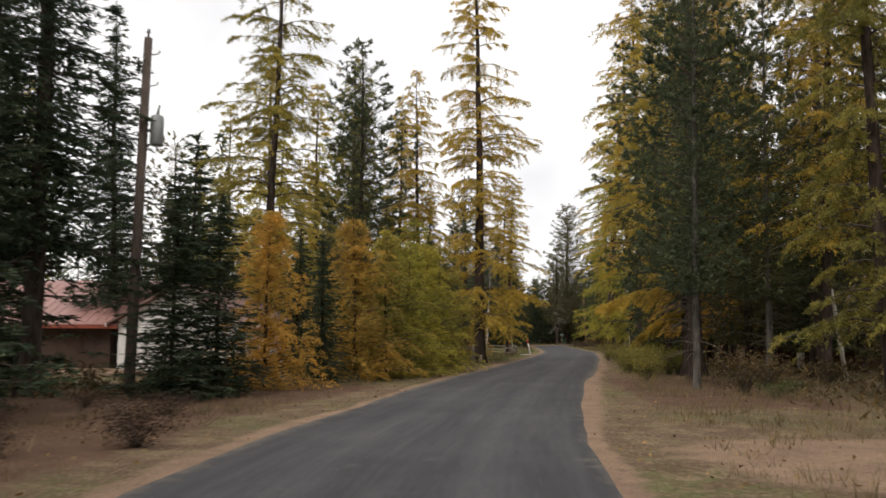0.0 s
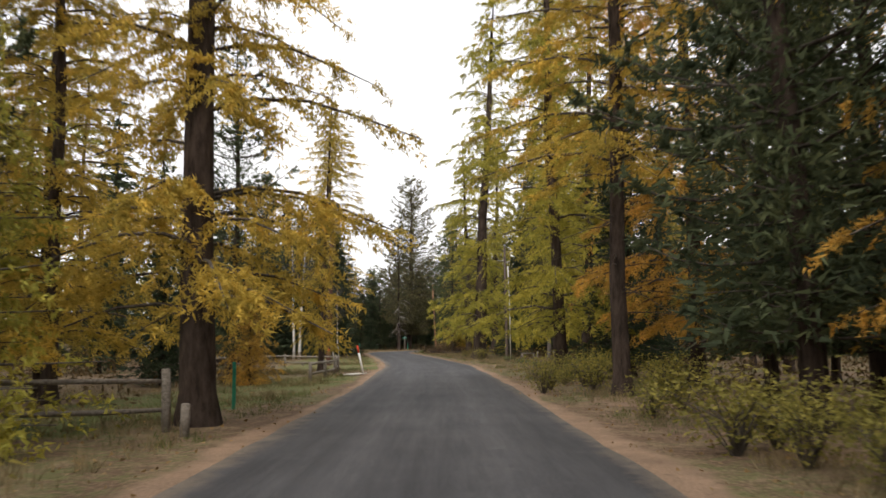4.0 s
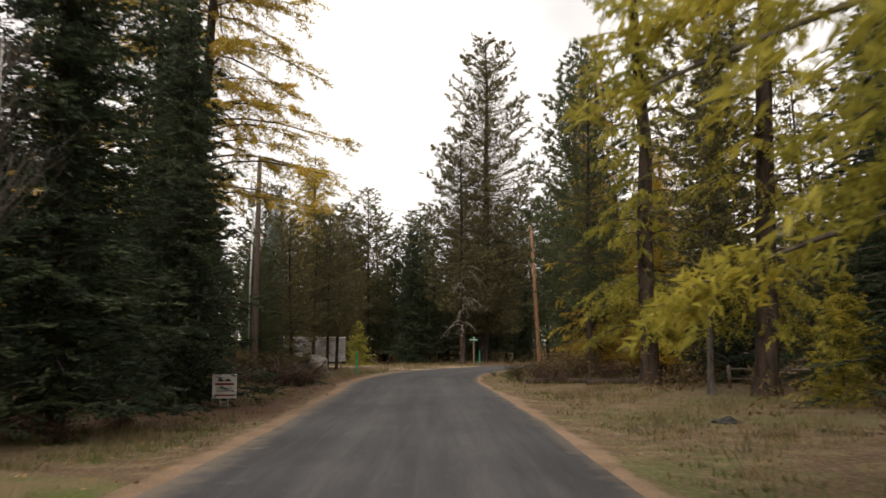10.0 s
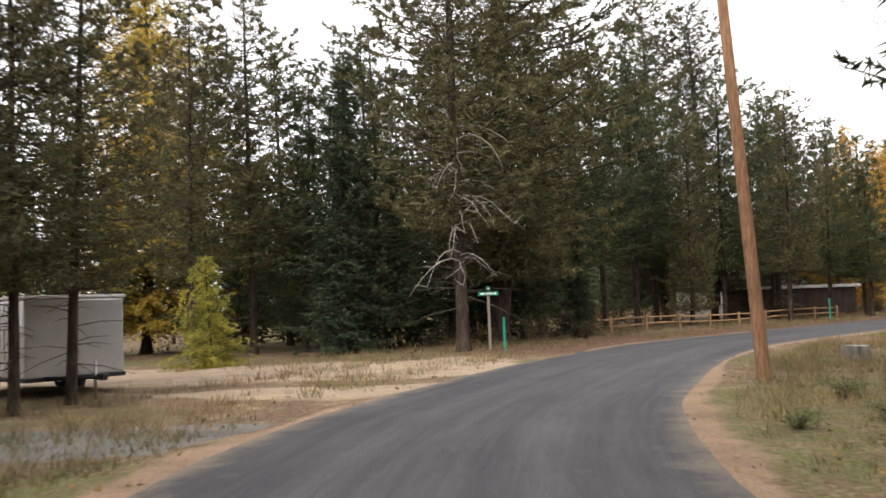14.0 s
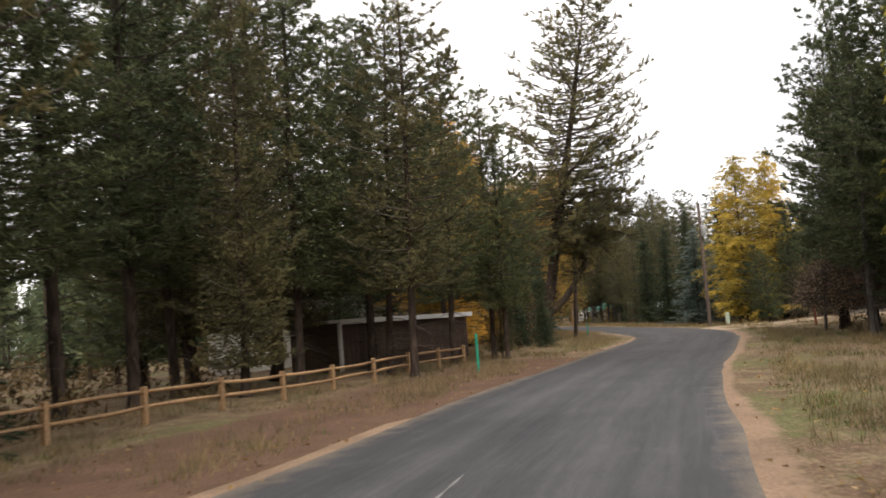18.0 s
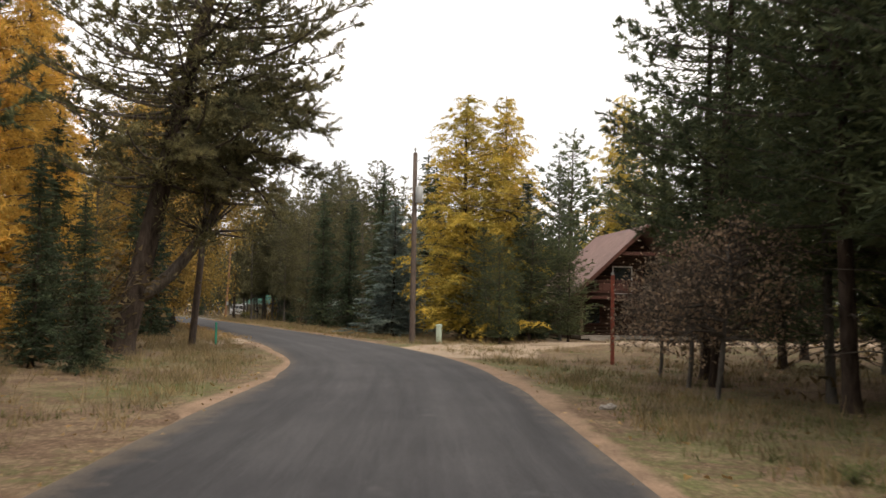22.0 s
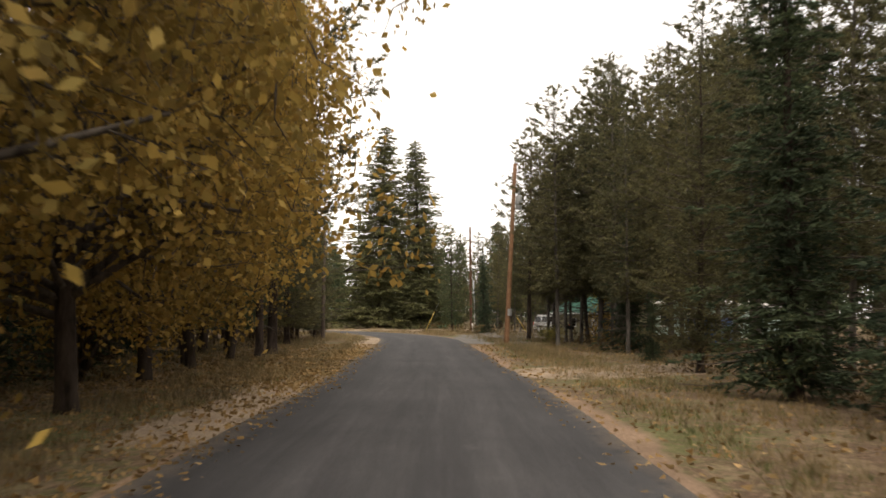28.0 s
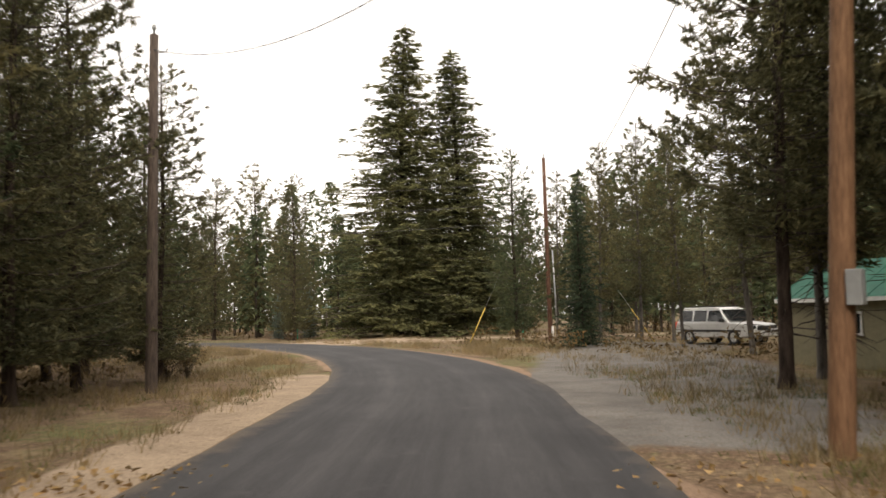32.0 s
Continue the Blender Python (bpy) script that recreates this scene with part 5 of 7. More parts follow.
def utility_pole(x, y, h, mat, lean=(0.0, 0.0), r=0.15, trafo=None, side=(1, 0), conduit=None, label="", meter=None, mark=None, guard=None):
    e = base("utility_pole", x, y, gz(x, y), 0, label or "round wooden utility pole", "utility pole", "utility poles along the road")
    z = np.array([-0.2, 0.0, 0.5 * h, h])
    line = np.stack([lean[0] * np.clip(z, 0, h) / h, lean[1] * np.clip(z, 0, h) / h, z], 1)
    rod("pole", line, [r * 1.05, r, r * 0.85, r * 0.7], mat, e, 12)
    top = np.array([lean[0], lean[1], h])
    s = np.array([side[0], side[1], 0.0])
    rod("insulator", [top, top + [0, 0, 0.12], top + [0, 0, 0.16], top + [0, 0, 0.26]], [0.03, 0.03, 0.06, 0.04], "grey_tank", e, 8, "pale porcelain insulator")
    for k, zz in enumerate((0.95, 0.86)):
        a = line[0] * 0 + [lean[0] * zz, lean[1] * zz, h * zz]
        rod("bracket", [a, a + s * 0.28 + [0, 0, 0.05], a + s * 0.34 + [0, 0, 0.14]], [0.02, 0.02, 0.035], "galvanised", e, 6)
    if trafo:
        c = np.array([lean[0] * trafo / h, lean[1] * trafo / h, trafo]) + s * (r + 0.2)
        tank = rod("transformer", [c + [0, 0, -0.42], c + [0, 0, -0.38], c + [0, 0, 0.36], c + [0, 0, 0.42]], [0.16, 0.185, 0.185, 0.15], "grey_tank", e, 16, "grey metal transformer can")
        rod("bushing", [c + [0, 0, 0.42], c + s * 0.05 + [0, 0, 0.72]], [0.05, 0.03], "grey_tank", tank, 8)
        rod("mount", [c - s * 0.24, c], [0.05, 0.05], "galvanised", tank, 6)
    if conduit:
        off, top_z, cm = conduit
        rod("conduit", [(off[0], off[1], 0), (off[0] * 0.9, off[1] * 0.9, top_z * 0.5), (off[0] * 0.8 + lean[0] * top_z / h, off[1] * 0.8 + lean[1] * top_z / h, top_z)], 0.045, cm, e, 8, "pale vertical conduit pipe")
    if meter:
        part("meter_box", box_bm(-0.11, 0.11, -r - 0.17, -r - 0.0, meter - 0.2, meter + 0.2, 0.015), "grey_tank", e, "grey metal meter box").rotation_euler = (0, 0, radians(20))
    if mark:
        part("marker_tag", box_bm(-0.05, 0.05, -r - 0.012, -r + 0.02, mark - 0.06, mark + 0.06, 0.004), "orange_red", e, "small red reflector tag")
    if guard:
        rod("base_guard", [(0.0, -r - 0.06, 0), (0.0, -r - 0.05, guard)], 0.06, "white_paint", e, 8, "white cable guard at the foot")
    return e


utility_pole(-8.4, 32.3, 9.8, "pole_dark", (0.15, 0), 0.16, 7.2, (1, 0.1), label="dark wooden utility pole with a transformer")
utility_pole(8.9, 106.5, 11.0, "pole_brown", (0.25, 0.2), 0.17, 9.2, (1, 0.1), mark=1.05, label="red-brown wooden utility pole with a transformer")
utility_pole(24.8, 120.2, 9.4, "pole_dark", (-0.1, 0), 0.14, conduit=((0.33, 0.05), 7.8, "white_paint"), label="grey wooden pole with a white conduit beside it")
utility_pole(12.9, 167.2, 11.3, "pole_dark", (0.1, 0), 0.16, 9.2, (-1, 0), conduit=((-0.3, -0.1), 8.6, "galvanised"), label="dark wooden utility pole with transformer and conduit")
utility_pole(30.5, 179.8, 9.9, "pole_tan", (-0.5, 0.1), 0.135, label="tan wooden utility pole leaning slightly")
utility_pole(45.6, 193.2, 10.5, "pole_dark", (0.1, 0.1), 0.16, label="weathered grey wooden utility pole")
utility_pole(90.0, 230.1, 9.3, "pole_dark", (0, 0), 0.15, 7.2, (-0.2, -0.9), label="dark wooden utility pole with a pale transformer")
utility_pole(79.0, 233.4, 8.2, "pole_dark", (0.37, -0.5), 0.15, label="grey wooden pole beside the road")
utility_pole(130.2, 283.2, 10.6, "pole_tan", (0.45, -0.3), 0.15, 8.3, (0.8, -0.5), meter=1.9, label="tan wooden utility pole with meter box and transformer")
utility_pole(158.0, 320.2, 11.4, "pole_brown", (0, 0.2), 0.15, conduit=((0.3, -0.25), 5.6, "galvanised"), guard=0.9, label="brown wooden utility pole with a white foot guard")
utility_pole(127.4, 299.3, 8.7, "pole_dark", (0.05, 0), 0.15, label="dark bare wooden pole among the pines")


def wire(a, b, sag, label="thin dark overhead wire", r=0.012):
    a, b = np.array(a, float), np.array(b, float)
    t = np.linspace(0, 1, 24)[:, None]
    P = a + (b - a) * t - np.array([0, 0, 1.0]) * sag * 4 * t * (1 - t)
    w = rod("overhead_wire", P, r, "dark_wire", None, 5)
    tagged(w, label, "wire", "overhead wires")


wire((130.6, 283.1, 10.3), (127.4, 299.3, 8.3), 1.9)
wire((130.3, 283.4, 8.4), (158, 320.3, 8.0), 1.4)
wire((130.3, 283.4, 9.9), (104, 297, 10.6), 1.2)
wire((90, 230.1, 7.0), (80.2, 246.5, 10.5), 1.3)
wire((90, 230.1, 7.0), (112, 205, 6.0), 0.6)
wire((90, 230.1, 8.2), (118, 214, 7.4), 0.8)
wire((30.0, 179.9, 9.7), (45.7, 193.3, 10.3), 0.5)
wire((30.0, 179.9, 9.2), (13.0, 167.2, 10.8), 0.6)
for k, z in enumerate((7.4, 8.6, 9.9)):
    wire((158, 320.3, z), (112, 352, z + 0.3), 0.9)
wire((8.95, 106.5, 10.6), (-10, 135, 9.5), 0.8)


def guy_wire(top, foot, guard_mat, label):
    e = base("guy_wire", foot[0], foot[1], gz(foot[0], foot[1]), 0, label, "guy wire", "guy wires of the poles")
    d = np.array(top) - np.array(foot)
    rod("cable", [(0, 0, 0), d], 0.012, "galvanised", e, 5)
    u = d / np.linalg.norm(d)
    rod("guard", [u * 0.05, u * 2.4], 0.035, guard_mat, e, 8, "bright plastic guard sleeve")


guy_wire((158, 320.3, 10.6), (153.0, 321.8, 0), "guard_yellow", "steel guy wire with a yellow guard at its foot")
guy_wire((158, 320.3, 9.6), (160.5, 314.0, 0), "guard_yellow", "steel guy wire with a yellow guard at its foot")


def green_post(x, y, h, cap=False):
    e = base("marker_post", x, y, gz(x, y), random.uniform(-20, 20), "flat green plastic utility marker post in the verge", "marker post", "green marker posts")
    part("post", box_bm(-0.045, 0.045, -0.02, 0.02, -0.15, h, 0.008), "green_post", e)
    part("band", box_bm(-0.047, 0.047, -0.0225, 0.0225, h - 0.32, h - 0.22, 0.002), "sign_green", e, "darker label band")


for x, y, h in ((18.2, 171.3, 1.3), (28.7, 194.7, 1.2), (51.5, 211.4, 1.3), (81.0, 234.1, 0.95), (3.7, 68.7, 1.15), (157.2, 321.9, 1.3), (153.6, 347.0, 1.0)):
    green_post(x, y, h)


def street_sign(x, y, h, yaw, post):
    e = base("street_sign", x, y, gz(x, y), yaw, "green street name blades on a wooden post", "street sign", "street signs")
    part("post", box_bm(-0.05, 0.05, -0.05, 0.05, -0.2, h - 0.12, 0.01), post, e)
    for k, (z, a) in enumerate(((h - 0.1, 0), (h + 0.08, 80))):
        b = part("blade", box_bm(-0.36, 0.36, -0.008, 0.008, -0.075, 0.075, 0.004), "sign_green", e, "green sign blade")
        b.location, b.rotation_euler = (0.0, 0, z), (0, 0, radians(a))
        for x0, x1 in ((-0.28, -0.12), (-0.09, 0.16), (0.19, 0.29)):
            part("lettering", box_bm(x0, x1, -0.011, 0.011, -0.03, 0.03), "white_paint", b, "white bars of lettering")


street_sign(28.3, 195.3, 2.15, -12, "grey_wood")
street_sign(155.7, 345.8, 2.7, -30, "grey_wood")

# leaning white marker with a red top
e = base("marker_stake", 9.6, 92.9, gz(9.6, 92.9), 0, "leaning white plastic stake with a bright red top", "marker post")
rod("stake", [(0.03, 0, -0.1), (-0.11, 0.02, 0.55), (-0.21, 0.04, 1.02)], 0.05, "white_paint", e, 10)
rod("cap", [(-0.21, 0.04, 1.02), (-0.285, 0.055, 1.36), (-0.295, 0.06, 1.40)], [0.052, 0.05, 0.03], "orange_red", e, 10, "bright orange-red upper part")

# rusty post
e = base("steel_post", 80.7, 216.2, gz(80.7, 216.2), 20, "tall rust-red steel post beside the driveway", "post")
part("post", box_bm(-0.06, 0.06, -0.06, 0.06, -0.2, 2.85, 0.012), "rust_red", e)
part("cap", box_bm(-0.05, 0.05, -0.05, 0.05, 2.85, 2.93, 0.012), "galvanised", e, "small grey metal cap")

# cable pedestal
e = base("cable_pedestal", 91.0, 229.2, gz(91, 229.2), 10, "pale green cable pedestal box beside the pole", "utility box")
part("body", box_bm(-0.11, 0.11, -0.11, 0.11, -0.1, 0.82, 0.03), "pedestal_green", e)
part("cap", box_bm(-0.125, 0.125, -0.125, 0.125, 0.78, 0.92, 0.035), "pedestal_green", e)

# sale sign on a wire stand, with two dark gables and bars of print
e = base("yard_sign", 14.3, 144.0, gz(14.3, 144), 4, "white rectangular yard sign on a low wire stand", "sign")
for sx in (-0.1, 0.1):
    rod("stand_leg", [(sx, 0, -0.1), (sx, 0, 0.32)], 0.012, "galvanised", e, 6)
for zz in (0.1, 0.22):
    rod("stand_bar", [(-0.1, 0, zz), (0.1, 0, zz)], 0.01, "galvanised", e, 6)
bd = part("board", box_bm(-0.31, 0.31, -0.012, 0.012, 0.30, 0.92, 0.006), "white_paint", e)
for cx in (-0.11, 0.07):
    bm = bmesh.new()
    vs = [bm.verts.new(c) for c in ((cx - 0.09, -0.016, 0.74), (cx + 0.11, -0.016, 0.74), (cx + 0.02, -0.016, 0.82), (cx - 0.09, -0.0145, 0.74), (cx + 0.11, -0.0145, 0.74), (cx + 0.02, -0.0145, 0.82))]
    for f in ((0, 1, 2), (5, 4, 3), (0, 3, 4, 1), (1, 4, 5, 2), (2, 5, 3, 0)):
        bm.faces.new([vs[i] for i in f])
    part("emblem", bm, "black", bd, "dark gable emblem")
for z0, z1, x0, x1, mt in ((0.64, 0.70, -0.24, 0.24, "rust_red"), (0.55, 0.58, -0.2, 0.2, "grey_tank"), (0.48, 0.51, -0.22, 0.22, "grey_tank"), (0.36, 0.40, -0.26, 0.26, "rust_red")):
    part("print_bar", box_bm(x0, x1, -0.0165, -0.0125, z0, z1), mt, bd, "bar of print")

# mailbox
e = base("mailbox", 135.0, 282.8, gz(135, 282.8), 55, "dark metal mailbox on a wooden post", "mailbox")
part("post", box_bm(-0.05, 0.05, -0.05, 0.05, -0.2, 0.85, 0.008), "grey_wood", e)
bm = box_bm(-0.09, 0.09, -0.25, 0.25, 0.85, 1.08, 0.05)
mb = part("box", bm, "black", e, "black mailbox body")
part("flag", box_bm(0.092, 0.10, -0.02, 0.02, 0.98, 1.16), "orange_red", mb, "red flag")

# ---- fences ----


def rail_fence(name, label, posts, h, mat, rails, rr, post_r, square):
    """Posts with round or split rails between them."""
    e = base(name, posts[0][0], posts[0][1], 0, 0, label, "fence", kind="")
    ox, oy = posts[0]
    for x, y in posts:
        z = gz(x, y)
        if square:
            p = part("post", box_bm(-post_r, post_r, -post_r, post_r, -0.2, h, 0.012), mat, e)
            p.location, p.rotation_euler = (x - ox, y - oy, z), (0, 0, radians(30 + random.uniform(-8, 8)))
        else:
            p = rod("post", [(0, 0, -0.2), (0.01, 0, h * 0.5), (0, 0.01, h)], [post_r * 1.05, post_r, post_r * 0.96], mat, e, 10)
            p.location, p.rotation_euler = (x - ox, y - oy, z), (radians(random.uniform(-3, 3)), radians(random.uniform(-3, 3)), 0)
    for (x0, y0), (x1, y1) in zip(posts, posts[1:]):
        for zr in rails:
            a, b = np.array([x0 - ox, y0 - oy, gz(x0, y0) + zr * h]), np.array([x1 - ox, y1 - oy, gz(x1, y1) + zr * h])
            j = np.array([random.uniform(-0.02, 0.02), random.uniform(-0.02, 0.02), random.uniform(-0.035, 0.02)])
            rod("rail", [a, a * 0.66 + b * 0.34 + j, a * 0.34 + b * 0.66 + j, b], [rr * 0.8, rr, rr, rr * 0.75], mat, e, 6 if square else 9, smooth=not square)
    return e


rail_fence("split_rail_fence", "two-rail split cedar fence along the verge", [(34.2 + 2.35 * k, 204.7 + 1.35 * k) for k in range(10)], 0.78, "cedar", (0.45, 0.86), 0.05, 0.06, True)
rail_fence("log_fence", "weathered grey log fence with two rails", [(6.4, 84.0), (7.3, 88.0), (8.0, 91.2), (8.5, 95.2), (8.8, 98.9), (9.0, 102.4), (6.0, 103.9), (2.8, 105.2), (-0.5, 106.4)], 0.80, "grey_wood", (0.38, 0.86), 0.055, 0.075, False)
rail_fence("log_fence", "dark old rail fence under the larches", [(2.6, 63.6), (-0.6, 62.6), (-4.0, 61.6)], 1.15, "grey_wood", (0.35, 0.8), 0.05, 0.085, False)
rail_fence("log_fence", "low grey rail fence among the trunks", [(31.5, 152), (34.5, 153.6), (37.8, 155.2), (41, 156.5)], 0.8, "grey_wood", (0.4, 0.85), 0.05, 0.07, False)
e = base("stub_post", 3.0, 62.7, gz(3, 62.7), 0, "short cut-off wooden post in the verge", "post")
rod("stub", [(0, 0, -0.1), (0.01, 0, 0.55), (0.01, 0, 0.57)], [0.09, 0.085, 0.06], "grey_wood", e, 10)

# ---- buildings ----


def prism(x0, x1, y0, y1, z0, z1, zr, bm=None, axis="y"):
    """A gabled solid: walls from z0 to z1, ridge at zr along the axis."""
    bm = bm or bmesh.new()
    if axis == "y":
        xm = (x0 + x1) / 2
        sec = [(x0, z0), (x1, z0), (x1, z1), (xm, zr), (x0, z1)]
        A, B = [bm.verts.new((x, y0, z)) for x, z in sec], [bm.verts.new((x, y1, z)) for x, z in sec]
    else:
        ym = (y0 + y1) / 2
        sec = [(y0, z0), (y1, z0), (y1, z1), (ym, zr), (y0, z1)]
        A, B = [bm.verts.new((x0, y, z)) for y, z in sec], [bm.verts.new((x1, y, z)) for y, z in sec]
    bm.faces.new(A[::-1] if axis == "y" else A)
    bm.faces.new(B if axis == "y" else B[::-1])
    for i in range(5):
        j = (i + 1) % 5
        bm.faces.new((A[i], A[j], B[j], B[i]) if axis == "y" else (A[j], A[i], B[i], B[j]))
    bmesh.ops.recalc_face_normals(bm, faces=bm.faces)
    return bm


def roof_slab(a, b, y0, y1, thick):
    """One roof slope as a slab: from eave point a to ridge point b (x, z), along y."""
    bm = bmesh.new()
    d = Vector((b[0] - a[0], b[1] - a[1])).normalized()
    n = Vector((-d.y, d.x)) if b[0] > a[0] else Vector((d.y, -d.x))
    pts = [a, b, (b[0] + n.x * thick, b[1] + n.y * thick), (a[0] + n.x * thick, a[1] + n.y * thick)]
    A, B = [bm.verts.new((x, y0, z)) for x, z in pts], [bm.verts.new((x, y1, z)) for x, z in pts]
    bm.faces.new(A)
    bm.faces.new(B[::-1])
    for i in range(4):
        j = (i + 1) % 4
        bm.faces.new((A[j], A[i], B[i], B[j]))
    bmesh.ops.recalc_face_normals(bm, faces=bm.faces)
    return bm


def window(parent, x, y, z, w, h, frame_mat, face="y"):
    wd = new("window")
    wd.parent = parent
    wd.matrix_basis = pose(x, y, z, 0, 0, 0 if face == "y" else 90 if face == "x" else 180)
    part("pane", box_bm(-w / 2, w / 2, -0.012, 0.012, 0, h), "glass_dark", wd)
    for n, q in (("frame", (-w / 2 - 0.07, w / 2 + 0.07, -0.04, 0.03, h, h + 0.08)), ("sill", (-w / 2 - 0.09, w / 2 + 0.09, -0.06, 0.03, -0.08, 0)), ("frame", (-w / 2 - 0.07, -w / 2, -0.04, 0.03, 0, h)), ("frame", (w / 2, w / 2 + 0.07, -0.04, 0.03, 0, h))):
        part(n, box_bm(*q, 0.006), frame_mat, wd)
    return wd


def gable_house(name, x, y, yaw, w, d, eave, ridge, wall, roof, label, over=0.4, windows=(), doors=(), trim="white_paint", seams=False, category="building"):
    """w along the front (-y side), d in depth; the ridge runs along local y."""
    e = base(name, x, y, gz(x, y), yaw, label, category)
    part("wall_shell", prism(-w / 2, w / 2, -d / 2, d / 2, -0.2, eave, ridge - 0.05), wall, e)
    k = (ridge - eave) / (w / 2)
    for s in (-1, 1):
        a, b = (s * (w / 2 + over), eave - k * over), (0, ridge)
        sl = part("roof_slope", roof_slab(a, b, -d / 2 - over, d / 2 + over, 0.1), roof, e)
        part("fascia", box_bm(min(a[0], a[0] + s * 0.03), max(a[0], a[0] + s * 0.03), -d / 2 - over, d / 2 + over, a[1] - 0.1, a[1] + 0.1), trim, e)
        if seams:
            for q in np.arange(-d / 2 - over + 0.3, d / 2 + over, 0.45):
                part("seam", roof_slab((a[0], a[1] + 0.112), (b[0], b[1] + 0.112), q, q + 0.035, 0.02), roof, sl)
    for wx, wz, ww, wh in windows:
        window(e, wx, -d / 2 - 0.01, wz, ww, wh, trim)
    for dx, dw, dh, dm in doors:
        dr = part("door", box_bm(dx - dw / 2, dx + dw / 2, -d / 2 - 0.05, -d / 2 + 0.02, 0, dh, 0.01), dm, e, "plain painted door")
        part("door_trim", box_bm(dx - dw / 2 - 0.09, dx + dw / 2 + 0.09, -d / 2 - 0.035, -d / 2 + 0.02, dh, dh + 0.1, 0.006), trim, dr)
        part("handle", box_bm(dx + dw / 2 - 0.12, dx + dw / 2 - 0.07, -d / 2 - 0.1, -d / 2 - 0.05, 0.95, 1.0, 0.01), "galvanised", dr)
    return e


gable_house("house", -20.5, 55.5, -98, 8, 12, 2.3, 4.3, "wall_brown", "roof_pink", "dark brown house with a pinkish metal roof", 0.6, ((-1.5, 0.9, 1.0, 1.0),), (), "rust_red", True)
gable_house("garage", -11.0, 52.8, -12, 6.0, 6.5, 2.3, 3.9, "white_paint", "roof_brown", "white garage with a brown roof", 0.4, (), ((0.3, 2.8, 2.0, "off_white"),))
gable_house("house", 25.6, 63.5, -62, 7.5, 8.5, 3.0, 6.4, "log_brown", "roof_brown", "brown log house with a white door", 0.7, ((-2.2, 0.9, 1.1, 1.2),), ((0.6, 1.5, 2.3, "white_paint"),), "log_brown")
gable_house("house", 25.4, 226, 5, 8, 7, 2.6, 4.4, "rust_red", "roof_pink", "faded red house hidden behind the pines", 0.4, ((-1.5, 0.9, 1.2, 1.1), (1.8, 0.9, 1.2, 1.1)), ())
gable_house("mobile_home", 160.5, 291.0, -100, 10, 5, 2.7, 3.3, "mint_wall", "off_white", "pale mint mobile home beyond the shed", 0.3, ((-3, 1.0, 1.2, 0.9), (2.6, 1.0, 1.2, 0.9)), ((0.2, 0.9, 2.0, "white_paint"),))
gable_house("shed", 174.5, 348.5, 20, 2.6, 3.0, 1.8, 2.4, "sign_green", "off_white", "small dark green shed with a pale roof", 0.15, (), ())
gable_house("house", 100.5, 345, 40, 9, 7, 2.5, 4.2, "off_white", "roof_green", "pale house glimpsed through the wood", 0.4, ((-2, 0.9, 1.1, 1.1), (2, 0.9, 1.1, 1.1)), ())
gable_house("house", 76, 252, -30, 8, 7, 2.5, 4.0, "off_white", "roof_green", "pale house with a green roof behind the trees", 0.4, ((-2, 0.9, 1.1, 1.1), (2, 0.9, 1.1, 1.1)), ())
gable_house("house", 57.5, 235.0, -20, 9, 7, 2.7, 4.6, "off_white", "trailer_skin", "pale house with a bluish white metal roof", 0.4, ((-2, 0.9, 1.1, 1.1), (2, 0.9, 1.1, 1.1)), ())

# long dark outbuilding with a white roof edge behind the rail fence
e = base("outbuilding", 56.2, 223.6, gz(56.2, 223.6), 18, "long dark boarded outbuilding with a white roof edge", "building")
bw = part("wall_shell", box_bm(-4.9, 4.9, -1.4, 1.4, -0.2, 2.05), "wall_brown", e)
for q in range(32):
    part("board", box_bm(-4.85 + q * 0.303, -4.85 + q * 0.303 + 0.285, -1.43, -1.402, 0.02, 2.02, 0.004), "wall_brown", bw)
part("roof", box_bm(-5.1, 5.1, -1.6, 1.6, 2.05, 2.17, 0.02), "white_paint", e, "flat white roof with a bright edge")
part("fascia", box_bm(-5.12, 5.12, -1.64, -1.602, 1.98, 2.19, 0.01), "white_paint", e, "white painted roof edge board")
part("corner_trim", box_bm(-4.98, -4.82, -1.48, -1.36, -0.1, 2.02, 0.01), "white_paint", e, "white corner post")

# green-roofed shed
e = base("shed", 146.8, 290.8, gz(146.8, 290.8), -93, "tan painted shed with a green metal roof", "shed")
part("wall_shell", prism(-3.9, 3.9, -2.4, 2.4, -0.2, 2.45, 3.6, axis="x"), "wall_tan", e)
for s in (-1, 1):
    bm = roof_slab((s * 2.75, 2.30), (0, 3.68), -4.2, 4.2, 0.07)
    bmesh.ops.rotate(bm, verts=bm.verts, cent=(0, 0, 0), matrix=Matrix.Rotation(radians(90), 3, "Z"))
    rs = part("roof_slope", bm, "roof_green", e, "green metal roof slope")
    for q in range(15):
        yq = -4.15 + q * 0.59
        bm = roof_slab((s * 2.75, 2.382), (0, 3.762), yq, yq + 0.03, 0.02)
        bmesh.ops.rotate(bm, verts=bm.verts, cent=(0, 0, 0), matrix=Matrix.Rotation(radians(90), 3, "Z"))
        part("seam", bm, "roof_green", rs)
    part("fascia", box_bm(-4.2, 4.2, s * 2.77 - 0.02, s * 2.77 + 0.02, 2.22, 2.36, 0.005), "white_paint", e, "white fascia board")
for cx in (-3.9, 3.9):
    part("corner_trim", box_bm(cx - 0.07, cx + 0.07, -2.44, -2.34, -0.1, 2.35, 0.008), "white_paint", e, "white corner board")
window(e, -1.35, -2.41, 1.15, 0.55, 0.65, "white_paint")
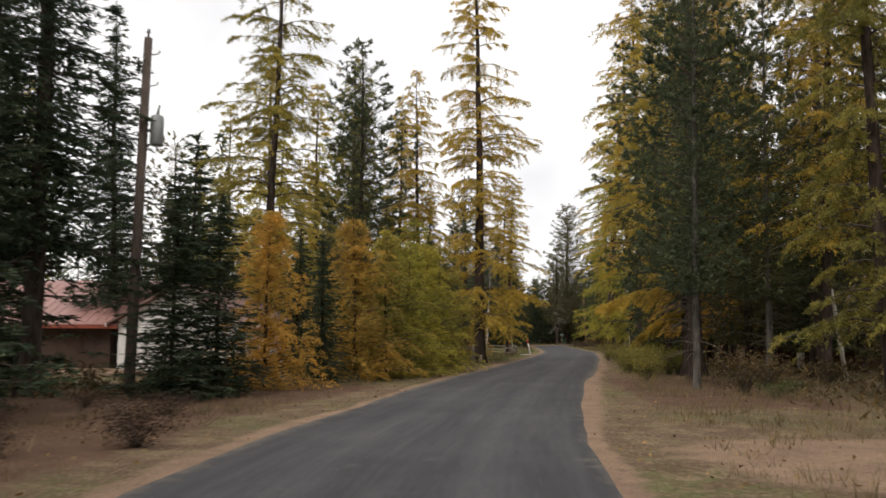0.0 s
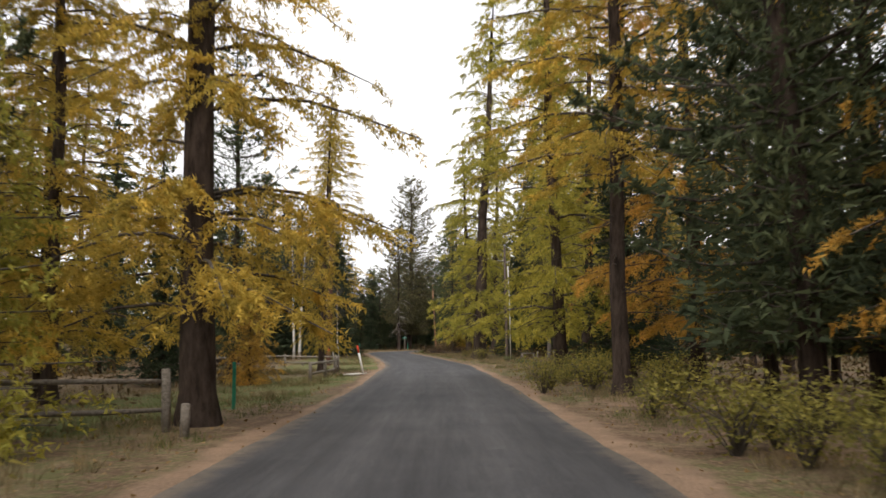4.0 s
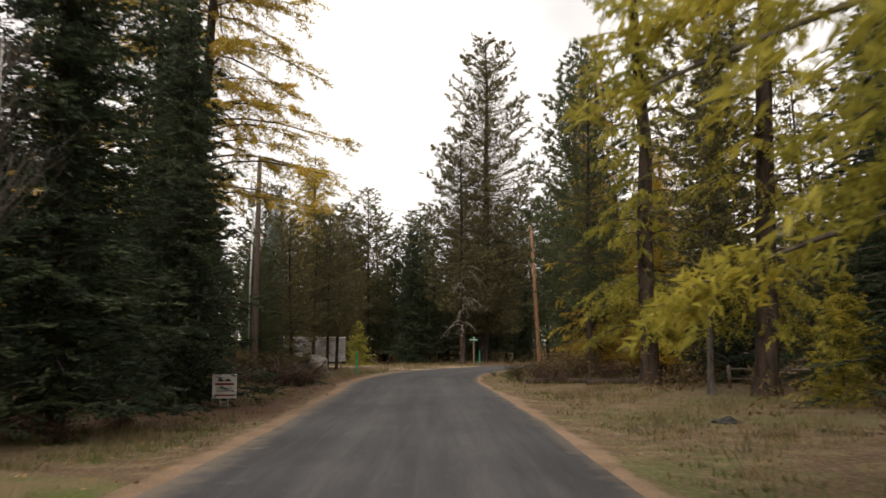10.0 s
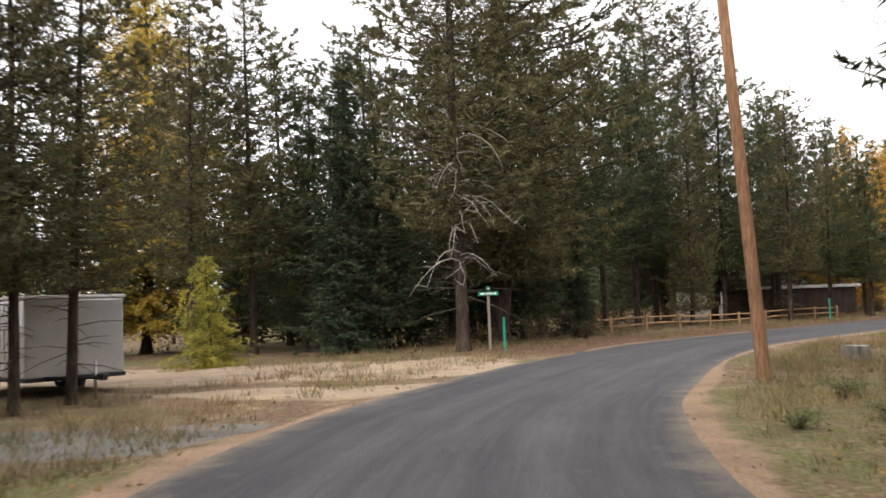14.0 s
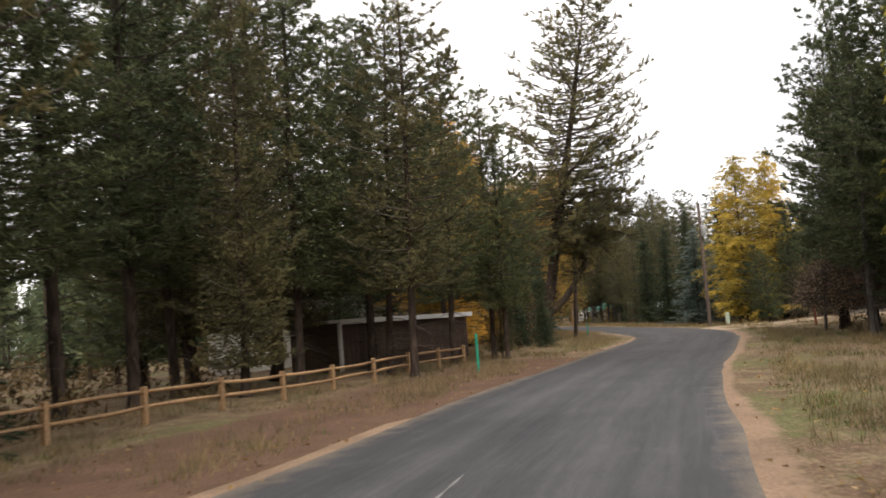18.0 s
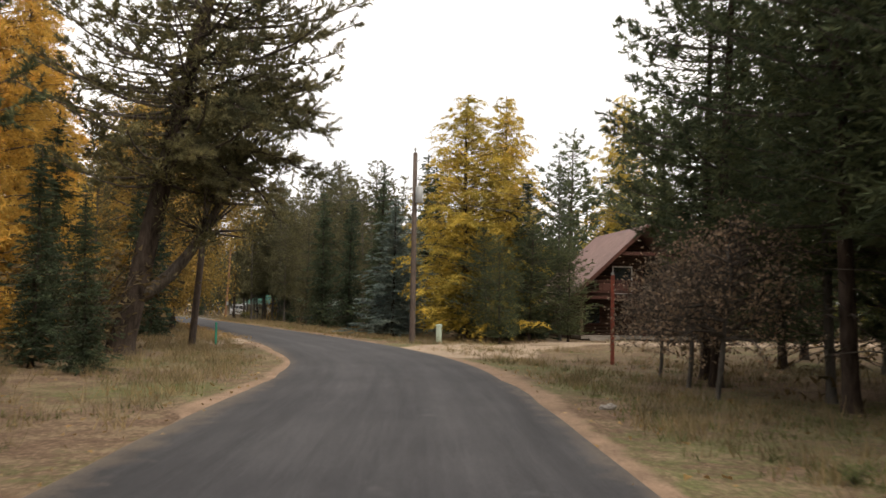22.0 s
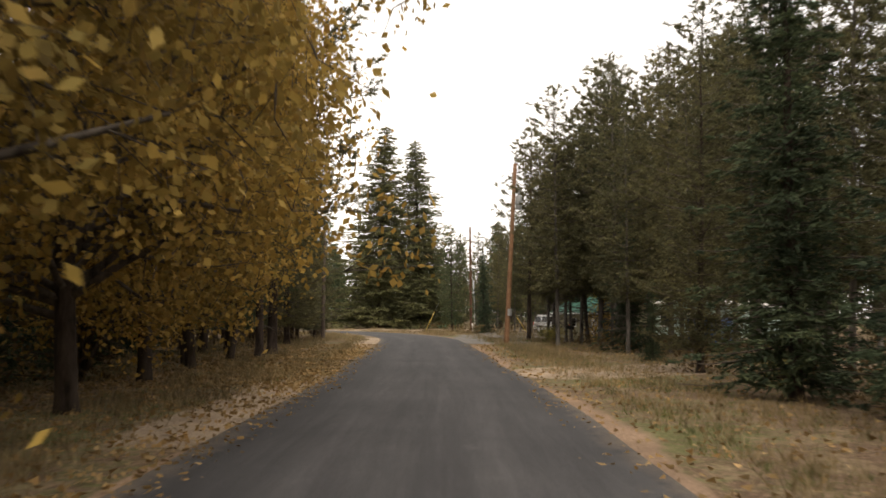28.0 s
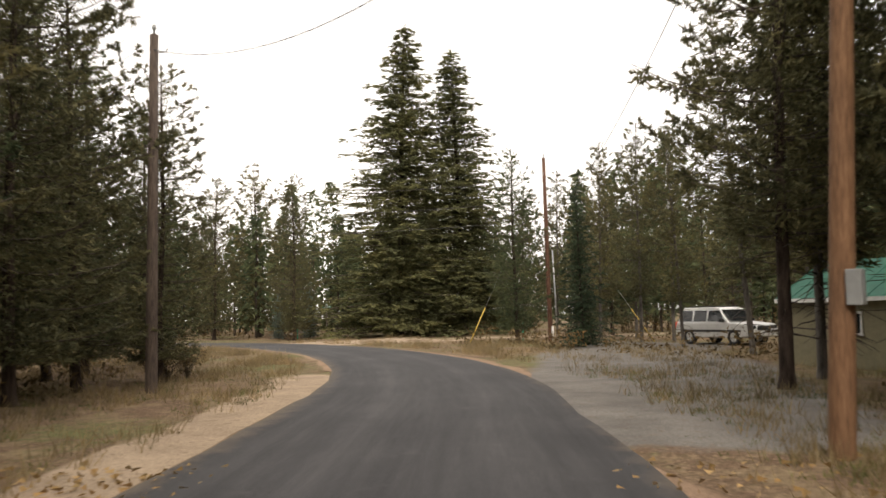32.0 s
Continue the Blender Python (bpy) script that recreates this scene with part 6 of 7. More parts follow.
dr = part("door", box_bm(1.0, 2.0, -2.46, -2.40, 0.02, 2.05, 0.01), "white_paint", e, "white plank door")
part("handle", box_bm(1.08, 1.13, -2.52, -2.46, 0.95, 1.02, 0.01), "galvanised", dr)
e.scale = (0.84, 0.84, 0.84)

# the cabin: gable front with a balcony over an open porch
yaw_c = -50
e = base("cabin", 104.2, 223.4, gz(104.2, 223.4), yaw_c, "dark red-brown log cabin with balcony and steep brown roof", "cabin")
part("wall_shell", prism(-3.9, 3.9, 2.0, 8.6, -0.2, 2.75, 6.45), "log_brown", e)
for q in range(13):
    rod("log", [(-3.95, 1.98, 0.12 + q * 0.2), (3.95, 1.98, 0.12 + q * 0.2)], 0.105, "log_brown", e, 8)
for q in range(16):
    z = 2.95 + q * 0.2
    half = 3.85 * (6.4 - z) / 3.7
    if half > 0.3:
        rod("log", [(-half, 1.98, z), (half, 1.98, z)], 0.105, "log_brown", e, 8)
for s in (-1, 1):
    part("roof_slope", roof_slab((s * 4.95, 2.05), (0, 6.65), -0.7, 9.1, 0.14), "roof_brown", e, "brown shingled roof slope")
    part("barge_board", roof_slab((s * 4.95, 2.0), (0, 6.6), -0.76, -0.7, 0.2), "cabin_red", e, "red-brown barge board")
part("balcony_floor", box_bm(-3.9, 3.9, -0.1, 1.9, 2.42, 2.6, 0.01), "cabin_red", e, "red-brown balcony deck")
for sx in (-3.8, -0.05, 3.8):
    part("porch_post", box_bm(sx - 0.09, sx + 0.09, -0.02, 0.16, 0.0, 2.42, 0.01), "cabin_red", e)
for z in (3.42, 2.78):
    part("balcony_rail", box_bm(-3.3 if z > 3 else -3.7, 3.3 if z > 3 else 3.7, -0.05, 0.04, z, z + 0.09, 0.008), "cabin_red", e)
for q in range(14):
    bx = -3.0 + q * 0.46
    part("baluster", box_bm(bx - 0.025, bx + 0.025, -0.03, 0.02, 2.86, 3.42), "cabin_red", e)
for sx in (-2.4, -1.4, 1.6, 2.6):
    part("balcony_panel", box_bm(sx - 0.4, sx + 0.4, 0.005, 0.03, 2.9, 3.36), "cabin_red", e)
window(e, -0.75, 1.86, 2.85, 1.1, 1.5, "off_white")
window(e, 1.0, 1.86, 2.85, 0.9, 1.4, "cabin_red")
part("collar_beam", box_bm(-1.6, 1.6, -0.55, -0.4, 4.95, 5.15, 0.01), "cabin_red", e)
part("porch_deck", box_bm(-3.9, 3.9, -0.2, 1.9, 0.12, 0.3, 0.01), "grey_wood", e, "weathered porch deck")
for q in range(2):
    part("step", box_bm(-3.5, -1.9, -0.55 - q * 0.28, -0.25 - q * 0.28, -0.05, 0.2 - q * 0.11, 0.01), "grey_wood", e)
window(e, -2.6, 1.86, 1.0, 0.9, 1.0, "cabin_red")
window(e, 2.4, 1.86, 1.0, 1.0, 1.0, "cabin_red")
dr = part("door", box_bm(0.2, 1.1, 1.84, 1.9, 0.3, 2.3, 0.01), "wall_brown", e, "dark plank door")
part("handle", box_bm(0.95, 1.0, 1.79, 1.84, 1.2, 1.26, 0.01), "galvanised", dr)

# open shelter with a blue metal roof
e = base("picnic_shelter", -4.5, 141.0, gz(-4.5, 141), 20, "open timber shelter under a blue metal roof", "shelter")
for s in (-1, 1):
    part("roof_slope", roof_slab((s * 3.6, 3.2), (0, 4.9), -3.5, 3.5, 0.1), "trailer_skin", e, "pale metal roof sheet")
    part("gable_trim", roof_slab((s * 3.6, 3.05), (0, 4.75), -3.56, -3.5, 0.18), "white_paint", e)
part("gable_panel", prism(-3.3, 3.3, -3.45, -3.4, 3.0, 3.12, 4.75), "blue_tarp", e, "blue boarded gable")
for sx in (-3.1, 3.1):
    for sy in (-3.1, 0, 3.1):
        part("post", box_bm(sx - 0.09, sx + 0.09, sy - 0.09, sy + 0.09, -0.1, 3.3, 0.01), "grey_wood", e)
part("back_wall", box_bm(-3.1, 3.1, 3.05, 3.12, 0, 3.0), "blue_tarp", e, "blue back wall")

# ---- vehicles and yard things ----


def wheel(parent, x, y, r, w):
    wv = base("wheel", 0, 0)
    wv.parent = parent
    wv.matrix_basis = pose(x, y, r)
    prof = [(r * 0.62, -w / 2), (r * 0.96, -w / 2), (r, -w / 3), (r, w / 3), (r * 0.96, w / 2), (r * 0.62, w / 2)]
    n = 24
    V, F = [], []
    for i in range(n):
        a = i * 2 * math.pi / n
        V += [(c * math.cos(a), z, c * math.sin(a)) for c, z in prof]
    k = len(prof)
    for i in range(n):
        for j in range(k):
            F.append((i * k + j, ((i + 1) % n) * k + j, ((i + 1) % n) * k + (j + 1) % k, i * k + (j + 1) % k))
    obj("tyre", mesh_np("tyre", np.array(V), np.array(F)), "rubber", wv, "black tyre")
    bm = bmesh.new()
    bmesh.ops.create_cone(bm, cap_ends=True, segments=20, radius1=r * 0.62, radius2=r * 0.62, depth=w * 0.7)
    bmesh.ops.rotate(bm, verts=bm.verts, cent=(0, 0, 0), matrix=Matrix.Rotation(radians(90), 3, "X"))
    rim = part("rim", bm, "galvanised", wv, "silver alloy rim")
    for q in range(5):
        bm = box_bm(-0.03, 0.03, -w * 0.39, w * 0.39, 0.05, r * 0.6, 0.006)
        bmesh.ops.rotate(bm, verts=bm.verts, cent=(0, 0, 0), matrix=Matrix.Rotation(radians(72 * q), 3, "Y"))
        part("spoke", bm, "silver_paint", rim)


def section_body(rows, half, bev=0.05):
    """A body from a side outline (x, z), as wide as half on either side, narrower above the belt."""
    bm = bmesh.new()
    A = [bm.verts.new((x, -half(z), z)) for x, z in rows]
    B = [bm.verts.new((x, half(z), z)) for x, z in rows]
    bm.faces.new(A)
    bm.faces.new(B[::-1])
    n = len(rows)
    for i in range(n):
        j = (i + 1) % n
        bm.faces.new((A[j], A[i], B[i], B[j]))
    bmesh.ops.recalc_face_normals(bm, faces=bm.faces)
    bmesh.ops.bevel(bm, geom=list(bm.edges), offset=bev, segments=2, affect="EDGES", profile=0.5)
    return bm


# sport utility car, parked behind the trunks; nose towards -y
e = base("parked_car", 157.2, 306.4, gz(157.2, 306.4) + 0.02, -96, "silver-white sport utility car parked on the dirt", "car")
low = [(2.42, 0.42), (2.45, 0.75), (2.30, 0.98), (1.25, 1.08), (-2.3, 1.10), (-2.42, 0.8), (-2.40, 0.45), (-1.95, 0.35), (1.95, 0.33)]
part("body", section_body(low, lambda z: 0.94, 0.06), "silver_paint", e)
part("cabin_shell", section_body([(1.15, 1.05), (0.45, 1.72), (0.1, 1.80), (-1.9, 1.80), (-2.3, 1.06)], lambda z: 0.92 - 0.16 * max(0, z - 1.05), 0.05), "silver_paint", e, "silver upper cabin")
for s in (-1, 1):
    for x0, x1, tr in ((-2.1, -1.25, 0), (-1.17, -0.3, 0), (-0.22, 0.55, 0.3)):
        bm = bmesh.new()
        yb, yt = s * 0.918, s * 0.822
        vs = [bm.verts.new(c) for c in ((x0, yb, 1.12), (x1 + tr, yb, 1.12), (x1, yt, 1.66), (x0 + 0.05, yt, 1.66))]
        bm.faces.new(vs)
        r_ = bmesh.ops.solidify(bm, geom=bm.faces[:], thickness=0.012)
        part("side_window", bm, "glass_dark", e, "dark side window")
    part("side_trim", box_bm(-1.9, 1.9, s * 0.945 - 0.012, s * 0.945 + 0.012, 0.62, 0.72, 0.006), "black", e, "dark side moulding")
    part("roof_rail", box_bm(-1.7, 0.2, s * 0.68 - 0.02, s * 0.68 + 0.02, 1.80, 1.86, 0.008), "black", e)
    part("headlight", box_bm(2.36, 2.44, s * 0.68 - 0.17, s * 0.68 + 0.17, 0.74, 0.92, 0.02), "glass_dark", e, "clear headlight")
    part("tail_light", box_bm(-2.45, -2.37, s * 0.82 - 0.09, s * 0.82 + 0.09, 0.8, 1.1, 0.02), "orange_red", e, "red tail light")
    part("mirror", box_bm(0.72, 0.9, s * 1.02 - 0.1, s * 1.02 + 0.1, 1.08, 1.24, 0.03), "black", e)
    for x in (1.45, -1.45):
        wheel(e, x, s * 0.84, 0.37, 0.24)
bm = bmesh.new()
vs = [bm.verts.new(c) for c in ((1.19, -0.8, 1.13), (1.19, 0.8, 1.13), (0.55, 0.72, 1.67), (0.55, -0.72, 1.67))]
bm.faces.new(vs)
bmesh.ops.solidify(bm, geom=bm.faces[:], thickness=0.012)
part("windscreen", bm, "glass_dark", e, "dark windscreen")
part("bumper", box_bm(2.36, 2.52, -0.9, 0.9, 0.4, 0.62, 0.04), "silver_paint", e)
part("grille", box_bm(2.42, 2.47, -0.42, 0.42, 0.68, 0.9, 0.02), "black", e)

# camper behind it
e = base("camper_trailer", 161.5, 300.5, gz(161.5, 300.5), -60, "large white travel camper behind the shed", "camper")
part("body", section_body([(3.2, 0.6), (3.3, 1.8), (2.7, 3.0), (-3.1, 3.05), (-3.3, 0.6)], lambda z: 1.2, 0.08), "white_paint", e)
for x in (-1.8, 1.3):
    part("window", box_bm(x - 0.5, x + 0.5, -1.225, -1.19, 1.6, 2.2, 0.02), "glass_dark", e, "dark window")
part("stripe", box_bm(-3.2, 3.15, -1.215, -1.19, 1.2, 1.34), "grey_tank", e, "grey stripe")
part("roof_unit", box_bm(-0.5, 0.5, -0.4, 0.4, 3.05, 3.32, 0.08), "off_white", e)
for x in (-0.5, 0.4):
    wheel(e, x, -1.0, 0.36, 0.22)
    wheel(e, x, 1.0, 0.36, 0.22)

# enclosed cargo trailer under the pines
e = base("cargo_trailer", 15.2, 186.2, gz(15.2, 186.2), -53, "pale metal enclosed cargo trailer parked under pines", "trailer")
part("box", box_bm(-2.6, 2.6, -1.1, 1.1, 0.45, 2.15, 0.05), "trailer_skin", e)
part("roof", box_bm(-2.65, 2.65, -1.13, 1.13, 2.15, 2.22, 0.03), "white_paint", e, "white rounded roof edge")
part("skirt", box_bm(-2.62, 2.62, -1.12, 1.12, 0.38, 0.47, 0.01), "black", e, "dark lower frame")
dr = part("side_door", box_bm(0.5, 1.2, -1.125, -1.10, 0.55, 2.0, 0.008), "trailer_skin", e)
part("handle", box_bm(1.08, 1.14, -1.16, -1.125, 1.2, 1.32, 0.01), "black", dr)
for q in range(7):
    part("panel_seam", box_bm(-2.25 + q * 0.75 - 0.012, -2.25 + q * 0.75 + 0.012, -1.112, -1.10, 0.5, 2.1), "galvanised", e)
for x in (-0.45, 0.35):
    wheel(e, x, -1.0, 0.33, 0.2)
    wheel(e, x, 1.0, 0.33, 0.2)
rod("drawbar", [(2.6, 0.7, 0.45), (3.7, 0, 0.45), (2.6, -0.7, 0.45)], 0.04, "black", e, 6)
rod("jack", [(3.5, 0, 0.0), (3.5, 0, 0.8)], 0.035, "galvanised", e, 8)
part("coupler", box_bm(3.65, 3.95, -0.06, 0.06, 0.4, 0.52, 0.02), "black", e)

# blue tarpaulin stack
e = base("tarp_stack", 135.3, 272.8, gz(135.3, 272.8), 25, "stack of firewood under a blue tarpaulin", "tarpaulin")
bm = box_bm(-2.2, 2.2, -0.8, 0.8, 0.35, 1.65, 0.12)
bmesh.ops.subdivide_edges(bm, edges=bm.edges[:], cuts=3, use_grid_fill=True)
for v in bm.verts:
    v.co += Vector((noise.noise(v.co * 1.3), noise.noise(v.co * 1.3 + Vector((5, 0, 0))), noise.noise(v.co * 1.7))) * 0.12
part("tarpaulin", bm, "blue_tarp", e, "", True)
for q in range(12):
    rod("log", [(-2.0 + 0.36 * q, -0.75, 0.18), (-2.0 + 0.36 * q, 0.75, 0.18)], 0.17, "pole_brown", e, 9)


def rock(name, x, y, sx, sy, sz, seed, mat, label, rough=0.35):
    bm = bmesh.new()
    bmesh.ops.create_icosphere(bm, subdivisions=4, radius=1.0)
    o = Vector((seed * 3.1, seed * 1.7, seed * 0.9))
    for v in bm.verts:
        c = v.co.copy()
        k = 1 + rough * noise.noise(c * 1.1 + o) + 0.4 * rough * noise.noise(c * 3.0 + o) + 0.12 * rough * noise.noise(c * 9 + o)
        v.co = Vector((c.x * sx * k, c.y * sy * k, max(-0.15, (c.z * 0.75 + 0.45)) * sz * k))
    me = bpy.data.meshes.new(name)
    bm.to_mesh(me)
    bm.free()
    ob = obj(name, me, mat)
    ob.location = (x, y, gz(x, y) - 0.05)
    tagged(ob, label, "rock", "rocks of the verge")
    return ob


rock("boulder", 15.8, 172.4, 0.82, 0.72, 0.95, 1, "granite", "large pale granite boulder beside the drive", 0.4)
rock("rock", 16.5, 165.6, 0.32, 0.26, 0.2, 2, "black", "small black rock on the verge")
rock("rock", 13.6, 167.0, 0.7, 0.5, 0.4, 3, "granite", "grey rock half hidden in brush")
rock("rock", 12.2, 165.6, 0.6, 0.5, 0.35, 4, "granite", "grey rock half hidden in brush")
rock("rock", 155.2, 350.6, 0.6, 0.5, 0.75, 5, "granite", "tan rock standing between small spruces")
rock("rock", 68, 211.3, 0.18, 0.15, 0.12, 6, "granite", "small pale stone in the grass")
rock("rock", 43.2, 208.8, 0.10, 0.08, 0.07, 7, "granite", "small pale stone by the fence")
rock("rock", 25.5, 138.5, 0.3, 0.2, 0.14, 8, "black", "small dark rock on the verge")

# stump and fallen wood
e = base("tree_stump", 35.0, 183.7, gz(35, 183.7), 0, "weathered cut tree stump in the grass", "stump")
rod("stump", [(0, 0, -0.15), (0, 0, 0.0), (0, 0, 0.2), (0.01, 0, 0.34)], [0.5, 0.42, 0.34, 0.32], "bark_grey", e, 14)
rod("cut_face", [(0.01, 0, 0.338), (0.01, 0, 0.352)], [0.31, 0.30], "dead_wood", e, 14, "pale cut face")


def root_tangle(x, y, n, reach, seed, label):
    """Old uprooted stump: many crooked roots spreading from one knot."""
    r = np.random.default_rng(seed)
    e = base("root_stump", x, y, gz(x, y), 0, label, "stump")
    rod("knot", [(-0.35, 0, 0.05), (-0.1, 0.03, 0.22), (0.2, -0.02, 0.26), (0.45, 0.05, 0.1)], [0.16, 0.27, 0.25, 0.12], "bark_grey", e, 10)
    for _ in range(n):
        a = r.uniform(0, 6.28)
        d = np.array([math.cos(a), math.sin(a), r.uniform(-0.05, 0.75)])
        p, pts = np.array([r.uniform(-0.25, 0.3), 0, 0.2]), []
        for k in range(6):
            pts.append(p.copy())
            d = unit(d + r.normal(size=3) * 0.35 + [0, 0, -0.10])
            p = p + d * reach / 5 * r.uniform(0.6, 1.2)
            p[2] = max(p[2], 0.03)
        rod("root", pts, np.linspace(0.075, 0.014, 6) * r.uniform(0.7, 1.2), "bark_grey", e, 6)
    return e


def log(x, y, yaw, length, r, mat, label):
    t = rod("fallen_log", [(0, 0, r), (length * 0.5, 0.05, r), (length, 0, r * 0.9)], [r, r * 0.95, r * 0.8], mat, None, 9)
    t.matrix_world = pose(x, y, gz(x, y) - 0.02, 0, 0, yaw)
    tagged(t, label, "log", "fallen logs")


for x, y, yaw, ln, rr in ((1.5, 124, 20, 3.0, 0.16), (-1.0, 117, 40, 2.6, 0.2), (2.2, 118.5, -10, 2.8, 0.17), (0.5, 109.5, 12, 3.6, 0.14), (30.5, 116, 75, 4.0, 0.12), (27.5, 157, 15, 4.5, 0.11), (31, 160, 5, 5, 0.12)):
    log(x, y, yaw, ln, rr, "bark_dark", "dark weathered fallen log lying in the grass")
log(25.2, 158.2, 4, 5.2, 0.13, "bark_dark", "dark fallen log along the verge")

root_tangle(15.4, 159.2, 16, 1.7, 3, "twisted dark roots of an old stump in the brush")
root_tangle(14.3, 161.8, 14, 1.5, 4, "twisted dark roots of an old stump in the brush")

# raised bed of dark sleepers behind the log fence
e = base("raised_bed", 3.0, 119.9, gz(3.0, 119.9), 3, "raised garden bed of dark weathered timber sleepers", "planter")
for x0, x1, y0, y1 in ((-2.1, 2.1, -0.75, -0.55), (-2.1, 2.1, 0.55, 0.75), (-2.1, -1.9, -0.54, 0.54), (1.9, 2.1, -0.54, 0.54)):
    for q in (0, 1):
        part("sleeper", box_bm(x0, x1, y0, y1, -0.05 + 0.22 * q, 0.16 + 0.22 * q, 0.015), "bark_dark", e)
    part("cap_board", box_bm(x0 - 0.03, x1 + 0.03, y0 - 0.03, y1 + 0.03, 0.382, 0.42, 0.006), "grey_wood", e, "greyed cap board")
part("soil", box_bm(-1.89, 1.89, -0.54, 0.54, 0.0, 0.30), "bark_dark", e, "dark soil")

# small white boat on its trailer by the shelter
e = base("boat", -4.6, 134.2, gz(-4.6, 134.2), 12, "small white boat parked on a trailer", "boat")
part("hull", section_body([(-2.3, 0.62), (1.5, 0.56), (2.1, 0.85), (2.5, 1.45), (0.8, 1.32), (-2.3, 1.25)], lambda z: 0.30 + 0.55 * min(1.0, (z - 0.5) / 0.6), 0.05), "white_paint", e)
rod("trailer_rail", [(-2.2, 0, 0.48), (2.0, 0, 0.48), (3.0, 0, 0.5)], 0.05, "galvanised", e, 6)
for sy in (-0.85, 0.85):
    wheel(e, -0.4, sy, 0.3, 0.18)

# trestle
e = base("sawhorse", 24.6, 113.6, gz(24.6, 113.6), 15, "old grey wooden sawhorse in the dry grass", "sawhorse")
rod("beam", [(-0.6, 0, 0.62), (0.6, 0, 0.62)], 0.06, "grey_wood", e, 6)
for sx in (-0.5, 0.5):
    for sy in (-0.35, 0.35):
        rod("leg", [(sx, 0, 0.62), (sx * 1.15, sy, -0.05)], 0.04, "grey_wood", e, 6)
for x, y, h in ((26.5, 117.2, 0.75), (28.0, 117.6, 0.8), (12.3, 128.8, 0.35), (7.2, 106, 0.3), (0.2, 113, 0.5), (36, 128, 0.8)):
    e = base("short_post", x, y, gz(x, y), 0, "short weathered wooden post in the grass", "post", "short posts")
    rod("post", [(0, 0, -0.1), (0, 0, h * 0.6), (0.01, 0, h)], [0.07, 0.065, 0.06], "grey_wood", e, 8)

# birches with bare white stems


def birch(x, y, h, r0, lean, label, bow=0.0):
    global tree_count
    tree_count += 1
    r = np.random.default_rng(4000 + tree_count)
    e = base("birch_tree", x, y, gz(x, y), r.random() * 10, label, "tree", "birches")
    z = np.linspace(0, h, 10)
    u = z / h
    X = lean * u + bow * (1 - u) ** 3 + np.cumsum(r.normal(size=10)) * 0.02
    line = np.stack([X, np.cumsum(r.normal(size=10)) * 0.02, z], 1)
    line[0, 2] = -0.1
    rod("trunk", line, r0 * (1 - 0.9 * u) + 0.006, "birch_bark", e, 8)
    limbs = []
    for q in range(int(9 * h)):
        zz = r.uniform(0.45, 0.98) * h
        o = along(line, zz)
        a = r.random() * 6.28
        ln = 0.30 * (h - zz) + r.uniform(0.3, 0.8)
        t = np.linspace(0, 1, 4)[:, None]
        pts = o + t * ln * np.array([np.cos(a) * 0.7, np.sin(a) * 0.7, 0.75]) + r.normal(size=(4, 3)) * 0.05 * t
        limbs.append(tube(pts, np.array([0.012, 0.009, 0.006, 0.003]) * (1 + h / 12), 3, False))
        for k in range(3):
            o2 = pts[1 + k % 3]
            limbs.append(tube(np.stack([o2, o2 + r.normal(size=3) * 0.25 + [0, 0, 0.3]]), np.array([0.005, 0.002]), 3, False))
    b = obj("twig_mass", tubes_mesh("twig_mass", limbs), "bark_grey", e, "bare grey twigs")
    b["kind"] = "stuff"


birch(8.0, 127.1, 12.5, 0.13, 0.5, "white-barked birch with a bare grey crown")
birch(7.5, 127.6, 11.5, 0.12, -0.3, "white-barked birch with a bare grey crown")
birch(10.9, 131.5, 5.8, 0.055, -0.2, "slender white sapling curved at its foot", 0.5)
birch(11.76, 134.3, 6.6, 0.055, 0.1, "slender white sapling curved at its foot", 0.3)
birch(16.6, 44.2, 14, 0.09, -2.2, "pale bare birch leaning over the shrubs")


def dead_limbs(x, y, z0, z1, n, reach, seed):
    """Bare silver branches that hang from the big pine."""
    r = np.random.default_rng(seed)
    limbs = []
    for q in range(n):
        z = r.uniform(z0, z1)
        a = radians(r.uniform(-150, 30))
        t = np.linspace(0, 1, 6)
        ln = reach * r.uniform(0.5, 1.0)
        P = np.stack([np.cos(a) * ln * t, np.sin(a) * ln * t, z + 0.3 * ln * t - 0.75 * ln * t**2], 1) + r.normal(size=(6, 3)) * 0.05 * t[:, None]
        limbs.append(tube(P, 0.035 * np.linspace(1, 0.2, 6), 4, False))
        for k in range(5):
            o = P[2 + k % 4]
            limbs.append(tube(np.stack([o, o + r.normal(size=3) * [0.35, 0.35, 0.3] + [0, 0, -0.12]]), np.array([0.014, 0.004]), 3, False))
    return limbs


for ob in list(scene.objects):
    if ob.name.startswith("pine_tree") and ob.type == "EMPTY" and abs(ob.location.x - 27.4) < 0.05 and abs(ob.location.y - 195.7) < 0.05:
        dl = obj("dead_limb_mass", tubes_mesh("dead_limb_mass", dead_limbs(0, 0, 2.6, 8.5, 22, 2.6, 9)), "dead_wood")
        dl.parent = ob
        dl.matrix_parent_inverse = (ob.matrix_world @ Matrix.Diagonal((1, 1, 1, 1))).inverted()
        dl.location = (27.4, 195.7, 0)
        tagged(dl, "bare silver dead branches", kind="stuff")

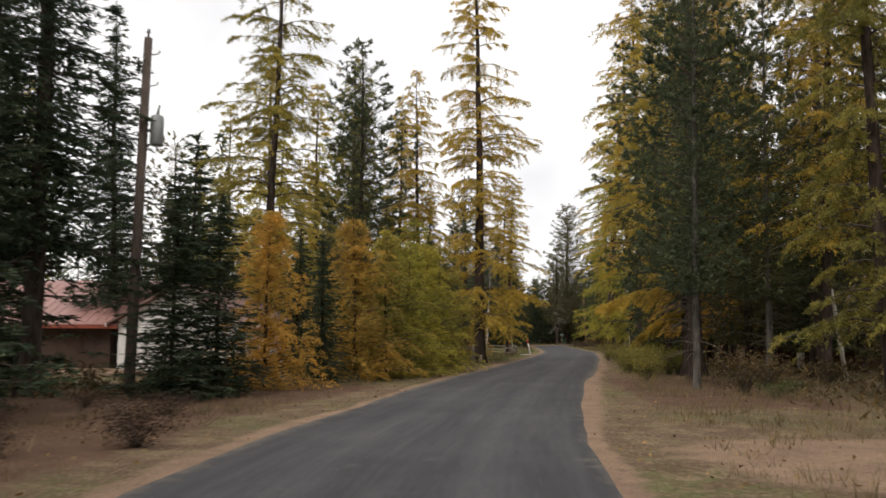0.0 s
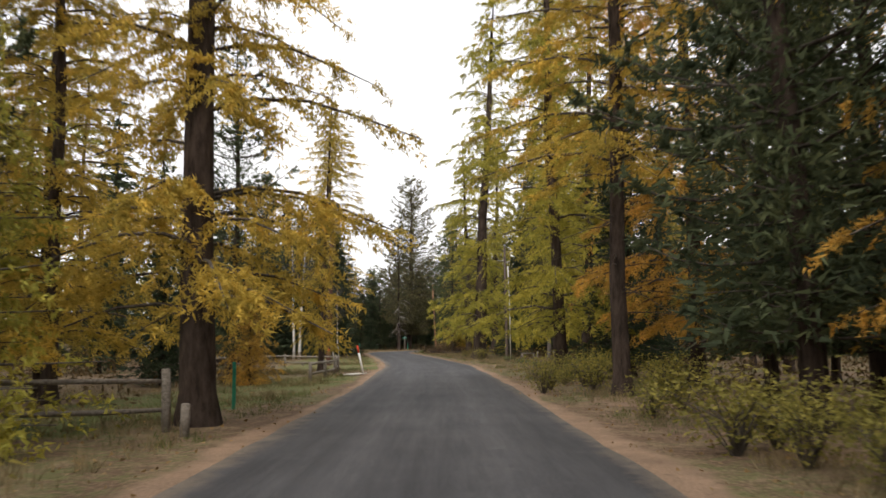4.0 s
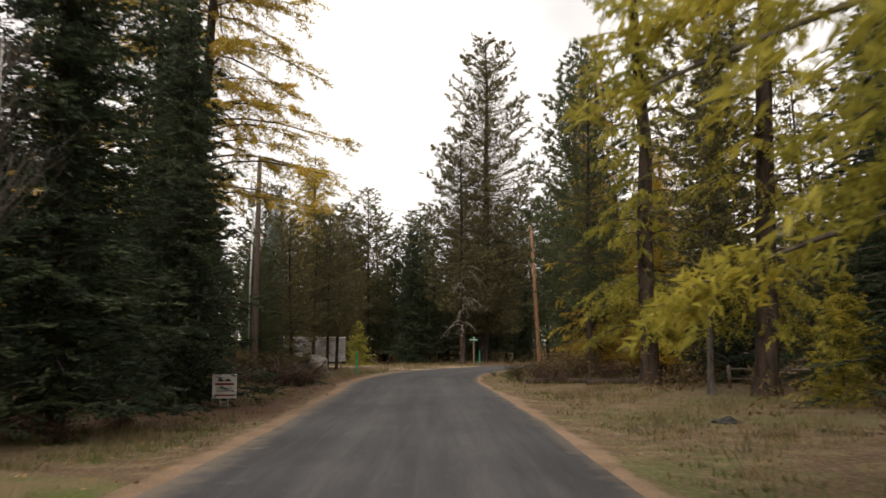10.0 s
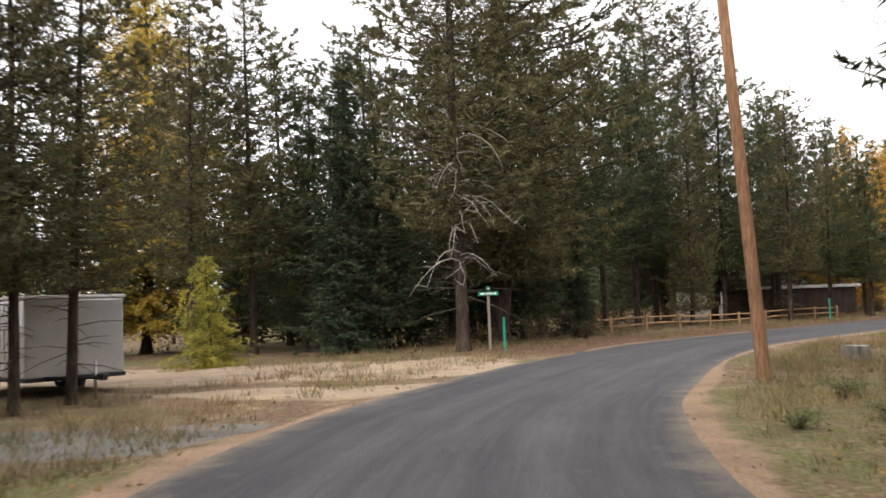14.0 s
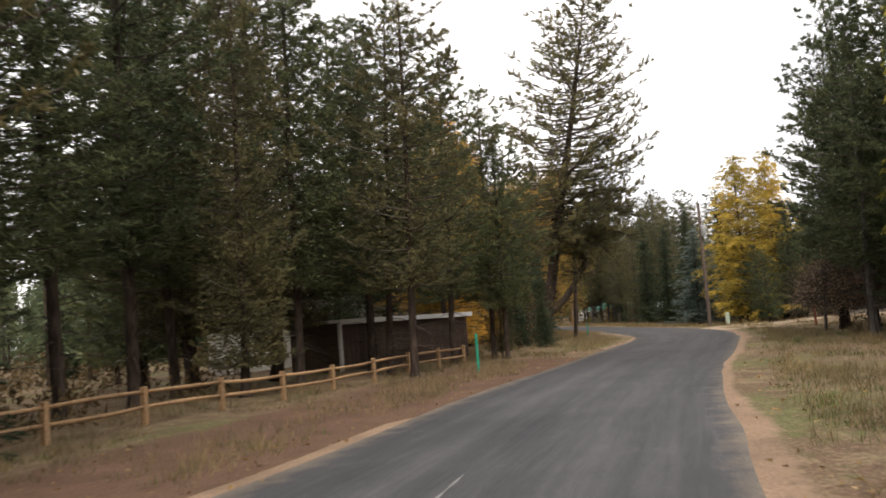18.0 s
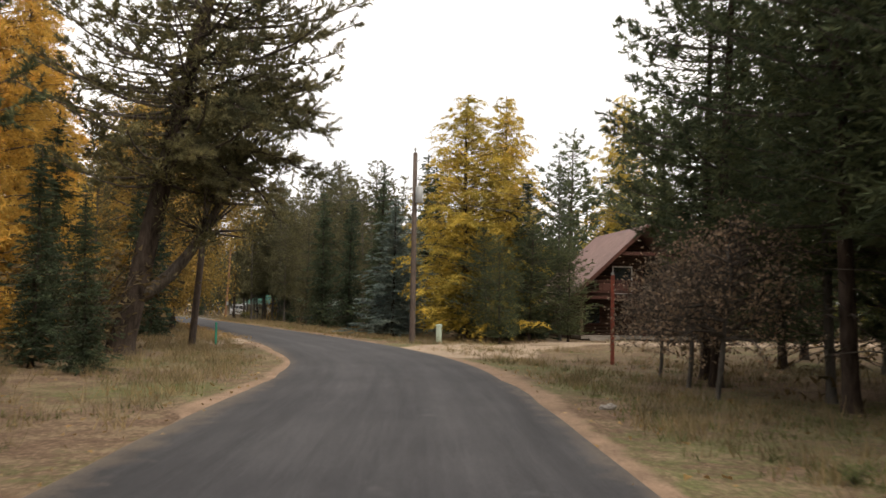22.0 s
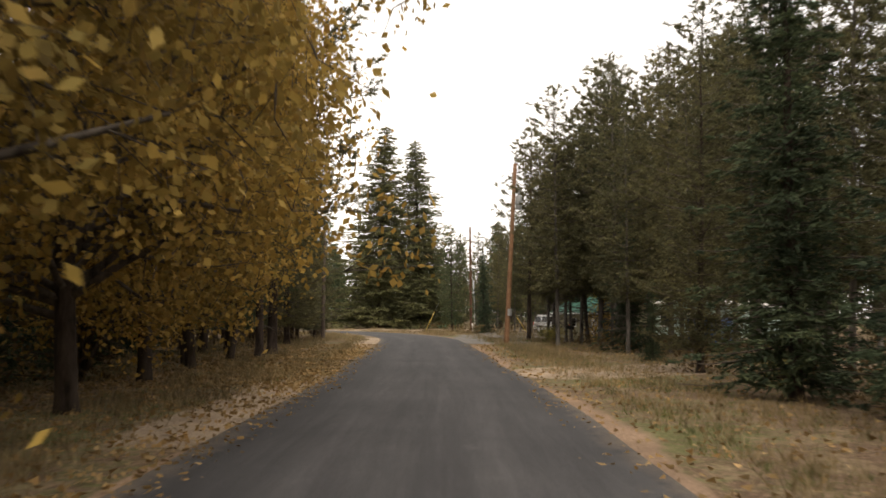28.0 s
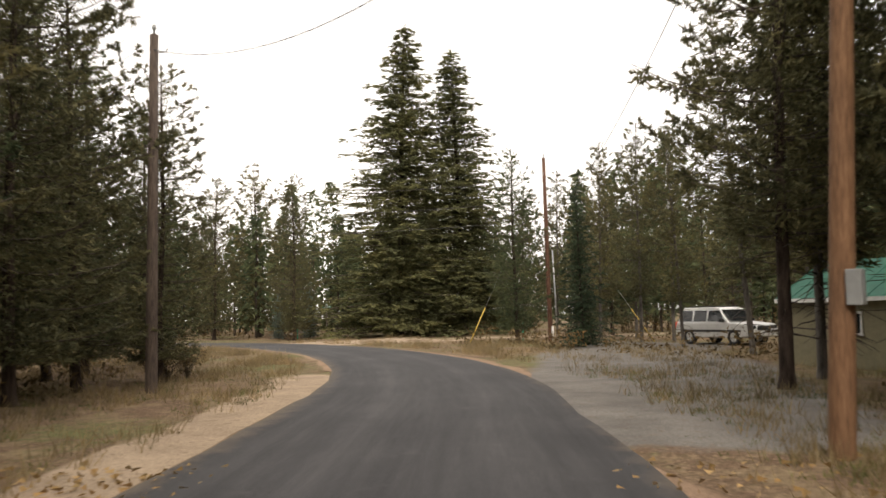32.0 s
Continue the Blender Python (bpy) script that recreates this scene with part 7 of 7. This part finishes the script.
# ---- shrubs, grass, leaves ----
# the 0.45 m brush is added: its dark brown stands in for ground shade
for mat, hh, rows in (("brush_brown", 0.45, [(-6.4, 19.5), (-7.4, 22.2), (-8.4, 25.4), (-5.6, 23.6), (-9.6, 21.4), (-6.0, 26.6), (-7.6, 28.2), (-10.2, 26.8), (-4.8, 20.8), (-8.8, 18.4)]),
                      ("brush_brown", 0.7, [(15.4, 156.2), (16.0, 157.6), (15.0, 159.6), (14.2, 157.8), (13.4, 159.8), (27.4, 165.7), (28.2, 163.7), (28.0, 160.8), (25.9, 160.0), (26.8, 162.4), (29.4, 161.8), (30.2, 164.6), (26.6, 158.4)]),
                      ("brush_brown", 0.5, [(14.9, 157.2), (15.5, 158.2), (15.9, 159.4), (14.6, 158.8), (15.2, 159.9), (14.0, 158.6), (13.6, 160.8), (14.6, 161.0), (11.0, 136.2), (12.6, 136.0), (9.2, 137.6), (13.2, 138.6), (11.8, 137.4), (10.2, 138.4)]),
                      ("leaf_shrub", 1.0, [(8.9, 50.1), (9.4, 48.4), (10.3, 48.9), (9.8, 50.2), (10.8, 50.6), (11.0, 56.6), (12.3, 55.4), (13.4, 55.2), (10.2, 51.4), (9.3, 51.6), (11.4, 49.6), (8.6, 43.5), (9.2, 46.2), (9.8, 49.5), (10.2, 52.0), (10.6, 55.0), (11.0, 57.5), (12.2, 58.8), (13.6, 66.0), (13.2, 73.2), (14.0, 75.5), (12.4, 64.2), (16.2, 72.8), (15.4, 76.4), (16.6, 79.2), (14.6, 73.4)]),
                      ("leaf_shrub", 1.0, [(11.8, 55.4), (15.0, 78), (16.3, 82), (22.0, 120), (23.5, 127.5), (104, 238), (106, 242), (116, 256), (134.8, 284.8), (133.5, 282)]),
                      ("leaf_dull", 1.2, [(10.4, 36.8), (8.8, 33.5), (13, 38.2), (26.5, 161), (28.6, 163.8), (29.8, 166.5), (27.2, 159.5), (11.0, 163.0), (12.6, 163.8), (9.0, 161.5), (14.2, 164.4), (24.7, 129.8), (30.5, 198.2), (33.5, 201.2)]),
                      ("leaf_dull", 2.6, [(72.4, 232.2), (75.6, 234.6), (78.4, 238.4), (101.5, 268), (98.2, 262.5), (75.0, 236.4)]),
                      ("leaf_dull", 0.7, [(26.4, 163.6), (27.4, 166.0), (128.9, 303.2), (129.8, 304.6), (25.4, 161.6)]),
                      ("leaf_green", 0.36, [(25.0, 163.2), (25.8, 166.4), (26.9, 169.2), (27.8, 171.4), (29.0, 173.6), (25.6, 168.4), (28.6, 170.4), (30.4, 176.4), (27.4, 173.8), (9.2, 32.2), (10.1, 34.8), (22.4, 108.5), (21.6, 101.2), (23.1, 113), (22.2, 105.4), (63, 207)])):
    for x, y in rows:
        tree("shrub", x + random.uniform(-0.5, 0.5), y + random.uniform(-0.5, 0.5), hh * random.uniform(0.65, 1.25), mat, 2.0 if mat == "leaf_green" else 2.1 if mat == "brush_brown" else random.uniform(1.0, 1.6))


def blades(name, mat, label, n, spots, height, seed, kind_word):
    """Tufts of thin blades at places drawn by spots(r)."""
    r = np.random.default_rng(seed)
    XY = spots(r, n)
    Z = ground_z(XY[:, 0], XY[:, 1])
    k = 10
    P = np.repeat(np.column_stack([XY, Z]), k, 0) + r.normal(size=(n * k, 3)) * [0.10, 0.10, 0.0]
    D = unit(r.normal(size=(n * k, 3)) * [0.42, 0.42, 0.1] + [0, 0, 1.0])
    tall = np.repeat(height * r.uniform(0.4, 1.25, n), k) * r.uniform(0.6, 1.1, n * k)
    V, F = slivers(P, D, tall, np.full(n * k, 0.013) * r.uniform(0.6, 1.4, n * k), r)
    tagged(obj(name, mesh_np(name, V, F), mat), label, kind_word, kind="stuff")


def verge(lo, hi, s0, s1, sides, clump=1.0):
    idx = np.where((LINE[:, 1] > s0) & (LINE[:, 1] < s1))[0]

    def spots(r, n):
        out = []
        while len(out) < n:
            i = r.choice(idx, 4 * n)
            sd = r.choice(sides, 4 * n)
            off = lo + (hi - lo) * r.random(4 * n) ** 1.3
            p = LINE[i] + SIDE[i] * (sd * off)[:, None] + r.normal(size=(4 * n, 2)) * 0.3
            w = waves(p[:, 0] * 2.1, p[:, 1] * 2.1) + 0.25 * r.normal(size=4 * n)
            keep = w > (0.0 if clump else -9)
            for a, b, c in CLEAR:
                keep &= (p[:, 0] - a) ** 2 + (p[:, 1] - b) ** 2 > (0.5 * c) ** 2
            keep &= near_road(p[:, 0], p[:, 1])[0] > lo - 0.4
            out.extend(p[keep].tolist())
        return np.array(out[:n])

    return spots


blades("dry_grass", "grass_dry", "tall straw-coloured dry grass on the verge", 7500, verge(4.4, 12.5, 2, 165, [-1, 1]), 0.34, 1, "grass")
blades("dry_grass", "grass_dry", "tall straw-coloured dry grass on the verge", 15000, verge(3.9, 13, 165, 335, [-1, 1]), 0.40, 2, "grass")
blades("green_grass", "grass_green", "short green grass tufts on the verge", 5200, verge(3.9, 8.5, 60, 175, [-1, -1, 1]), 0.16, 3, "grass")
blades("green_grass", "grass_green", "short green grass tufts on the verge", 5200, verge(3.9, 9.5, 180, 300, [1, 1, -1]), 0.16, 4, "grass")


def fallen(n, lo, hi, s0, s1, sides, size, seed, label, mat="fallen_leaf"):
    r = np.random.default_rng(seed)
    XY = verge(lo, hi, s0, s1, sides, 0)(r, n)
    Z = ground_z(XY[:, 0], XY[:, 1]) + 0.045
    D = unit(r.normal(size=(n, 3)) * [1, 1, 0.12])
    V, F = slivers(np.column_stack([XY, Z]), D, size * r.uniform(0.6, 1.4, n), size * r.uniform(0.5, 1.1, n), r)
    tagged(obj("leaf_litter", mesh_np("leaf_litter", V, F), mat), label, "leaves", kind="stuff")


fallen(16000, 2.4, 9.0, 236, 286, [-1, -1, -1, 1], 0.09, 6, "fallen golden leaves scattered along the verge")
fallen(4000, 2.9, 8.0, 260, 278, [-1], 0.12, 8, "large pale fallen leaves on the verge and the road edge")
fallen(6000, 3.0, 8.0, 5, 235, [-1, 1], 0.07, 7, "small fallen leaves and needles on the verge")

# a pale crack across the asphalt at the bend
CR = spline([(33.88, 191.76), (35.35, 193.38), (36.81, 194.7), (38.16, 195.81)], 0.15)
cr_w = 0.014 + 0.009 * np.sin(np.arange(len(CR)) * 1.3)
ribbon("road_crack", CR, [-cr_w, cr_w], [0.046, 0.046], "pale_crack", "thin pale sealed crack in the asphalt", "road marking")


def bough(parent, o, end, seed, mat, label):
    """One long drooping branch with its sprays of needles."""
    r = np.random.default_rng(seed)
    o, end = np.array(o, float), np.array(end, float)
    t = np.linspace(0, 1, 9)
    P = o + (end - o) * t[:, None]
    P[:, 2] += 0.35 * np.sin(t * 3.1)
    ln = np.linalg.norm(end - o)
    out = (end - o) / ln
    sidev = unit(np.cross(out, [0, 0, 1.0]))
    limbs, Q, D = [tube(P, 0.045 * np.linspace(1, 0.2, 9), 5, False)], [], []
    for k in range(70):
        s = r.uniform(0.12, 1.0)
        a = np.array([np.interp(s, t, P[:, q]) for q in range(3)])
        d = unit(out * 0.7 + sidev * r.choice([-1, 1]) * r.uniform(0.4, 1.0) + np.array([0, 0, r.uniform(-0.55, 0.15)]))
        l2 = (0.30 * ln * (1.1 - 0.75 * s) + 0.25) * r.uniform(0.5, 1.2)
        v = np.linspace(0, 1, 5)
        B = a + d * (l2 * v)[:, None] - np.array([0, 0, 0.38 * l2]) * (v**2)[:, None]
        limbs.append(tube(B, 0.012 * np.linspace(1, 0.3, 5), 3, False))
        m = int(260 * l2)
        w = r.random(m)
        Q.append(np.stack([np.interp(w, v, B[:, q]) for q in range(3)], 1) + r.normal(size=(m, 3)) * 0.03)
        D.append(unit(d * 0.4 + r.normal(size=(m, 3)) * 0.7 + [0, 0, -0.25]))
    Q, D = np.vstack(Q), np.vstack(D)
    V, F = slivers(Q, D, 0.085 * r.uniform(0.6, 1.3, len(Q)), 0.022 * r.uniform(0.6, 1.3, len(Q)), r)
    for nm, me, mt, kd in (("bough", tubes_mesh("bough", limbs), "twig", ""), ("bough_needles", mesh_np("bough_needles", V, F), mat, "stuff")):
        ob = obj(nm, me, mt, parent, label if nm != "bough" else "")
        ob.matrix_parent_inverse = parent.matrix_world.inverted()
        if kd:
            ob["kind"] = kd


for ob in list(scene.objects):
    if ob.name.startswith("larch_tree") and ob.type == "EMPTY" and abs(ob.location.x - 11.6) < 0.05 and abs(ob.location.y - 48.2) < 0.05:
        bough(ob, (11.6, 48.2, 3.9), (7.6, 48.9, 3.0), 5, "larch_gold", "long golden drooping bough")
        bough(ob, (11.6, 48.2, 3.0), (9.4, 49.4, 1.6), 6, "larch_gold", "long golden drooping bough")
        bough(ob, (11.6, 48.2, 4.6), (9.6, 46.6, 4.4), 7, "larch_gold", "long golden drooping bough")



def pine_bough(parent, o, end, seed):
    """One long crooked pine limb whose twigs end in brushes of needles."""
    r = np.random.default_rng(seed)
    o, end = np.array(o, float), np.array(end, float)
    t = np.linspace(0, 1, 9)
    P = o + (end - o) * t[:, None] + np.cumsum(r.normal(size=(9, 3)) * 0.10, 0) * t[:, None]
    P[:, 2] += 0.5 * np.sin(t * 3.1)
    ln = np.linalg.norm(end - o)
    limbs, Q, D = [tube(P, 0.09 * np.linspace(1, 0.15, 9), 6, False)], [], []
    for k in range(int(15 * ln)):
        s = r.uniform(0.2, 1.0) ** 0.7
        a = np.array([np.interp(s, t, P[:, q]) for q in range(3)])
        d = unit(unit(end - o) * 0.6 + r.normal(size=3) * [0.7, 0.7, 0.4])
        e = a + d * r.uniform(0.3, 0.9)
        limbs.append(tube(np.stack([a, (a + e) / 2 + [0, 0, -0.04], e]), np.array([0.016, 0.011, 0.006]), 3, False))
        m = 90
        v = r.random(m)[:, None]
        Q.append(a + (e - a) * (0.45 + 0.55 * v))
        D.append(unit(d * 0.6 + unit(r.normal(size=(m, 3))) * 0.9))
    Q, D = np.vstack(Q), np.vstack(D)
    V, F = slivers(Q, D, 0.16 * r.uniform(0.7, 1.2, len(Q)), 0.016 * r.uniform(0.7, 1.3, len(Q)), r)
    for nm, me, mt, kd in (("bough", tubes_mesh("bough", limbs), "bark_dark", ""), ("bough_needles", mesh_np("bough_needles", V, F), "pine_olive", "stuff")):
        ob = obj(nm, me, mt, parent, "long needled pine limb" if kd else "")
        ob.matrix_parent_inverse = parent.matrix_world.inverted()
        if kd:
            ob["kind"] = kd


bpy.context.view_layer.update()
for ob in list(scene.objects):
    if ob.name.startswith("forked_pine") and ob.type == "EMPTY":
        for q, end in enumerate(((75.9, 226.6, 6.4), (75.6, 226.2, 5.2), (75.2, 225.6, 4.7), (74.2, 227.0, 5.2), (74.8, 226.6, 5.9), (73.0, 226.4, 6.2), (76.9, 225.6, 9.3), (76.1, 225.0, 8.1), (76.2, 224.8, 7.1), (75.6, 225.2, 6.3),
                                  (76.1, 225.0, 5.8), (77.1, 225.2, 10.9), (74.6, 225.0, 7.2), (73.8, 225.4, 7.7), (75.4, 226.0, 9.0), (76.6, 226.4, 12.0), (75.0, 226.0, 10.2), (76.6, 225.2, 7.7))):
            pine_bough(ob, (75.4 - 0.2 * (q % 6), 230.2, 6.6 + 0.3 * (q % 3) + 0.55 * max(0.0, end[2] - 6.5)), end, 80 + q)

stand("small_broadleaf", "leaf_tan", [(71.2, 210.3, 4.4), (73.6, 211.6, 4.2), (76.4, 213.2, 3.8)])

# a flat pale board left lying on the lawn
e = base("board", 8.91, 90.29, gz(8.91, 90.29) + 0.03, 59.1, "flat pale weathered board lying on the lawn", "board")
part("panel", box_bm(-0.83, 0.83, -0.28, 0.28, 0.0, 0.05, 0.008), "off_white", e)
for s in (-0.3, 0.3):
    part("batten", box_bm(s - 0.05, s + 0.05, -0.27, 0.27, -0.05, 0.0), "grey_wood", e)
